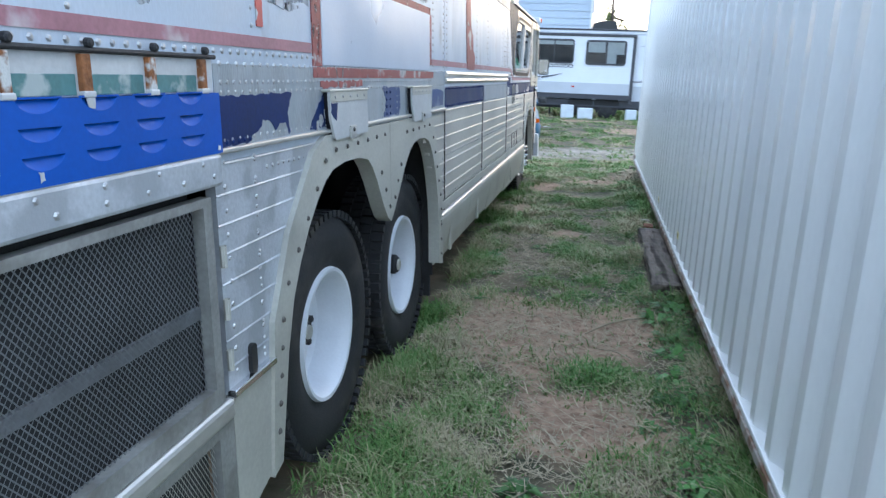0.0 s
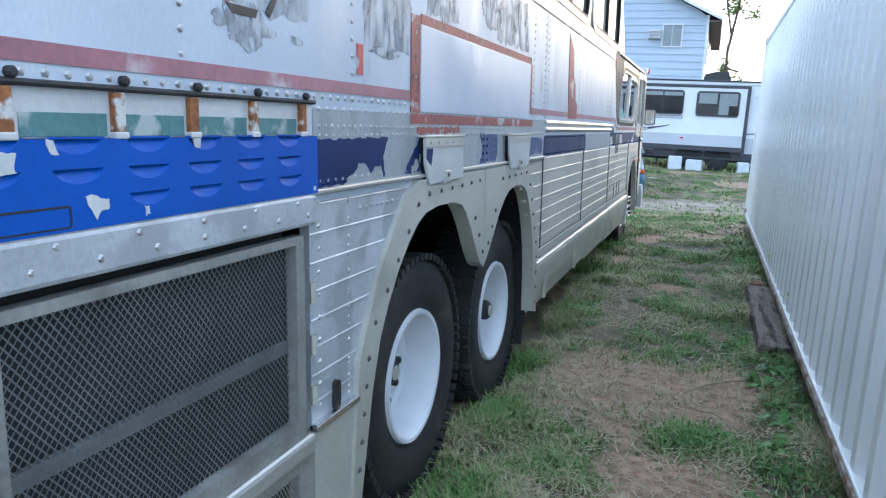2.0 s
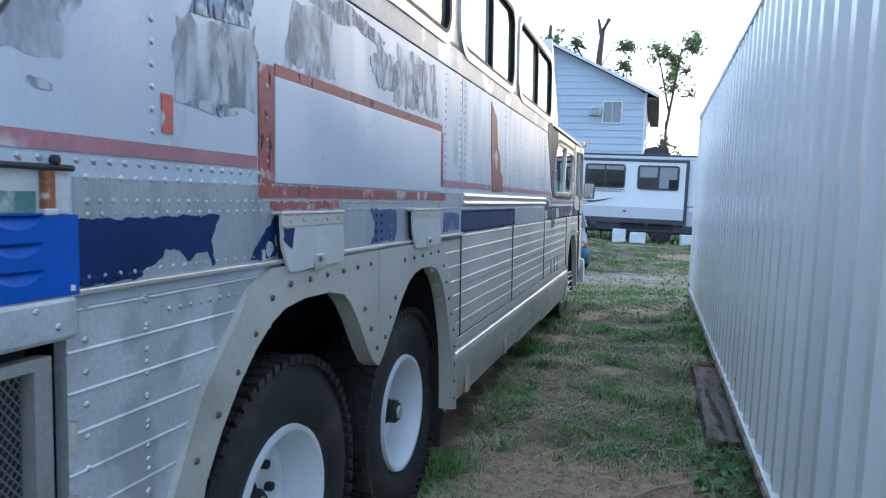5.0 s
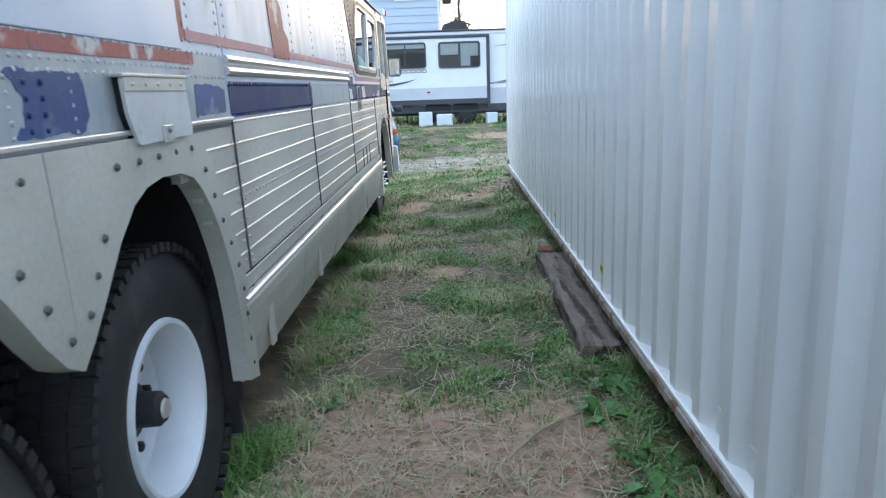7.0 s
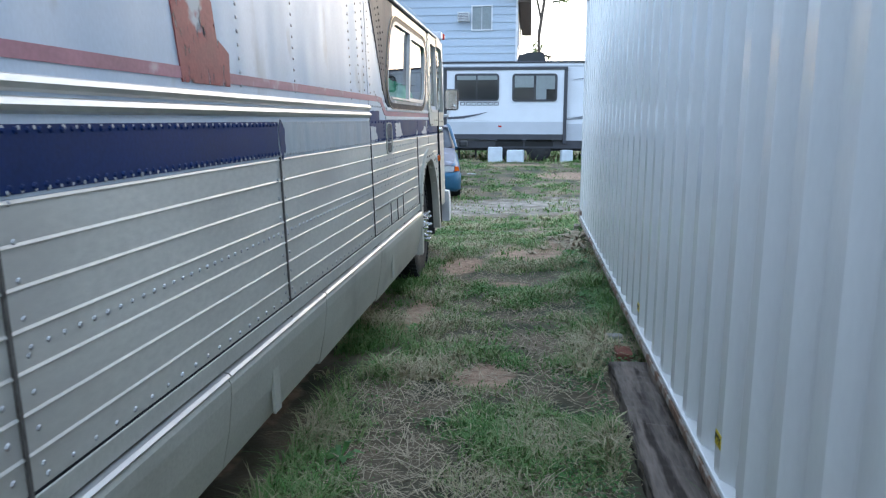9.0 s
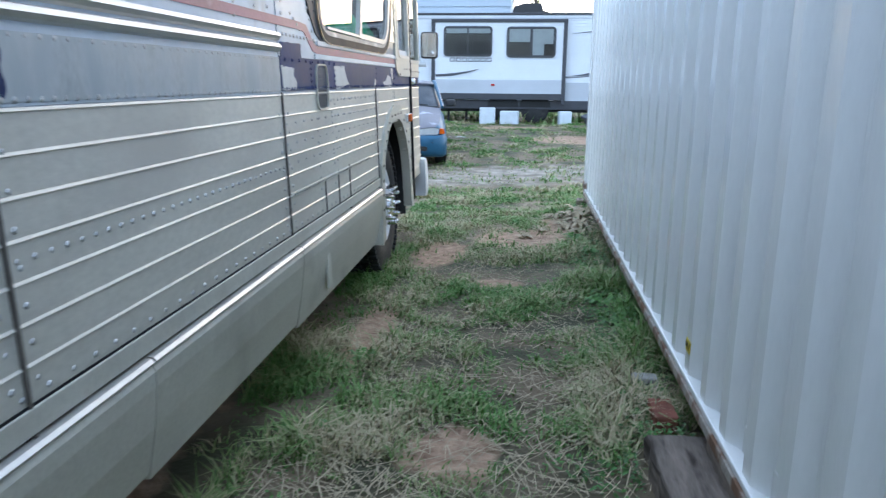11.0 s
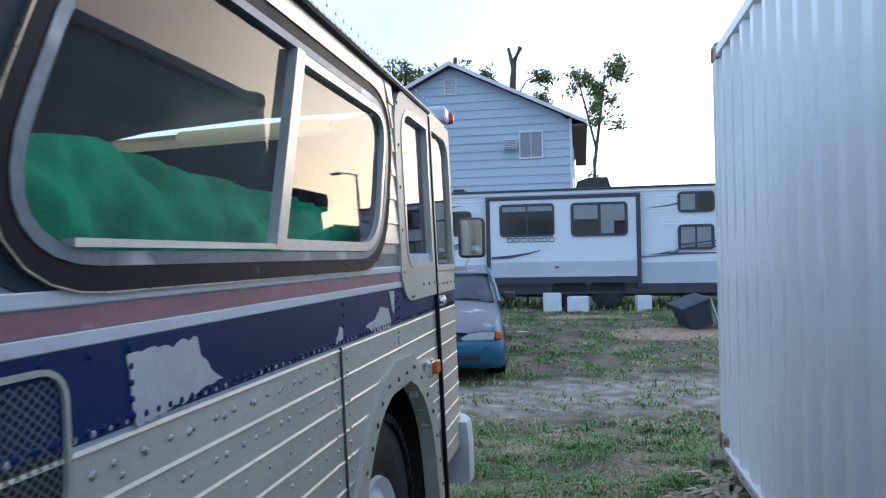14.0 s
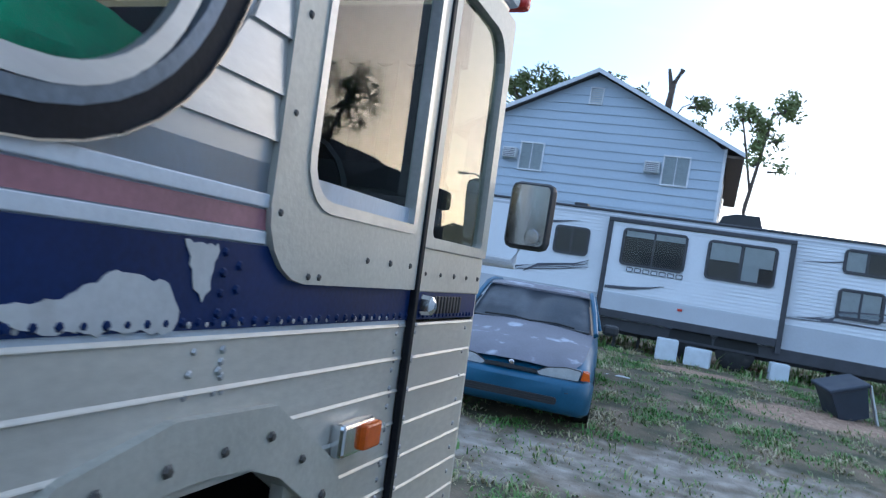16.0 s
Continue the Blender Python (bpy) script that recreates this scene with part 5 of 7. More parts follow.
part("trim_backing", Geo().prism([(10.45, 1.668), (11.12, 1.668), (11.12, 2.44), (10.80, 2.44), (10.80, 2.33), (10.93, 2.30), (11.0, 2.20), (10.95, 1.98), (10.88, 1.83), (10.76, 1.72), (10.62, 1.69), (10.45, 1.685)], -0.03, 0.0), ALU, bus)
part("window_surround", Geo().ring(grown(front_win, 0.045), grown(front_win, 0.004), -0.03, 0.010), GASKET, bus, "black rubber surround of the large side window")
fw = part("side_window", Geo().ring(grown(front_win, 0.004), grown(front_win, -0.020), -0.012, 0.012), GREYBAND, bus, "large rounded window with sliding sash")
part("edge_trim", Geo().ring(grown(front_win, 0.0475), grown(front_win, 0.0445), -0.01, 0.015), BRASSY, fw, "thin bright metal edge")
part("pane", Geo().sheet(grown(front_win, -0.03), -0.008, -0.004), GLASS, fw)
sash_c = [(9.905, 1.728), (10.80, 1.728), (11.02, 2.286), (10.115, 2.286)]
sash_o = bent(sash_c, 0.02, 8)[:9] + bent(sash_c, 0.19, 8)[9:27] + bent(sash_c, 0.02, 8)[27:]
part("sliding_sash", Geo().ring(sash_o, grown(sash_o, -0.030), -0.006, 0.014), ALU, fw, "aluminium frame of the sliding sash")
part("lower_sash", Geo().prism([(9.16, 1.730), (9.90, 1.730), (9.90, 1.744), (9.16, 1.744)], -0.004, 0.02), ALU, fw, "aluminium sash rail")
part("mullion", Geo().prism([(9.865, 1.735), (9.915, 1.735), (10.125, 2.285), (10.07, 2.285)], -0.006, 0.022), ALU, fw, "grey sliding sash post")
part("header", Geo().box(-0.03, 0.002, 9.28, 11.1, 2.335, 2.44, 0.004), ALU, bus)
CURVE = ((1.76, 10.83), (1.84, 10.93), (1.94, 11.0), (2.04, 11.045), (2.14, 11.07), (2.24, 11.085), (2.34, 11.06), (2.44, 11.0))
for (za, ya), (zb, yb) in zip(CURVE[:-1], CURVE[1:]):
    part("lapped_strip", Geo().add([(0.010, ya, za), (0.010, 11.122, za), (0.002, 11.122, zb + 0.004), (0.002, yb, zb + 0.004), (0.0, ya, za), (0.0, 11.122, za)], [(0, 1, 2, 3), (4, 5, 1, 0), (4, 0, 3), (5, 2, 1)]), ALU, bus, "lapped aluminium strip")
part("front_roof", Geo().prism([(0.0, 2.44), (0.004, 2.46), (-0.02, 2.50), (-0.10, 2.565), (-0.5, 2.61), (-1.2, 2.63), (-1.9, 2.61), (-2.3, 2.565), (-2.4, 2.44), (-2.36, 2.44), (-2.26, 2.54), (-1.9, 2.585), (-1.2, 2.605), (-0.5, 2.585), (-0.14, 2.54), (-0.04, 2.44)], 8.9, 12.3, "y"), ALU, bus, "low rounded front roof", smooth=True)
dw = rrect(11.21, 11.74, 1.66, 2.36, (0.10, 0.015, 0.015, 0.15))
dplate = rrect(11.11, 11.79, 1.515, 2.44, (0.14, 0.005, 0.005, 0.2))
dpl = part("driver_window", Geo().ring(dplate, dw, -0.02, 0.014), ALU_DULL, bus, "rounded aluminium driver's window surround")
part("pane", Geo().sheet(dw, -0.012, -0.008), GLASS, dpl)
part("gasket", Geo().ring(grown(dw, 0.004), grown(dw, -0.02), -0.014, 0.018), ALU, dpl)
part("door_seam", Geo().box(0.0, 0.02, 11.79, 11.815, 0.45, 2.42, 0.004), GASKET, bus, "black rubber door seal")
door = part("entry_door", Geo().box(-0.03, 0.006, 11.825, 12.36, 1.51, 1.63, 0.004), ALU_DULL, bus, "narrow entry door with tall window")
part("door_frame", Geo().ring(rrect(11.82, 12.37, 1.63, 2.44, 0.02), rrect(11.87, 12.31, 1.66, 2.36, (0.02, 0.02, 0.12, 0.02)), -0.02, 0.012), ALU_DULL, door)
part("pane", Geo().sheet(rrect(11.86, 12.32, 1.655, 2.37, 0.02), -0.010, -0.006), GLASS, door)
part("door_handle", Geo().lathe([(0.0, 0.03), (0.03, 0.026), (0.04, 0.01), (0.04, 0.0)], 10, c=(0.004, 11.88, 1.475)), CHROME, door)
for i in range(9):
    part("louvre", Geo().box(0.002, 0.014, 11.95 + 0.026 * i, 11.966 + 0.026 * i, 1.45, 1.5, 0.003), BLACKPL, door)
part("marker_light", Geo().box(-0.1, 0.03, 12.2, 12.34, 2.47, 2.56, 0.02), WHITE_CLEAN, bus, "clearance lamp on the front roof")
part("marker_lens", Geo().box(-0.06, 0.05, 12.34, 12.40, 2.48, 2.55, 0.02), REDLENS, bus)
al = part("turn_signal", Geo().box(0.0, 0.035, 11.46, 11.62, 1.14, 1.215, 0.01), CHROME, bus, "side turn lamp with amber lens")
part("lens", Geo().box(0.012, 0.05, 11.54, 11.625, 1.147, 1.208, 0.008), AMBER, al)
part("front_corner", Geo().prism([(0.0, 12.34), (-0.02, 12.42), (-0.15, 12.55), (-0.6, 12.64), (-1.2, 12.66), (-1.8, 12.64), (-2.25, 12.55), (-2.4, 12.34)], 0.55, 1.62, "z"), ALU_DULL, bus, "curved front panel", smooth=True)
part("windshield", Geo().prism([(-0.03, 12.36), (-0.2, 12.5), (-1.2, 12.6), (-2.2, 12.5), (-2.37, 12.36)], 1.62, 2.57, "z"), DIMMING_GLASS, bus, "wide curved windscreen with a dimming golden tint")
BUMP = [(0.05, 12.28), (0.055, 12.42), (0.0, 12.56), (-0.12, 12.66), (-0.3, 12.73), (-1.2, 12.79), (-2.1, 12.73), (-2.44, 12.4), (-2.3, 12.34), (-0.1, 12.34)]
bumper = Geo()
LEVELS = ((0.40, 0.86), (0.43, 0.95), (0.50, 1.0), (0.62, 1.0), (0.70, 0.96), (0.75, 0.86))
bumper.add([(-1.2 + (x + 1.2) * (0.96 + 0.04 * k), 12.25 + (y - 12.25) * k, z) for z, k in LEVELS for x, y in BUMP], [(r * 10 + k, r * 10 + (k + 1) % 10, r * 10 + 10 + (k + 1) % 10, r * 10 + 10 + k) for r in range(5) for k in range(10)] + [tuple(range(10)), tuple(range(50, 60))])
part("bumper", bumper, RIMWHITE, bus, "rounded white front bumper", smooth=True)
vo = rrect(8.945, 9.14, 1.345, 1.552, 0.045)
vent = part("side_vent", Geo().ring(grown(vo, 0.007), grown(vo, -0.002), -0.02, 0.010), ALU_DULL, bus, "rounded vent behind wire mesh")
part("vent_mesh", lattice(8.95, 9.135, 1.35, 1.548, 0.010, 0.008, 0.0019, 0.004), MESH, vent, tidy=False)
# flush dark plate for the shade inside the vent
part("vent_cavity", Geo().prism(vo, -0.01, 0.0005), DARK, vent)
for y in (5.14, 6.74, 8.435, 10.34):
    part("panel_seam", Geo().box(-0.02, 0.007, y - 0.0045, y + 0.0045, 0.75, 1.43), RIVET_DARK, bus)
for y, z0, z1 in ((9.0, 0.79, 0.99), (9.26, 0.77, 0.99), (9.51, 0.76, 1.015)):
    part("panel_seam", Geo().box(-0.005, 0.0062, y - 0.003, y + 0.003, z0, z1), RIVET_DARK, bus)
part("rivet_strip", Geo().box(-0.005, 0.006, 8.46, 10.06, 0.985, 1.005, 0.002), ALU_DULL, bus, "flat riveted strip")
rivets("strip_rivets", [(8.50, 0.995, 10.03, 0.995, 44)], 0.005, RIVET_DARK, 0.006)
# inner shell
# added panel that keeps sky out of the upper windscreen
part("header_panel", Geo().box(-2.3, -0.1, 12.24, 12.27, 2.24, 2.46, 0.01), DARK, bus, "dark panel added to block the upper windscreen")
# added pleated screen: blocks the bright sky behind the side panes
part("windscreen_curtain", Geo().prism([(-0.12 - 0.055 * k, 12.25 + 0.012 * (k % 2)) for k in range(24)] + [(-0.12 - 0.055 * k, 12.235 + 0.012 * (k % 2)) for k in range(23, -1, -1)], 1.5, 2.26, "z"), DARK, bus, "dark pleated screen added to block the view through the windscreen")
part("dash", Geo().prism([(12.0, 1.4), (12.36, 1.4), (12.36, 1.86), (12.2, 1.9), (12.05, 1.78)], -2.2, -0.15), DARK, bus, "dark dashboard")
rivets("pillar_rivets", [(8.74, 2.30, 8.86, 1.92, 11), (8.82, 2.36, 8.97, 1.80, 15), (8.90, 2.40, 9.02, 1.95, 3)], 0.009, PILLAR, 0.006)
rivets("edge_rivets", [(8.60, 2.24, 8.96, 1.66, 13), (8.34, 1.76, 8.34, 2.32, 13), (8.62, 1.76, 8.74, 1.70, 4), (8.50, 1.668, 8.95, 1.665, 10)], 0.0095)
rivets("roof_rivets", [(9.0, 2.475, 12.2, 2.475, 62), (9.0, 2.515, 12.2, 2.515, 40)], 0.007, None, -0.004)
part("drip_rail", Geo().prism([(0.0, 2.425), (0.022, 2.43), (0.026, 2.442), (0.012, 2.448), (0.0, 2.448)], 8.95, 11.8, "y"), GASKET, bus, "dark drip rail above the windows")
rivets("navy_rivets", [(8.46, 1.447, 11.78, 1.447, 92), (8.50, 1.565, 9.3, 1.565, 9), (9.30, 1.45, 9.30, 1.56, 5), (8.87, 1.45, 8.87, 1.56, 5), (11.02, 1.46, 11.02, 1.56, 4), (11.06, 1.46, 11.06, 1.54, 3), (10.38, 1.46, 10.38, 1.56, 4), (5.16, 1.447, 6.73, 1.447, 44), (5.16, 1.56, 6.73, 1.56, 44), (11.84, 1.445, 12.3, 1.445, 16), (2.23, 1.452, 2.40, 1.452, 6), (3.80, 1.46, 3.80, 1.56, 4), (3.86, 1.46, 3.86, 1.56, 4)], 0.0085, NAVY, 0.003)
rivets("siding_rivets", [(9.25, 1.385, 10.3, 1.385, 14), (8.47, 1.30, 10.3, 1.30, 16), (8.47, 1.215, 10.3, 1.215, 16), (8.47, 1.13, 10.3, 1.13, 16), (10.40, 1.39, 10.40, 0.9, 12), (10.28, 1.39, 10.28, 0.9, 12), (9.27, 1.36, 9.27, 0.95, 8), (9.20, 1.32, 9.20, 0.95, 8), (8.93, 1.30, 8.93, 0.9, 8), (10.98, 1.40, 10.97, 1.33, 3), (11.05, 1.40, 11.04, 1.33, 3), (11.74, 1.40, 11.74, 0.75, 15), (11.86, 1.40, 11.86, 0.7, 10), (12.28, 1.40, 12.28, 0.7, 10), (2.50, 1.36, 2.95, 1.36, 12), (2.42, 1.39, 2.42, 0.78, 12)], 0.0075, None, 0.001)
rivets("window_plate_rivets", [(11.14, 1.64, 11.16, 2.36, 5), (11.26, 1.53, 11.30, 1.53, 2), (11.50, 1.575, 11.74, 1.575, 3), (11.85, 1.56, 12.30, 1.56, 5)], 0.008, RIVET_DARK, 0.014)
# last box closes the far front windows to keep the cabin dark
part("far_side", Geo().box(-2.42, -2.38, REAR, 12.3, 0.4, 1.75).box(-2.42, -2.38, REAR, 12.3, 2.25, 2.5).box(-2.42, -2.38, REAR, 8.9, 3.05, 3.16).box(-2.42, -2.38, REAR, 8.6, 1.75, 2.5).box(-2.42, -2.38, 8.6, 12.3, 1.75, 2.25), DARK, bus, "far side wall of the coach, windows closed up to darken the cabin")
part("cabin_floor", Geo().box(-2.38, -0.06, REAR, 8.6, 2.2, 2.25).box(-2.38, -0.06, 8.6, 12.3, 1.35, 1.40).box(-2.38, -0.06, 8.6, 8.64, 1.4, 2.2), DARK, bus)
part("rear_wall", Geo().box(-2.42, 0.0, REAR - 0.03, REAR, 0.3, 3.3), ALU_DULL, bus)
part("underbody", Geo().box(-2.2, -0.75, REAR, 12.2, 0.45, 1.36).box(-2.3, -0.1, 5.0, 10.4, 0.45, 1.36), STEEL_DARK, bus)
part("seat_block", Geo().box(-1.1, -0.45, 11.15, 11.6, 1.40, 1.95, 0.06), CARHOOD, bus, "driver's seat")
part("steering_wheel", Geo().lathe([(-0.012, 0.2), (0.0, 0.212), (0.012, 0.2), (0.0, 0.188), (-0.012, 0.2)], 20, "y", (-0.55, 12.0, 1.75)), BLACKPL, bus)
# added strip stands in for the band of bright sky
part("bright_band", Geo().sheet(rrect(-1.66, -0.66, 2.475, 2.555, 0.038), 12.22, 12.224, "y"), BRIGHT_STRIP, bus, "pale yellow translucent strip added for the bright band at the windscreen's top")
g = Geo()
nu, nv = 130, 26
vs = []
for j in range(nv + 1):
    for i in range(nu + 1):
        y = 9.0 + 2.05 * i / nu
        v = j / nv
        vs.append((-0.06 - 0.10 * v + 0.014 * math.sin(i * 0.35 + 3 * v + 5 * noise.noise((y * 2.3, v * 2.5, 4))) + 0.045 * noise.noise((y * 5, v * 3.5, 2)) + 0.025 * noise.noise((y * 17, v * 9, 5)), y, 1.52 + (0.43 - 0.03 * (y - 9.0)) * v + 0.03 * noise.noise((y * 3, v * 2, 9))))
g.add(vs, [(j * (nu + 1) + i, j * (nu + 1) + i + 1, (j + 1) * (nu + 1) + i + 1, (j + 1) * (nu + 1) + i) for j in range(nv) for i in range(nu)])
part("curtain", g, CLOTH, bus, "crumpled green cloth heaped inside the window", smooth=True)


def wheel(y, x, kind, sunk=0.0):
    w = part("wheel", Geo().lathe([(-0.2, 0.30), (-0.2, 0.10), (-0.18, 0.06)], 24, c=(x, y, 0.533)), STEEL_DARK, bus, "large coach wheel with worn black tyre")
    prof = [(-0.26, 0.30), (-0.275, 0.36), (-0.28, 0.44), (-0.265, 0.50), (-0.235, 0.528), (-0.14, 0.534), (-0.045, 0.528), (-0.018, 0.505), (0.0, 0.44), (-0.004, 0.39), (-0.006, 0.36), (-0.018, 0.33), (-0.03, 0.295)]
    tread = Geo()
    for i in range(64):
        a = 2 * math.pi * i / 64
        for dx, w0 in ((-0.030, 0.016), (-0.24, 0.016), (-0.10, 0.014), (-0.17, 0.014)):
            ca, sa = math.cos(a + dx), math.sin(a + dx)
            c = (x + dx, y + 0.533 * ca, 0.533 + 0.533 * sa)
            t, r, s = Vector((0, -sa, ca)), Vector((0, ca, sa)), Vector((1, 0, 0))
            hs = 0.03
            vs = [Vector(c) + t * (u * 0.017) + s * (v * hs) + r * q for q in (-0.02, 0.010) for u in (-1, 1) for v in (-1, 1)]
            tread.add([tuple(p) for p in vs], [(0, 1, 3, 2), (4, 6, 7, 5), (0, 4, 5, 1), (2, 3, 7, 6), (0, 2, 6, 4), (1, 5, 7, 3)])
    part("tyre", Geo().lathe(prof, 64, c=(x, y, 0.533)), RUBBER, w, "worn black tyre with blocky tread", smooth=True)
    part("tread", tread, RUBBER, w, "blocky tread lugs", kind="stuff")
    if kind == "rear":
        rp = [(-0.03, 0.297), (-0.012, 0.292), (-0.014, 0.276), (-0.035, 0.262), (-0.075, 0.252), (-0.17, 0.245), (-0.19, 0.225), (-0.195, 0.12), (-0.185, 0.09)]
        rim = part("rim", Geo().lathe(rp, 48, c=(x, y, 0.533)), RIMWHITE, w, "deep-dished white painted rim", smooth=True)
        part("hub", Geo().lathe([(-0.19, 0.10), (-0.15, 0.095), (-0.14, 0.06), (-0.06, 0.058), (-0.055, 0.05), (-0.045, 0.045), (-0.045, 0.0)], 20, c=(x - sunk, y, 0.533)), STEEL_DARK, w, "oily steel hub", smooth=True)
        part("hub_cap", Geo().lathe([(-0.046, 0.034), (-0.036, 0.03), (-0.034, 0.0)], 16, c=(x - sunk, y, 0.533)), ALU_DULL, w)
        rr = 0.165
    else:
        rp = [(-0.03, 0.297), (-0.012, 0.29), (-0.02, 0.27), (-0.04, 0.25), (-0.03, 0.2), (0.02, 0.15), (0.03, 0.11), (0.03, 0.09)]
        part("rim", Geo().lathe(rp, 48, c=(x, y, 0.533)), RIMWHITE, w, "white painted convex rim", smooth=True)
        part("hub", Geo().lathe([(0.02, 0.1), (0.05, 0.09), (0.06, 0.05), (0.06, 0.0)], 20, c=(x, y, 0.533)), CHROME, w, smooth=True)
        rr = 0.14
    for i in range(10):
        a = 2 * math.pi * i / 10
        c = (x, y + rr * math.cos(a), 0.533 + rr * math.sin(a))
        if kind == "rear":
            part("lug_nut", Geo().lathe([(-0.195, 0.018), (-0.165, 0.018), (-0.16, 0.008), (-0.16, 0.0)], 6, c=c), STEEL_DARK, w)
            if i % 2:
                # dark disc on the rim, coloured as the shade of a hole
                part("hand_hole", Geo().lathe([(-0.1955, 0.0), (-0.1935, 0.028)], 12, c=(x, y + 0.2 * math.cos(a + 0.3), 0.533 + 0.2 * math.sin(a + 0.3))), DARK, w)
        else:
            part("lug_nut_cover", Geo().lathe([(0.02, 0.02), (0.05, 0.018), (0.085, 0.014), (0.095, 0.0)], 8, c=c), CHROME, w, smooth=True)


wheel(3.27, -0.10, "rear", 0.07)
wheel(4.50, -0.10, "rear")
wheel(10.98, -0.09, "front")
mir = thing("wing_mirror", "square wing mirror with small round spotter on a white arm", "mirror", pose(-0.02, 12.62, 1.69))
part("housing", Geo().box(-0.05, 0.12, -0.02, 0.05, 0.0, 0.25, 0.03), BLACKPL, mir, "black rounded housing")
part("mirror_glass", Geo().prism(rrect(-0.035, 0.105, 0.015, 0.235, 0.02), -0.024, -0.02, "y"), CHROME, mir)
part("spotter", Geo().lathe([(-0.03, 0.0), (-0.028, 0.025), (-0.02, 0.03)], 16, "y", (0.06, 0, 0.05)), CHROME, mir)
part("arm", Geo().tube([(-0.14, 0.0, -0.06), (0.0, 0.01, -0.06), (0.02, 0.015, 0.03)], [0.022, 0.02, 0.014], 10), RIMWHITE, mir, "white bracket arm")

# ---- yard: travel trailer, house, car, trees ----
RY = 25.5
GZ = 0.36


def lap_wall(x0, x1, z0, z1, pitch, y, depth=0.012):
    """Horizontal lapped boards that face -y."""
    g = Geo()
    n = max(1, round((z1 - z0) / pitch))
    h = (z1 - z0) / n
    for i in range(n):
        a, b = z0 + i * h, z0 + (i + 1) * h
        g.add([(x0, y - depth, a), (x1, y - depth, a), (x1, y, b), (x0, y, b)], [(0, 1, 2, 3)])
        g.add([(x0, y, a), (x1, y, a), (x1, y - depth, a), (x0, y - depth, a)], [(0, 1, 2, 3)])
    return g


rv = thing("travel_trailer", "white ribbed travel trailer with slide-out, dark trim and grey swoosh graphics", "trailer")
RX0, RX1 = -6.2, 4.62
part("body", lap_wall(RX0, RX1, 1.46, 3.20, 0.072, RY, 0.016), RVWHITE, rv, "white ribbed siding")
part("lower_body", lap_wall(RX0, RX1, 0.98, 1.46, 0.058, RY, 0.016), RVGREY, rv, "grey ribbed lower siding")
part("upper_trim", lap_wall(RX0, RX1, 3.08, 3.21, 0.045, RY - 0.006, 0.008), RVGREY, rv)
part("shell", Geo().box(RX0, RX1, RY + 0.01, RY + 2.4, 0.95, 3.2), RVWHITE, rv)
part("roof_edge", Geo().box(RX0 - 0.02, RX1 + 0.02, RY - 0.04, RY + 2.45, 3.20, 3.25, 0.015), RVDARK, rv)
part("chassis_skirt", Geo().box(RX0, RX1 + 0.02, RY - 0.012, RY + 2.3, 0.74, 0.98, 0.01), RVDARK, rv, "black lower skirt")
part("chassis_rail", Geo().box(RX0, RX1, RY + 0.3, RY + 0.42, 0.66, 0.82), RVDARK, rv)
so = part("slide_out", lap_wall(-1.50, 1.90, 1.20, 3.0, 0.072, RY - 0.136, 0.014), RVWHITE, rv, "white slide-out section")
part("slide_lower", lap_wall(-1.5, 1.9, 1.16, 1.52, 0.052, RY - 0.150, 0.008), RVGREY, so, "pale grey ribbed lower part")
part("slide_box", Geo().box(-1.58, 1.98, RY - 0.13, RY, 1.14, 3.06), RVDARK, so)
for a in ((-1.60, -1.50, 0.88, 3.08), (1.90, 2.0, 0.88, 3.08)):
    part("trim_post", Geo().box(a[0], a[1], RY - 0.17, RY - 0.005, a[2], a[3], 0.01), RVDARK, so, "dark trim post")
part("trim_head", Geo().box(-1.6, 2.0, RY - 0.18, RY - 0.005, 3.0, 3.085, 0.01), RVDARK, so)
part("trim_sill", Geo().box(-1.5, 1.9, RY - 0.16, RY - 0.005, 1.0, 1.16, 0.01), RVDARK, so)


def rv_window(x0, x1, z0, z1, y, blind):
    o = rrect(x0, x1, z0, z1, 0.07)
    w = part("window", Geo().ring(grown(o, 0.03), grown(o, -0.02), y - 0.03, y + 0.02, "y"), RVDARK, rv, "dark framed window")
    part("pane", Geo().sheet(o, y - 0.012, y - 0.008, "y"), GLASS_DARK, w)
    part("mullion", Geo().box((x0 + x1) / 2 - 0.02, (x0 + x1) / 2 + 0.02, y - 0.022, y, z0, z1), RVDARK, w)
    # dark sheet stands in for the unlit room
    part("backing", Geo().prism(o, y - 0.0050, y - 0.003, "y"), DARK, w)
    for a in blind:
        part("blind", Geo().box(*a[:2], y - 0.0075, y - 0.0055, *a[2:]), BLIND, w)


rv_window(-1.24, 0.0, 2.15, 2.87, RY - 0.15, [(-1.2, -0.02, 2.72, 2.84)])
rv_window(0.44, 1.68, 2.13, 2.86, RY - 0.15, [(0.48, 1.03, 2.5, 2.83), (1.1, 1.4, 2.16, 2.83), (1.4, 1.64, 2.45, 2.83)])
rv_window(2.87, 3.62, 2.63, 3.05, RY - 0.02, [(2.9, 3.22, 2.66, 3.02)])
rv_window(2.86, 3.60, 1.77, 2.29, RY - 0.02, [(2.9, 3.56, 1.8, 2.26)])
rv_window(-2.7, -2.0, 2.2, 2.75, RY - 0.02, [])
# plain bars stand for the maker's lettering
for i in range(7):
    o = rrect(-1.10 + 0.165 * i, -0.965 + 0.165 * i, 1.99, 2.09, 0.02, 2)
    part("lettering_bar", Geo().ring(o, grown(o, -0.018), RY - 0.162, RY - 0.158, "y"), RVGRAPH, so)


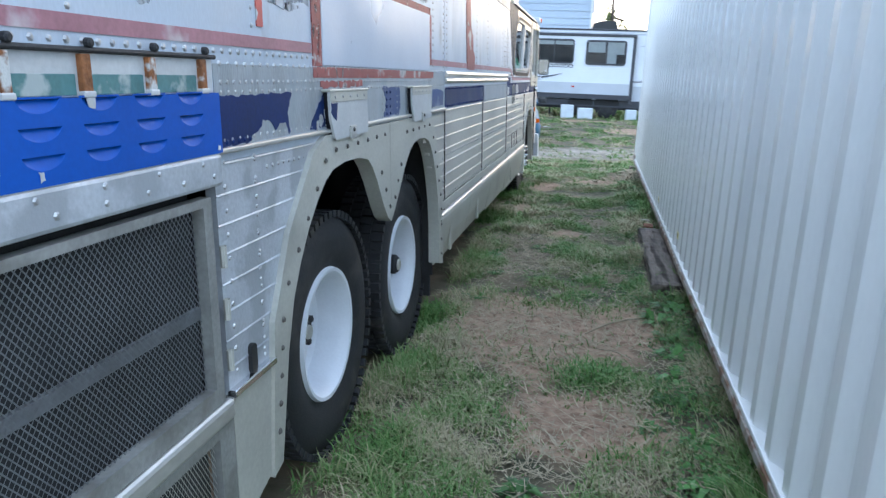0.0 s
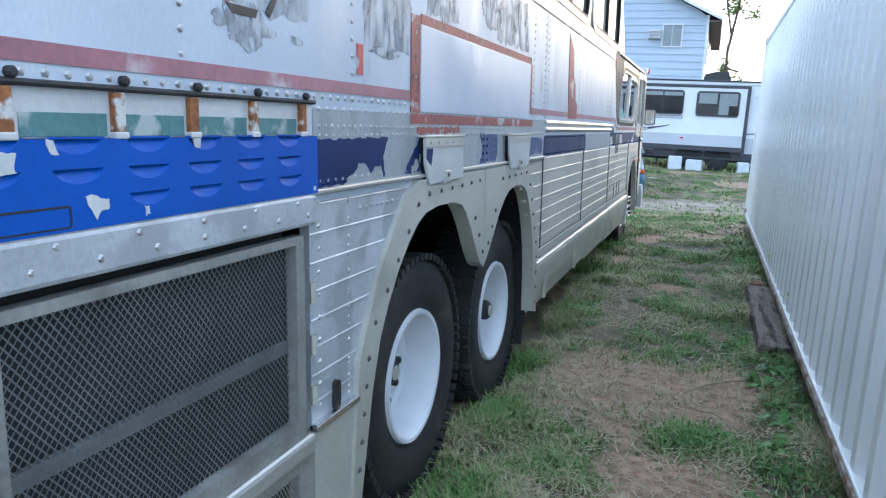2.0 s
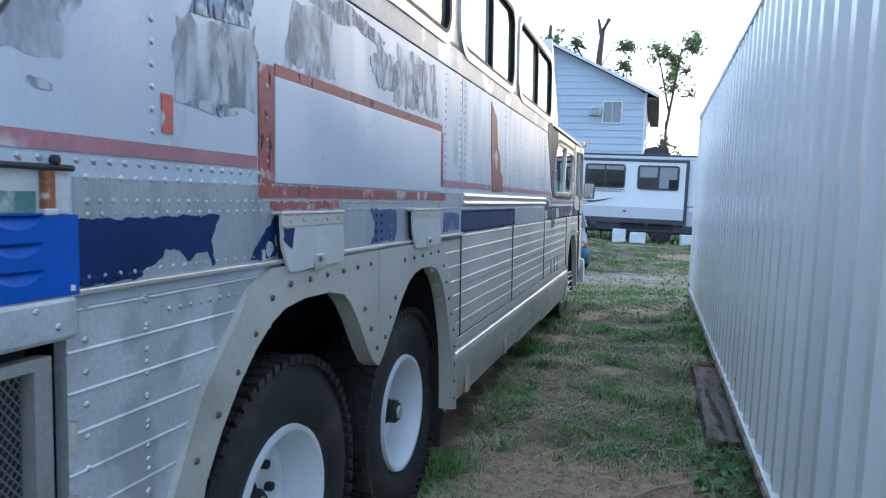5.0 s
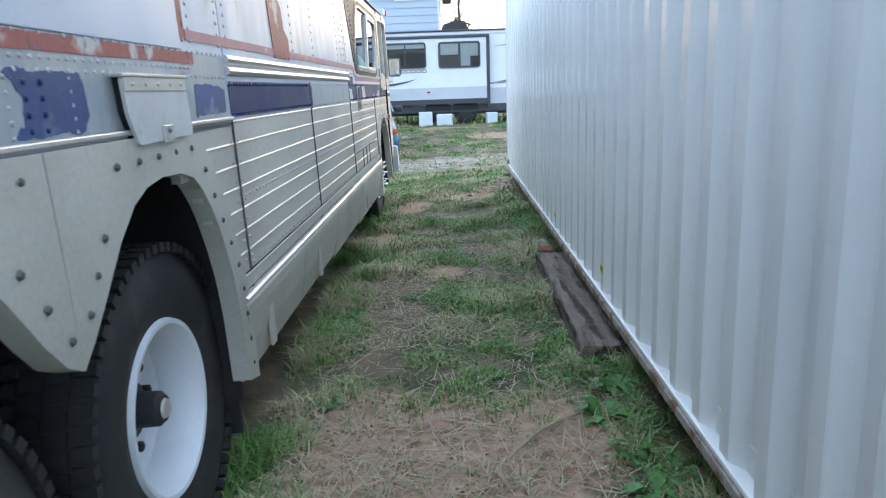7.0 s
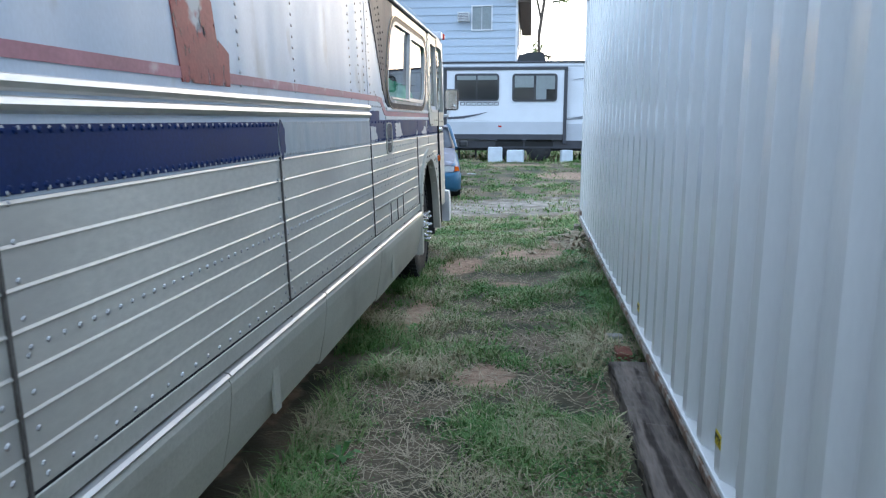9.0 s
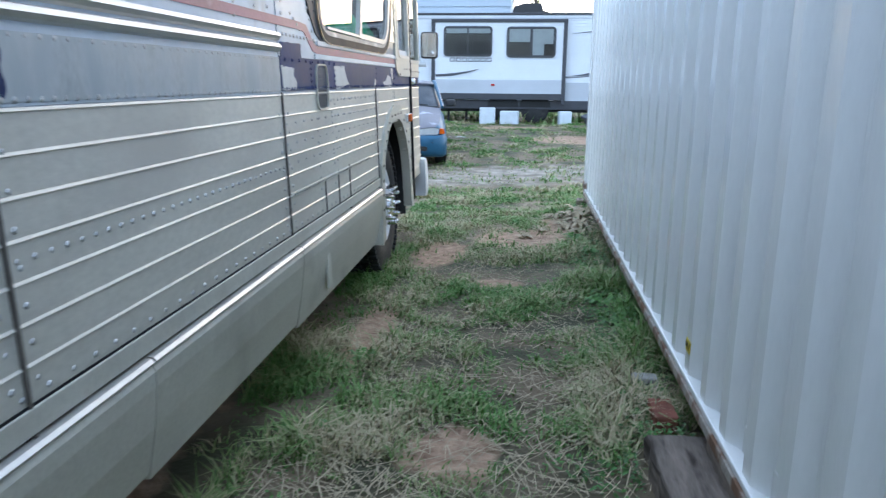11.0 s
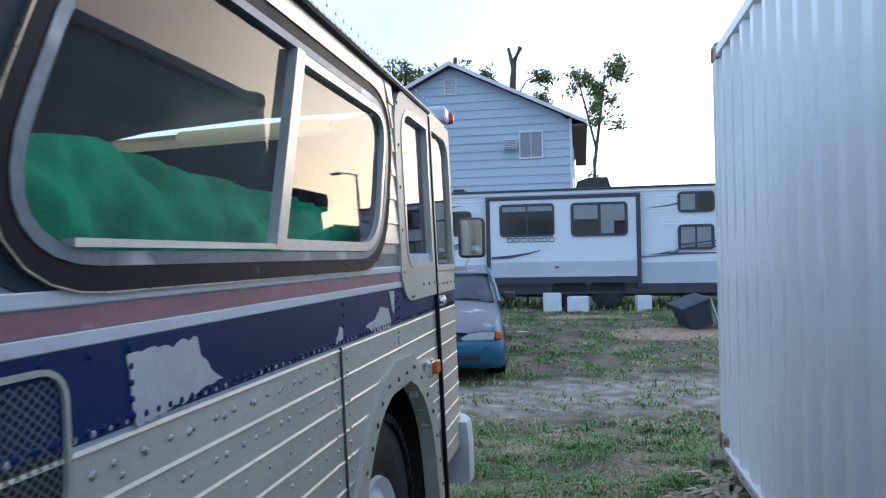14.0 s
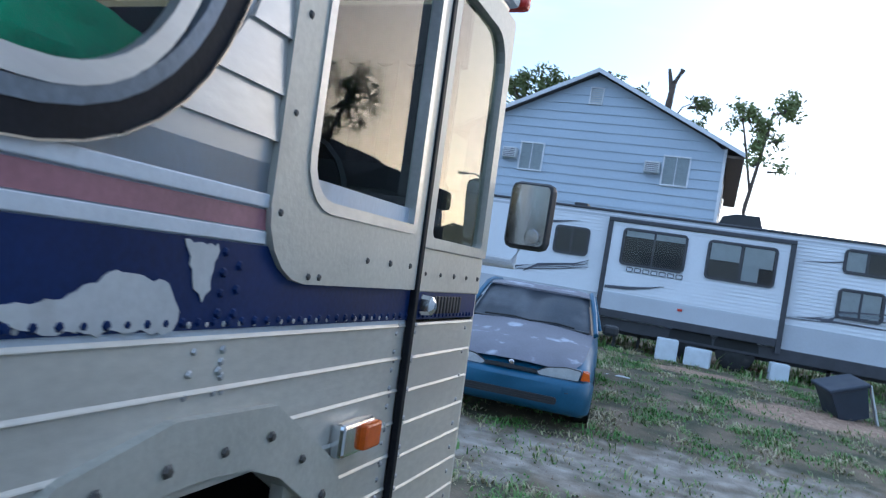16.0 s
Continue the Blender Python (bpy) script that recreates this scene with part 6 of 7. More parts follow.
def swoosh(pts, y, m=None):
    """A tapering curved stripe through points of (x, z, half height)."""
    out = [(x, z - h) for x, z, h in pts] + [(x, z + h) for x, z, h in reversed(pts)]
    part("graphic_stripe", Geo().prism(out, y - 0.004, y, "y"), m or RVGRAPH, rv)


swoosh([(-1.48, 1.62, 0.03), (-1.0, 1.65, 0.035), (-0.6, 1.72, 0.02), (-0.3, 1.80, 0.003)], RY - 0.158)
for k in range(5):
    swoosh([(1.4 + 0.2 * k, 1.52 + 0.03 * k, 0.004), (2.0 + 0.2 * k, 1.60 + 0.02 * k, 0.03), (2.9, 1.66 + 0.05 * k, 0.022), (4.4, 1.66 + 0.09 * k, 0.004)], RY - 0.020 - 0.002 * k, RVGRAPH if k % 2 == 0 else RVGREY)
    swoosh([(-4.5 + 0.3 * k, 1.66, 0.01), (-3.4 + 0.1 * k, 1.72 + 0.03 * k, 0.035), (-2.6 + 0.1 * k, 1.82 + 0.04 * k, 0.02), (-1.9, 1.95 + 0.04 * k, 0.003)], RY - 0.020 - 0.002 * k, RVGRAPH if k % 2 == 0 else RVGREY)
swoosh([(2.15, 2.72, 0.003), (2.6, 2.77, 0.012), (2.84, 2.81, 0.014)], RY - 0.020)
swoosh([(3.66, 2.85, 0.02), (4.2, 2.9, 0.02), (4.55, 2.92, 0.015)], RY - 0.020)
swoosh([(-3.6, 2.70, 0.01), (-2.9, 2.82, 0.03), (-2.2, 2.92, 0.003)], RY - 0.020)
part("marker_lamp", Geo().box(0.02, 0.12, RY - 0.18, RY - 0.15, 1.36, 1.41, 0.01), REDLENS, rv)
ac = part("roof_air_conditioner", Geo().prism([(0.5, 3.25), (0.58, 3.48), (0.85, 3.56), (1.3, 3.56), (1.4, 3.25)], RY + 0.7, RY + 1.5, "y"), BLACKPL, rv, "black rooftop air conditioner")
part("roof_vent", Geo().box(-2.5, -2.2, RY + 0.4, RY + 0.8, 3.25, 3.36, 0.03), BLACKPL, rv)
part("roof_vent", Geo().box(3.0, 3.35, RY + 0.8, RY + 1.2, 3.25, 3.33, 0.03), BLIND, rv)
for x in (0.35, 1.22):
    w = part("wheel", Geo().lathe([(0.0, 0.2), (0.0, 0.33), (0.03, 0.37), (0.17, 0.37), (0.2, 0.33), (0.2, 0.0)], 28, "y", (x, RY + 0.02, GZ + 0.36)), RUBBER, rv, "black trailer tyre", smooth=True)
    part("hub_cap", Geo().lathe([(-0.01, 0.0), (-0.008, 0.06), (0.02, 0.2)], 20, "y", (x, RY + 0.02, GZ + 0.36)), BLACKPL, w)
    # flat dark outline: the shade of the opening put into colour
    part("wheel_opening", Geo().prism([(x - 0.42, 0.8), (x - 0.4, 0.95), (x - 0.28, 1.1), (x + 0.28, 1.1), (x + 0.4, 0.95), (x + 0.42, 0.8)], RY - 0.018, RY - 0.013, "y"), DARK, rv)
for x in (-4.0, -1.2, -0.7, 2.9, 4.2):
    part("stabiliser", Geo().box(x, x + 0.06, RY + 0.3, RY + 0.36, GZ, 0.8).box(x - 0.12, x + 0.18, RY + 0.2, RY + 0.46, GZ - 0.02, GZ + 0.04), STEEL_DARK, rv, "steel stabiliser jack")


def bucket(x, y, w, h, turn):
    g = Geo().box(-w / 2, w / 2, -w * 0.4, w * 0.4, 0, h, 0.03)
    b = part("plastic_crate", g, BUCKET)
    b.matrix_world = pose(x, y, GZ - 0.01, 0, 0, turn)
    tagged(b, "pale blue-white plastic tub standing under the trailer", "tub", "tubs under the trailer")


bucket(-0.05, RY - 0.35, 0.42, 0.44, 4)
bucket(0.55, RY - 0.4, 0.48, 0.36, -5)
bucket(2.02, RY - 0.2, 0.34, 0.36, 8)

# house
HY = 33.7
house = thing("house", "two-storey house with pale blue lapped siding and low gable roof", "house")
HX0, HX1, HXC, HZE, HZP = -8.15, 0.35, -3.9, 6.42, 8.5
g = Geo()
n, z = 0, 0.3
while z < HZP - 0.05:
    h = 0.30
    zz = min(z + h, HZP)

    def half(q):
        return (HX1 - HXC) * min(1.0, max(0.0, (HZP - q) / (HZP - HZE)))
    a0, a1 = half(z), half(zz)
    g.add([(HXC - a0, HY - 0.03, z), (HXC + a0, HY - 0.03, z), (HXC + a1, HY, zz), (HXC - a1, HY, zz)], [(0, 1, 2, 3)])
    g.add([(HXC - a0, HY, z), (HXC + a0, HY, z), (HXC + a0, HY - 0.03, z), (HXC - a0, HY - 0.03, z)], [(0, 1, 2, 3)])
    z = zz
part("gable_wall", g, HOUSE, house, "pale blue lapped siding")
part("side_wall", Geo().box(HX0, HX1, HY + 0.01, HY + 11, 0.2, HZE), HOUSE_SIDE, house)
sl = (HZP - HZE) / (HX1 - HXC)
for sgn in (-1, 1):
    xo = HXC + sgn * (HX1 - HXC + 0.55)
    zo = HZP - sl * (HX1 - HXC + 0.55)
    part("roof_slope", Geo().prism([(HXC, HZP + 0.04), (xo, zo + 0.04), (xo, zo + 0.14), (HXC, HZP + 0.15)], HY - 0.35, HY + 11.4, "y"), SHINGLE, house, "dark shingled roof slope")
    part("barge_board", Geo().prism([(HXC, HZP + 0.0), (xo, zo - 0.0), (xo, zo + 0.13), (HXC, HZP + 0.135)], HY - 0.40, HY - 0.345, "y"), TRIM, house, "white barge board")
    part("soffit", Geo().box(min(xo, xo - sgn * 0.5), max(xo, xo - sgn * 0.5), HY - 0.3, HY + 11.3, zo - 0.04, zo + 0.03), BROWN, house, "brown boarded soffit")
part("corner_board", Geo().box(HX1 - 0.06, HX1 + 0.03, HY - 0.045, HY + 0.05, 0.3, HZE), TRIM, house)
gv = part("gable_vent", Geo().ring([(-4.14, 7.5), (-3.68, 7.5), (-3.68, 8.08), (-4.14, 8.08)], [(-4.1, 7.54), (-3.72, 7.54), (-3.72, 8.04), (-4.1, 8.04)], HY - 0.06, HY, "y"), TRIM, house, "slatted gable vent")
for i in range(7):
    part("slat", Geo().box(-4.1, -3.72, HY - 0.045, HY - 0.02, 7.55 + 0.07 * i, 7.585 + 0.07 * i), BLIND, gv)
for x0 in (-1.43, -6.16):
    w = part("window", Geo().ring([(x0 - 0.05, 5.08), (x0 + 0.80, 5.08), (x0 + 0.80, 6.06), (x0 - 0.05, 6.06)], [(x0, 5.13), (x0 + 0.75, 5.13), (x0 + 0.75, 6.01), (x0, 6.01)], HY - 0.07, HY, "y"), TRIM, house, "white framed sliding window")
    part("pane", Geo().sheet([(x0, 5.13), (x0 + 0.75, 5.13), (x0 + 0.75, 6.01), (x0, 6.01)], HY - 0.045, HY - 0.04, "y"), GLASS_DARK, w)
    part("blind", Geo().box(x0, x0 + 0.75, HY - 0.0355, HY - 0.032, 5.13, 6.01), BLIND, w)
    part("mullion", Geo().box(x0 + 0.36, x0 + 0.39, HY - 0.06, HY - 0.05, 5.13, 6.01), TRIM, w)
    a = part("window_air_conditioner", Geo().box(x0 - 0.58, x0 - 0.1, HY - 0.32, HY - 0.02, 5.42, 5.78, 0.02), BLIND, house, "boxy air conditioner through the wall")
    for i in range(5):
        part("grille_slat", Geo().box(x0 - 0.54, x0 - 0.14, HY - 0.328, HY - 0.319, 5.46 + 0.06 * i, 5.485 + 0.06 * i), CARHOOD, a)
part("side_window", Geo().box(HX1 + 0.01, HX1 + 0.05, HY + 1.6, HY + 2.4, 4.6, 5.6), TRIM, house)

# car
car = thing("hatchback_car", "dusty blue compact car with faded grey bonnet parked nose-on", "car", pose(-1.16, 17.35, 0.05, 0, 0, 8))


def loft(secs, half_profile):
    """Cross-sections along y: (y, half width, z floor, z top) shaped by a profile of (width factor, height factor)."""
    g = Geo()
    pr = half_profile + [(-a, b) for a, b in reversed(half_profile)]
    m = len(pr)
    vs = [(w * a, y, z0 + (z1 - z0) * b) for y, w, z0, z1 in secs for a, b in pr]
    fs = [(k * m + i, k * m + (i + 1) % m, (k + 1) * m + (i + 1) % m, (k + 1) * m + i) for k in range(len(secs) - 1) for i in range(m)]
    return g.add(vs, fs + [tuple(range(m)), tuple(range((len(secs) - 1) * m, len(secs) * m))])


BODYP = [(0.0, 0.0), (0.88, 0.0), (0.96, 0.10), (1.0, 0.35), (1.0, 0.62), (0.97, 0.80), (0.90, 0.92), (0.74, 0.985), (0.4, 1.0), (0.0, 1.0)]
body = part("body", loft([(0.02, 0.74, 0.30, 0.60), (0.08, 0.80, 0.24, 0.66), (0.22, 0.835, 0.20, 0.725), (0.5, 0.85, 0.20, 0.79), (0.9, 0.855, 0.20, 0.875), (1.3, 0.855, 0.20, 0.955), (1.6, 0.855, 0.20, 0.97), (2.6, 0.85, 0.2, 0.97), (3.8, 0.84, 0.2, 0.97), (4.15, 0.78, 0.25, 0.93)], BODYP), CARBLUE, car, "blue body", smooth=True)
hood = Geo()
hn = 12
hv = []
for y, w, z in ((0.02, 0.52, 0.640), (0.08, 0.64, 0.672), (0.22, 0.71, 0.735), (0.5, 0.745, 0.805), (0.9, 0.765, 0.892), (1.3, 0.775, 0.972)):
    for k in range(hn + 1):
        u = 2 * k / hn - 1
        hv.append((u * w, y - 0.03 * (1 - u * u), z + 0.022 * (1 - u * u) - 0.02 * abs(u) ** 6))
hood.add(hv, [(r * (hn + 1) + k, r * (hn + 1) + k + 1, (r + 1) * (hn + 1) + k + 1, (r + 1) * (hn + 1) + k) for r in range(5) for k in range(hn)])
part("bonnet", hood, CARHOOD, car, "bonnet with faded grey clearcoat", smooth=True)
CABP = [(0.0, 0.0), (1.0, 0.0), (0.985, 0.3), (0.94, 0.7), (0.88, 0.92), (0.72, 0.99), (0.35, 1.0), (0.0, 1.0)]
part("cabin", loft([(1.28, 0.80, 0.93, 0.965), (1.6, 0.78, 0.93, 1.17), (1.95, 0.74, 0.93, 1.37), (2.2, 0.725, 0.93, 1.41), (2.8, 0.715, 0.93, 1.42), (3.3, 0.71, 0.93, 1.36), (3.95, 0.72, 0.93, 1.0)], CABP), CARGLASS, car, "dusty dark glazed cabin", smooth=True)
part("roof", loft([(1.93, 0.665, 1.36, 1.385), (2.15, 0.655, 1.385, 1.425), (2.8, 0.645, 1.39, 1.437), (3.3, 0.63, 1.34, 1.385)], [(0.0, 0.0), (1.0, 0.0), (0.97, 0.5), (0.7, 0.95), (0.0, 1.0)]), CARHOOD, car, "faded roof", smooth=True)
part("cowl", Geo().box(-0.72, 0.72, 1.24, 1.36, 0.955, 0.985, 0.012), BLACKPL, car, "black cowl below the windscreen")
for s in (-1, 1):
    part("windscreen_pillar", Geo().tube([(s * 0.80, 1.22, 0.965), (s * 0.745, 1.62, 1.185), (s * 0.685, 1.97, 1.375), (s * 0.665, 2.3, 1.415), (s * 0.655, 2.9, 1.41)], [0.03, 0.032, 0.034, 0.034, 0.034], 8), CARBLUE, car, "blue pillar and roof rail", smooth=True)
    part("door_glass_pillar", Geo().tube([(s * 0.835, 2.45, 0.95), (s * 0.69, 2.5, 1.39)], 0.03, 8), CARBLUE, car)
    lampo = bent([(s * 0.27, 0.585), (s * 0.30, 0.555), (s * 0.70, 0.56), (s * 0.72, 0.66), (s * 0.58, 0.672), (s * 0.38, 0.642)], 0.02, 3)
    part("headlight", Geo().prism(lampo, -0.015, 0.16, "y"), HEADL, car, "clear almond headlight")
    part("headlight_rim", Geo().ring(grown(lampo, 0.008 * s), lampo, -0.017, 0.02, "y"), BLACKPL, car)
    part("corner_lamp", Geo().prism([(s * 0.722, 0.565), (s * 0.735, 0.66), (s * 0.80, 0.645), (s * 0.815, 0.575)], 0.02, 0.2, "y"), AMBER, car, "amber corner lamp")
    mi = part("door_mirror", Geo().box(min(s * 0.87, s * 1.06), max(s * 0.87, s * 1.06), 1.62, 1.74, 0.965, 1.095, 0.035), BLACKPL, car, "dark door mirror")
    for y in (0.78, 3.35):
        x = s * 0.765
        w = part("wheel", Geo().lathe([(-0.09, 0.17), (-0.1, 0.25), (-0.08, 0.29), (0.08, 0.29), (0.1, 0.25), (0.09, 0.17)], 24, c=(x, y, 0.29)), RUBBER, car, "black tyre", smooth=True)
        part("rim", Geo().lathe([(s * 0.085, 0.18), (s * 0.06, 0.12), (s * 0.08, 0.0)], 20, c=(x, y, 0.29)), ALU_DULL, w)
        # dark disc on closed bodywork stands for the shaded opening
        part("wheel_opening", Geo().lathe([(0.0, 0.0), (0.0, 0.34)], 24, c=(s * 0.857, y, 0.31)), DARK, car, "dark disc painted as the shade in the wheel opening")
part("bumper", loft([(-0.13, 0.56, 0.30, 0.50), (-0.10, 0.70, 0.25, 0.535), (-0.02, 0.80, 0.20, 0.552), (0.10, 0.85, 0.18, 0.555), (0.3, 0.862, 0.18, 0.55)], [(0.0, 0.0), (0.92, 0.0), (0.99, 0.12), (1.0, 0.5), (1.0, 0.85), (0.96, 1.0), (0.0, 1.0)]), CARBLUE, car, "blue plastic bumper", smooth=True)
part("air_intake", Geo().prism(rrect(-0.52, 0.52, 0.30, 0.375, 0.03, 3), -0.137, -0.09, "y"), BLACKPL, car, "dark lower intake")
for k in range(3):
    part("intake_bar", Geo().box(-0.50, 0.50, -0.142, -0.13, 0.313 + 0.022 * k, 0.320 + 0.022 * k, 0.002), STEEL_DARK, car)
part("bumper_crease", Geo().box(-0.62, 0.62, -0.125, -0.09, 0.430, 0.438, 0.002), BLACKPL, car)
part("grille_slot", Geo().prism(rrect(-0.27, 0.27, 0.565, 0.60, 0.014, 3), -0.03, 0.06, "y"), BLACKPL, car, "dark grille slot")
part("badge", Geo().lathe([(0.0, 0.028), (-0.006, 0.02), (-0.007, 0.0)], 14, "y", (0.0, -0.006, 0.628)), CHROME, car, "small oval badge")
for x in (-0.30, 0.22):
    part("wiper", Geo().tube([(x - 0.26, 1.30, 1.005), (x + 0.1, 1.34, 1.02), (x + 0.32, 1.30, 1.0)], 0.011, 6), BLACKPL, car)

# tote, tarp, litter, far shed
tote = thing("storage_tote", "dark plastic storage tote tipped over on the grass", "tote", pose(2.65, 22.2, 0.55, 6, -20, 14))
part("tub", Geo().prism([(-0.2, -0.24), (0.2, -0.24), (0.25, 0.2), (-0.25, 0.2)], -0.3, 0.3, "y"), BIN, tote)
part("lid", Geo().box(-0.29, 0.29, -0.34, 0.34, 0.2, 0.26, 0.02), BIN, tote, "dark ribbed lid")
leg = part("lid_edge", Geo().box(0.29, 0.32, -0.3, -0.22, -0.4, 0.22, 0.01), BLIND, tote, "pale edge strip")
g = Geo()
vs = []
for j in range(9):
    for i in range(13):
        u, v = i / 12, j / 8
        vs.append((3.5 + 0.9 * u + 0.1 * noise.noise((u * 4, v * 4, 1)), 22.7 + 0.4 * v + 0.2 * noise.noise((u * 5, v * 3, 4)), 0.3 + 0.85 * math.sin(math.pi * u) ** 0.7 * (1 - 0.5 * v) + 0.08 * noise.noise((u * 7, v * 7, 6))))
g.add(vs, [(j * 13 + i, j * 13 + i + 1, j * 13 + 14 + i, j * 13 + 13 + i) for j in range(8) for i in range(12)])
tagged(part("blue_tarp", g, TARP, smooth=True), "crumpled bright blue tarpaulin draped over a low heap", "tarpaulin")
tagged(part("litter", Geo().prism(blob(-0.55, 21.7, 0.2, 0.1, 5), 0.22, 0.26, "z"), BLIND), "white scrap of litter on the grass", "litter")
for i, (x, y, dx, dy, L) in enumerate(((1.25, 4.6, -0.5, 0.18, 0.5), (1.1, 4.15, 0.4, 0.2, 0.3), (0.8, 4.5, 0.3, -0.2, 0.25), (1.35, 5.1, 0.2, 0.5, 0.3), (0.9, 3.95, -0.3, 0.2, 0.2))):
    z = float(ground_z(x, y)) + 0.012
    st = Geo().tube([(x, y, z), (x + dx * L * 0.5 + 0.02, y + dy * L * 0.6, z + 0.012), (x + dx * L, y + dy * L, z + 0.004)], [0.005, 0.004, 0.002], 5)
    tagged(part("twig", st, STRAW), "thin dry stalk lying on the bare earth", "twig", "dry stalks")


stick = [(0.98 + 0.55 * u, 4.95 + 0.62 * u + 0.05 * math.sin(5 * u), 0.0) for u in (0, 0.15, 0.3, 0.5, 0.7, 0.85, 1.0)]
tagged(part("twig", Geo().tube([(x, y, float(ground_z(x, y)) + 0.016 + 0.01 * math.sin(7 * x)) for x, y, _ in stick], [0.004, 0.006, 0.007, 0.007, 0.006, 0.005, 0.003], 6), STRAW, smooth=True), "long pale dry stick lying across the bare earth", "twig", "dry stalks")


def weed(x, y, size, seed, m=None, label="small broad-leaved green weed in the turf"):
    rng = random.Random(seed)
    g = Geo()
    z = float(ground_z(x, y))
    for i in range(24):
        a = rng.uniform(0, 6.28)
        L, lift = size * rng.uniform(0.6, 1.2), rng.uniform(0.25, 0.9)
        d = Vector((math.cos(a), math.sin(a), 0))
        s = Vector((-d.y, d.x, 0)) * size * 0.16
        o = Vector((x, y, z)) + d * 0.01
        m1 = o + d * L * 0.5 + Vector((0, 0, L * lift * 0.6))
        tp = o + d * L + Vector((0, 0, L * lift * 0.45))
        g.add([tuple(o - s * 0.2), tuple(o + s * 0.2), tuple(m1 + s), tuple(tp), tuple(m1 - s)], [(0, 1, 2, 4), (4, 2, 3)])
    tagged(part("weed", g, m or WEEDLEAF, tidy=False), label, "plant", "weeds along the lane", "stuff")


for i, (x, y, s) in enumerate(((1.48, 4.3, 0.12), (1.5, 4.7, 0.11), (1.44, 5.3, 0.13), (1.55, 5.6, 0.12), (0.75, 3.05, 0.1), (1.3, 3.7, 0.07), (1.52, 3.6, 0.1), (1.52, 8.65, 0.13), (1.55, 9.2, 0.11), (0.15, 5.6, 0.09), (0.1, 7.0, 0.1), (0.05, 8.2, 0.12), (1.5, 10.1, 0.12), (1.52, 11.5, 0.14), (1.6, 13.9, 0.16), (0.9, 12.9, 0.08), (1.5, 5.0, 0.1), (1.42, 4.0, 0.09), (1.5, 3.2, 0.12), (1.47, 2.8, 0.1), (1.38, 5.75, 0.08), (1.52, 9.7, 0.1), (1.5, 10.7, 0.11), (1.45, 12.2, 0.1), (1.35, 6.3, 0.07), (1.38, 7.1, 0.08), (0.62, 2.7, 0.08), (0.2, 6.3, 0.08), (0.12, 9.1, 0.09), (0.5, 7.4, 0.06))):
    weed(x, y, s, i)


for i, (x, y, s) in enumerate(((1.52, 12.3, 0.16), (1.42, 12.6, 0.13), (1.56, 12.9, 0.18), (1.36, 12.9, 0.12), (1.50, 13.3, 0.17), (1.6, 13.6, 0.2), (1.3, 13.2, 0.12), (1.15, 12.5, 0.1), (1.55, 12.6, 0.15), (1.58, 13.2, 0.2), (1.4, 11.9, 0.1), (1.0, 12.2, 0.09))):
    weed(x, y, s, 80 + i, STRAW, "dry brown weed tuft at the container's foot")


def tree(x, y, base, height, limbs, crowns, seed, leaf=0.15, thick=0.4):
    """A pollarded tree: trunk and limbs, with thin clumps of leaves about the given centres."""
    rng = random.Random(seed)
    t = thing("tree", "pruned tree with bare cut limbs and thin leafy shoots", "tree", pose(x, y, 0), "trees behind the house")
    g = Geo().tube([(0, 0, base), (0.1, 0, height * 0.4), (0.0, 0.1, height * 0.75)], [thick, thick * 0.8, thick * 0.5], 10)
    for pts, r in limbs:
        g.tube(pts, [r, r * 0.8] + [r * 0.6] * (len(pts) - 2), 8)
    lv = Geo()
    for cx, cz, rx, rz, n in crowns:
        for s in range(max(4, n // 60)):
            a, q = rng.uniform(0, 6.28), rng.uniform(0.4, 1.0)
            g.tube([(cx * 0.6, 0, cz - rz * 0.9), (cx + rx * 0.4 * math.cos(a), 0.3, cz - rz * 0.2), (cx + rx * q * math.cos(a), rng.uniform(-0.5, 0.5), cz + rz * q * math.sin(a))], [0.06, 0.04, 0.015], 5)
        n = int(n * 1.7)
        hubs = [(cx + rx * rng.gauss(0, 0.5), rng.gauss(0, 0.6), cz + rz * rng.gauss(0, 0.5)) for _ in range(max(5, n // 26))]
        for i in range(n):
            h = rng.choice(hubs)
            p = Vector((h[0] + rng.gauss(0, 0.17), h[1] + rng.gauss(0, 0.22), h[2] + rng.gauss(0, 0.15)))
            u = Vector((rng.gauss(0, 1), rng.gauss(0, 1), rng.gauss(0, 1))).normalized()
            w = u.cross(Vector((rng.gauss(0, 1), rng.gauss(0, 1), rng.gauss(0, 1)))).normalized()
            L = leaf * rng.uniform(0.6, 1.2)
            lv.add([tuple(p - u * L), tuple(p + w * L * 0.42), tuple(p + u * L), tuple(p - w * L * 0.42)], [(0, 1, 2, 3)])
    part("trunk", g, BARK, t, "grey-brown trunk and limbs", smooth=True)
    part("crown", lv, LEAF, t, "thin clumps of green leaves", tidy=False, kind="stuff")


tree(1.3, 45, 0, 8.6, [([(0, 0, 6), (0.35, 0, 8.6), (0.6, 0, 10.6)], 0.09), ([(0.1, 0, 7), (-0.4, 0, 9.2), (-0.7, 0, 10.4)], 0.06)], [(1.2, 10.9, 0.55, 0.45, 260), (-0.5, 10.4, 0.6, 0.4, 200), (0.3, 9.6, 0.5, 0.5, 190), (0.2, 8.5, 0.3, 0.5, 110), (1.0, 9.4, 0.2, 0.2, 40), (1.2, 8.0, 0.18, 0.15, 34)], 1, 0.15, 0.13)
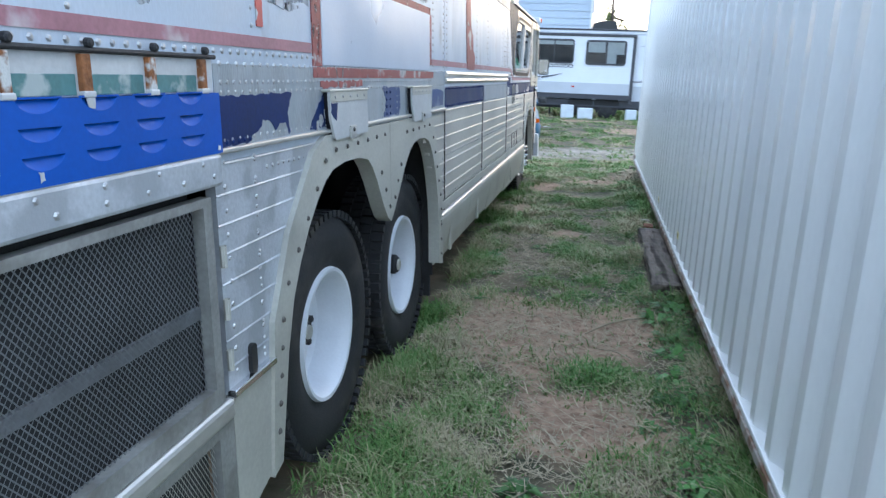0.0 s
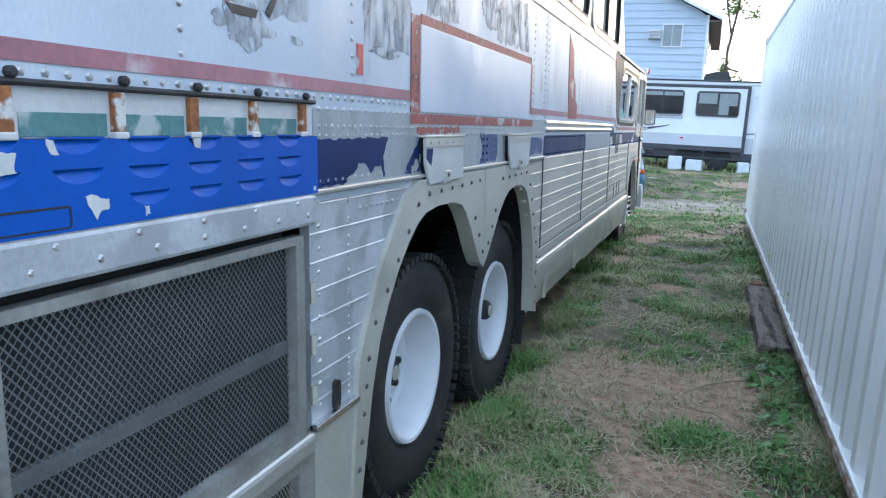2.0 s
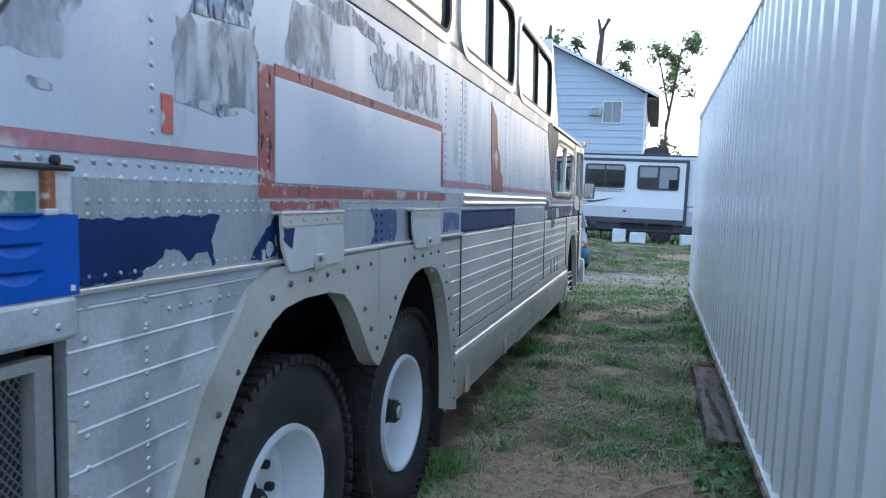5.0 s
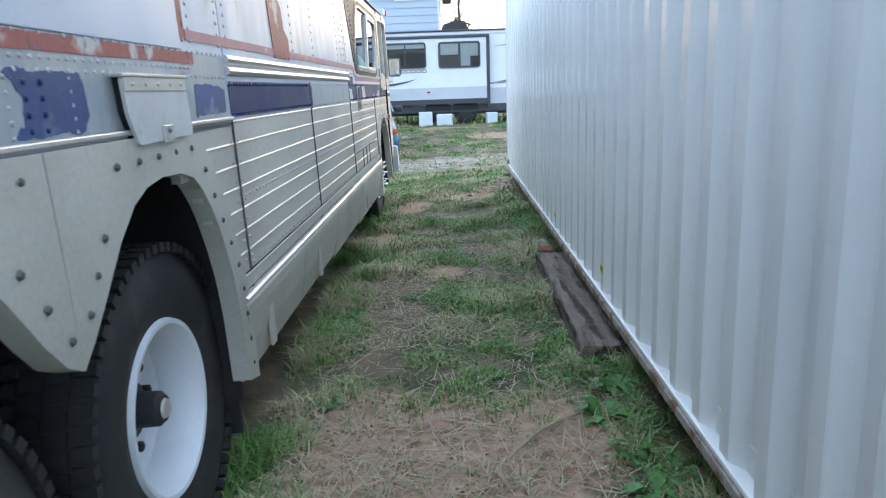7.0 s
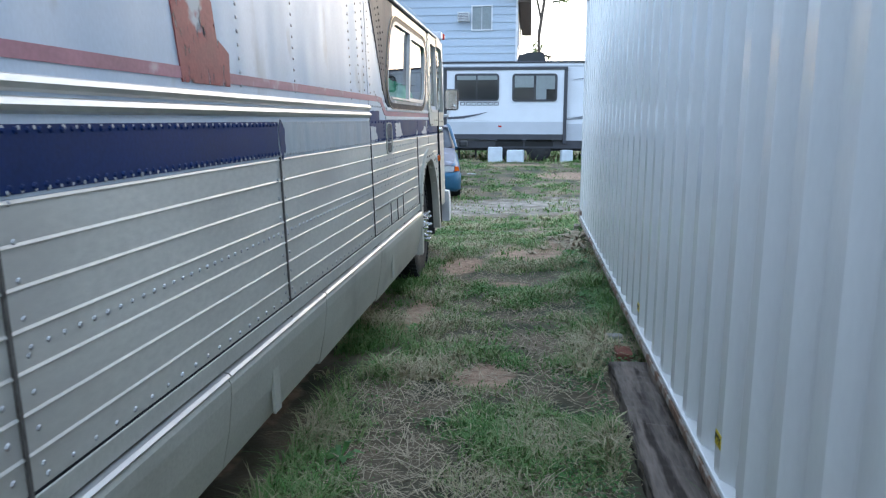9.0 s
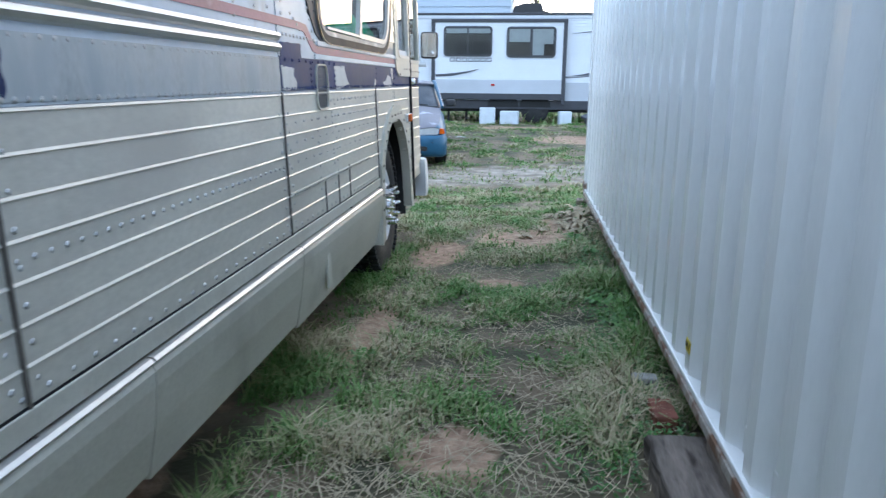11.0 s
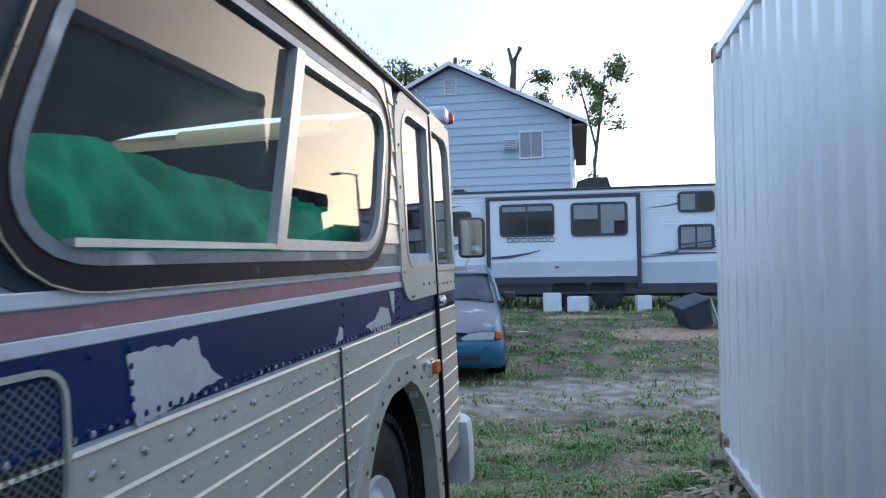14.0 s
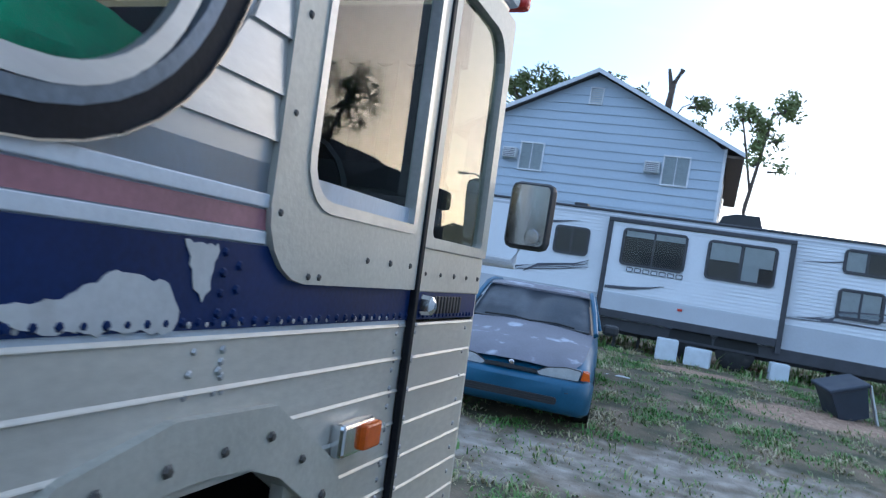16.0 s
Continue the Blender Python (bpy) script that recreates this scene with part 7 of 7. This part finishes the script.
tree(-2.9, 46, 0, 10.5, [([(0, 0, 8), (0.1, 0, 10.6), (0.2, 0, 11.9), (0.55, 0, 12.6)], 0.22), ([(0.15, 0, 11.5), (0.0, 0, 12.2), (-0.1, 0, 12.6)], 0.12), ([(0, 0, 9), (-0.8, 0, 10.2), (-1.3, 0, 10.9)], 0.08), ([(0.1, 0, 9.6), (0.8, 0, 10.8), (1.7, 0, 11.2)], 0.04)], [(-1.2, 11.2, 0.5, 0.4, 130), (1.7, 11.0, 0.5, 0.3, 120), (1.7, 9.8, 0.35, 0.3, 90), (0.9, 9.2, 0.4, 0.2, 60)], 2)
tree(-5.9, 46, 0, 11, [([(0, 0, 8), (0, 0, 11), (0.05, 0, 12.3)], 0.16)], [(0.4, 11.4, 0.5, 0.4, 130), (-0.6, 11.2, 0.5, 0.3, 90)], 3)
tree(-8.8, 45, 0, 10, [([(0, 0, 7), (0.4, 0, 10), (0.6, 0, 11)], 0.18), ([(0, 0, 7), (-1.2, 0, 10.2), (-1.6, 0, 11)], 0.14)], [(0.4, 11.2, 1.0, 0.6, 420), (-1.4, 10.9, 1.0, 0.7, 420), (-0.6, 9.8, 1.3, 0.8, 420)], 4)
tree(3.2, 47, 0, 4.6, [([(0, 0, 2), (0, 0, 4.5)], 0.1)], [(-1.9, 5.4, 0.3, 0.3, 80), (-1.7, 4.3, 0.5, 0.4, 120)], 5)
tree(12.9, 31.5, 0, 4.6, [([(0, 0, 3.4), (-0.7, 0, 5.6), (-1.6, 0, 7.6)], 0.12), ([(0, 0, 3.4), (0.9, 0, 5.6), (1.6, 0, 7.0)], 0.10), ([(0, 0, 3.4), (0.0, 0, 6.4), (0.1, 0, 8.4)], 0.08)], [(-1.5, 7.6, 1.1, 0.7, 300), (0.1, 8.3, 1.3, 0.7, 320), (1.6, 7.2, 1.1, 0.8, 300), (-0.8, 6.3, 1.0, 0.5, 220), (0.9, 6.0, 1.0, 0.5, 220)], 6, 0.12, 0.2)
nb = thing("neighbour_house", "dark gabled house beyond the container, mirrored in the coach windows", "house")
part("wall", Geo().box(13.2, 22.0, 38.5, 46.0, 0.2, 5.4), HOUSE_SIDE, nb)
part("roof", Geo().prism([(12.9, 6.15), (14.6, 5.7), (17.6, 7.9), (22.4, 5.3), (22.4, 5.2), (12.9, 5.2)], 38.2, 46.3, "y"), SHINGLE, nb, "dark shingled roof")
lampost = thing("street_lamp", "tall thin grey street lamp beyond the yard", "street lamp", pose(10.4, 44.0, 0.2))
part("pole", Geo().tube([(0, 0, 0), (0, 0, 6.6)], [0.09, 0.06], 10), ALU_DULL, lampost)
part("arm", Geo().tube([(0, 0, 6.5), (0.5, 0, 6.7), (1.1, 0, 6.72)], 0.035, 8), ALU_DULL, lampost)
part("lamp_head", Geo().box(0.9, 1.4, -0.12, 0.12, 6.66, 6.78, 0.03), ALU_DULL, lampost)
shed = thing("far_building", "plain grey far building beyond the trailer", "building")
part("wall", Geo().box(6.4, 14, 40, 46, 0.2, 2.6), CONCRETE, shed)
part("roof", Geo().prism([(6.1, 2.6), (14.3, 2.6), (10.2, 4.0)], 39.7, 46.3, "y"), SHINGLE, shed)
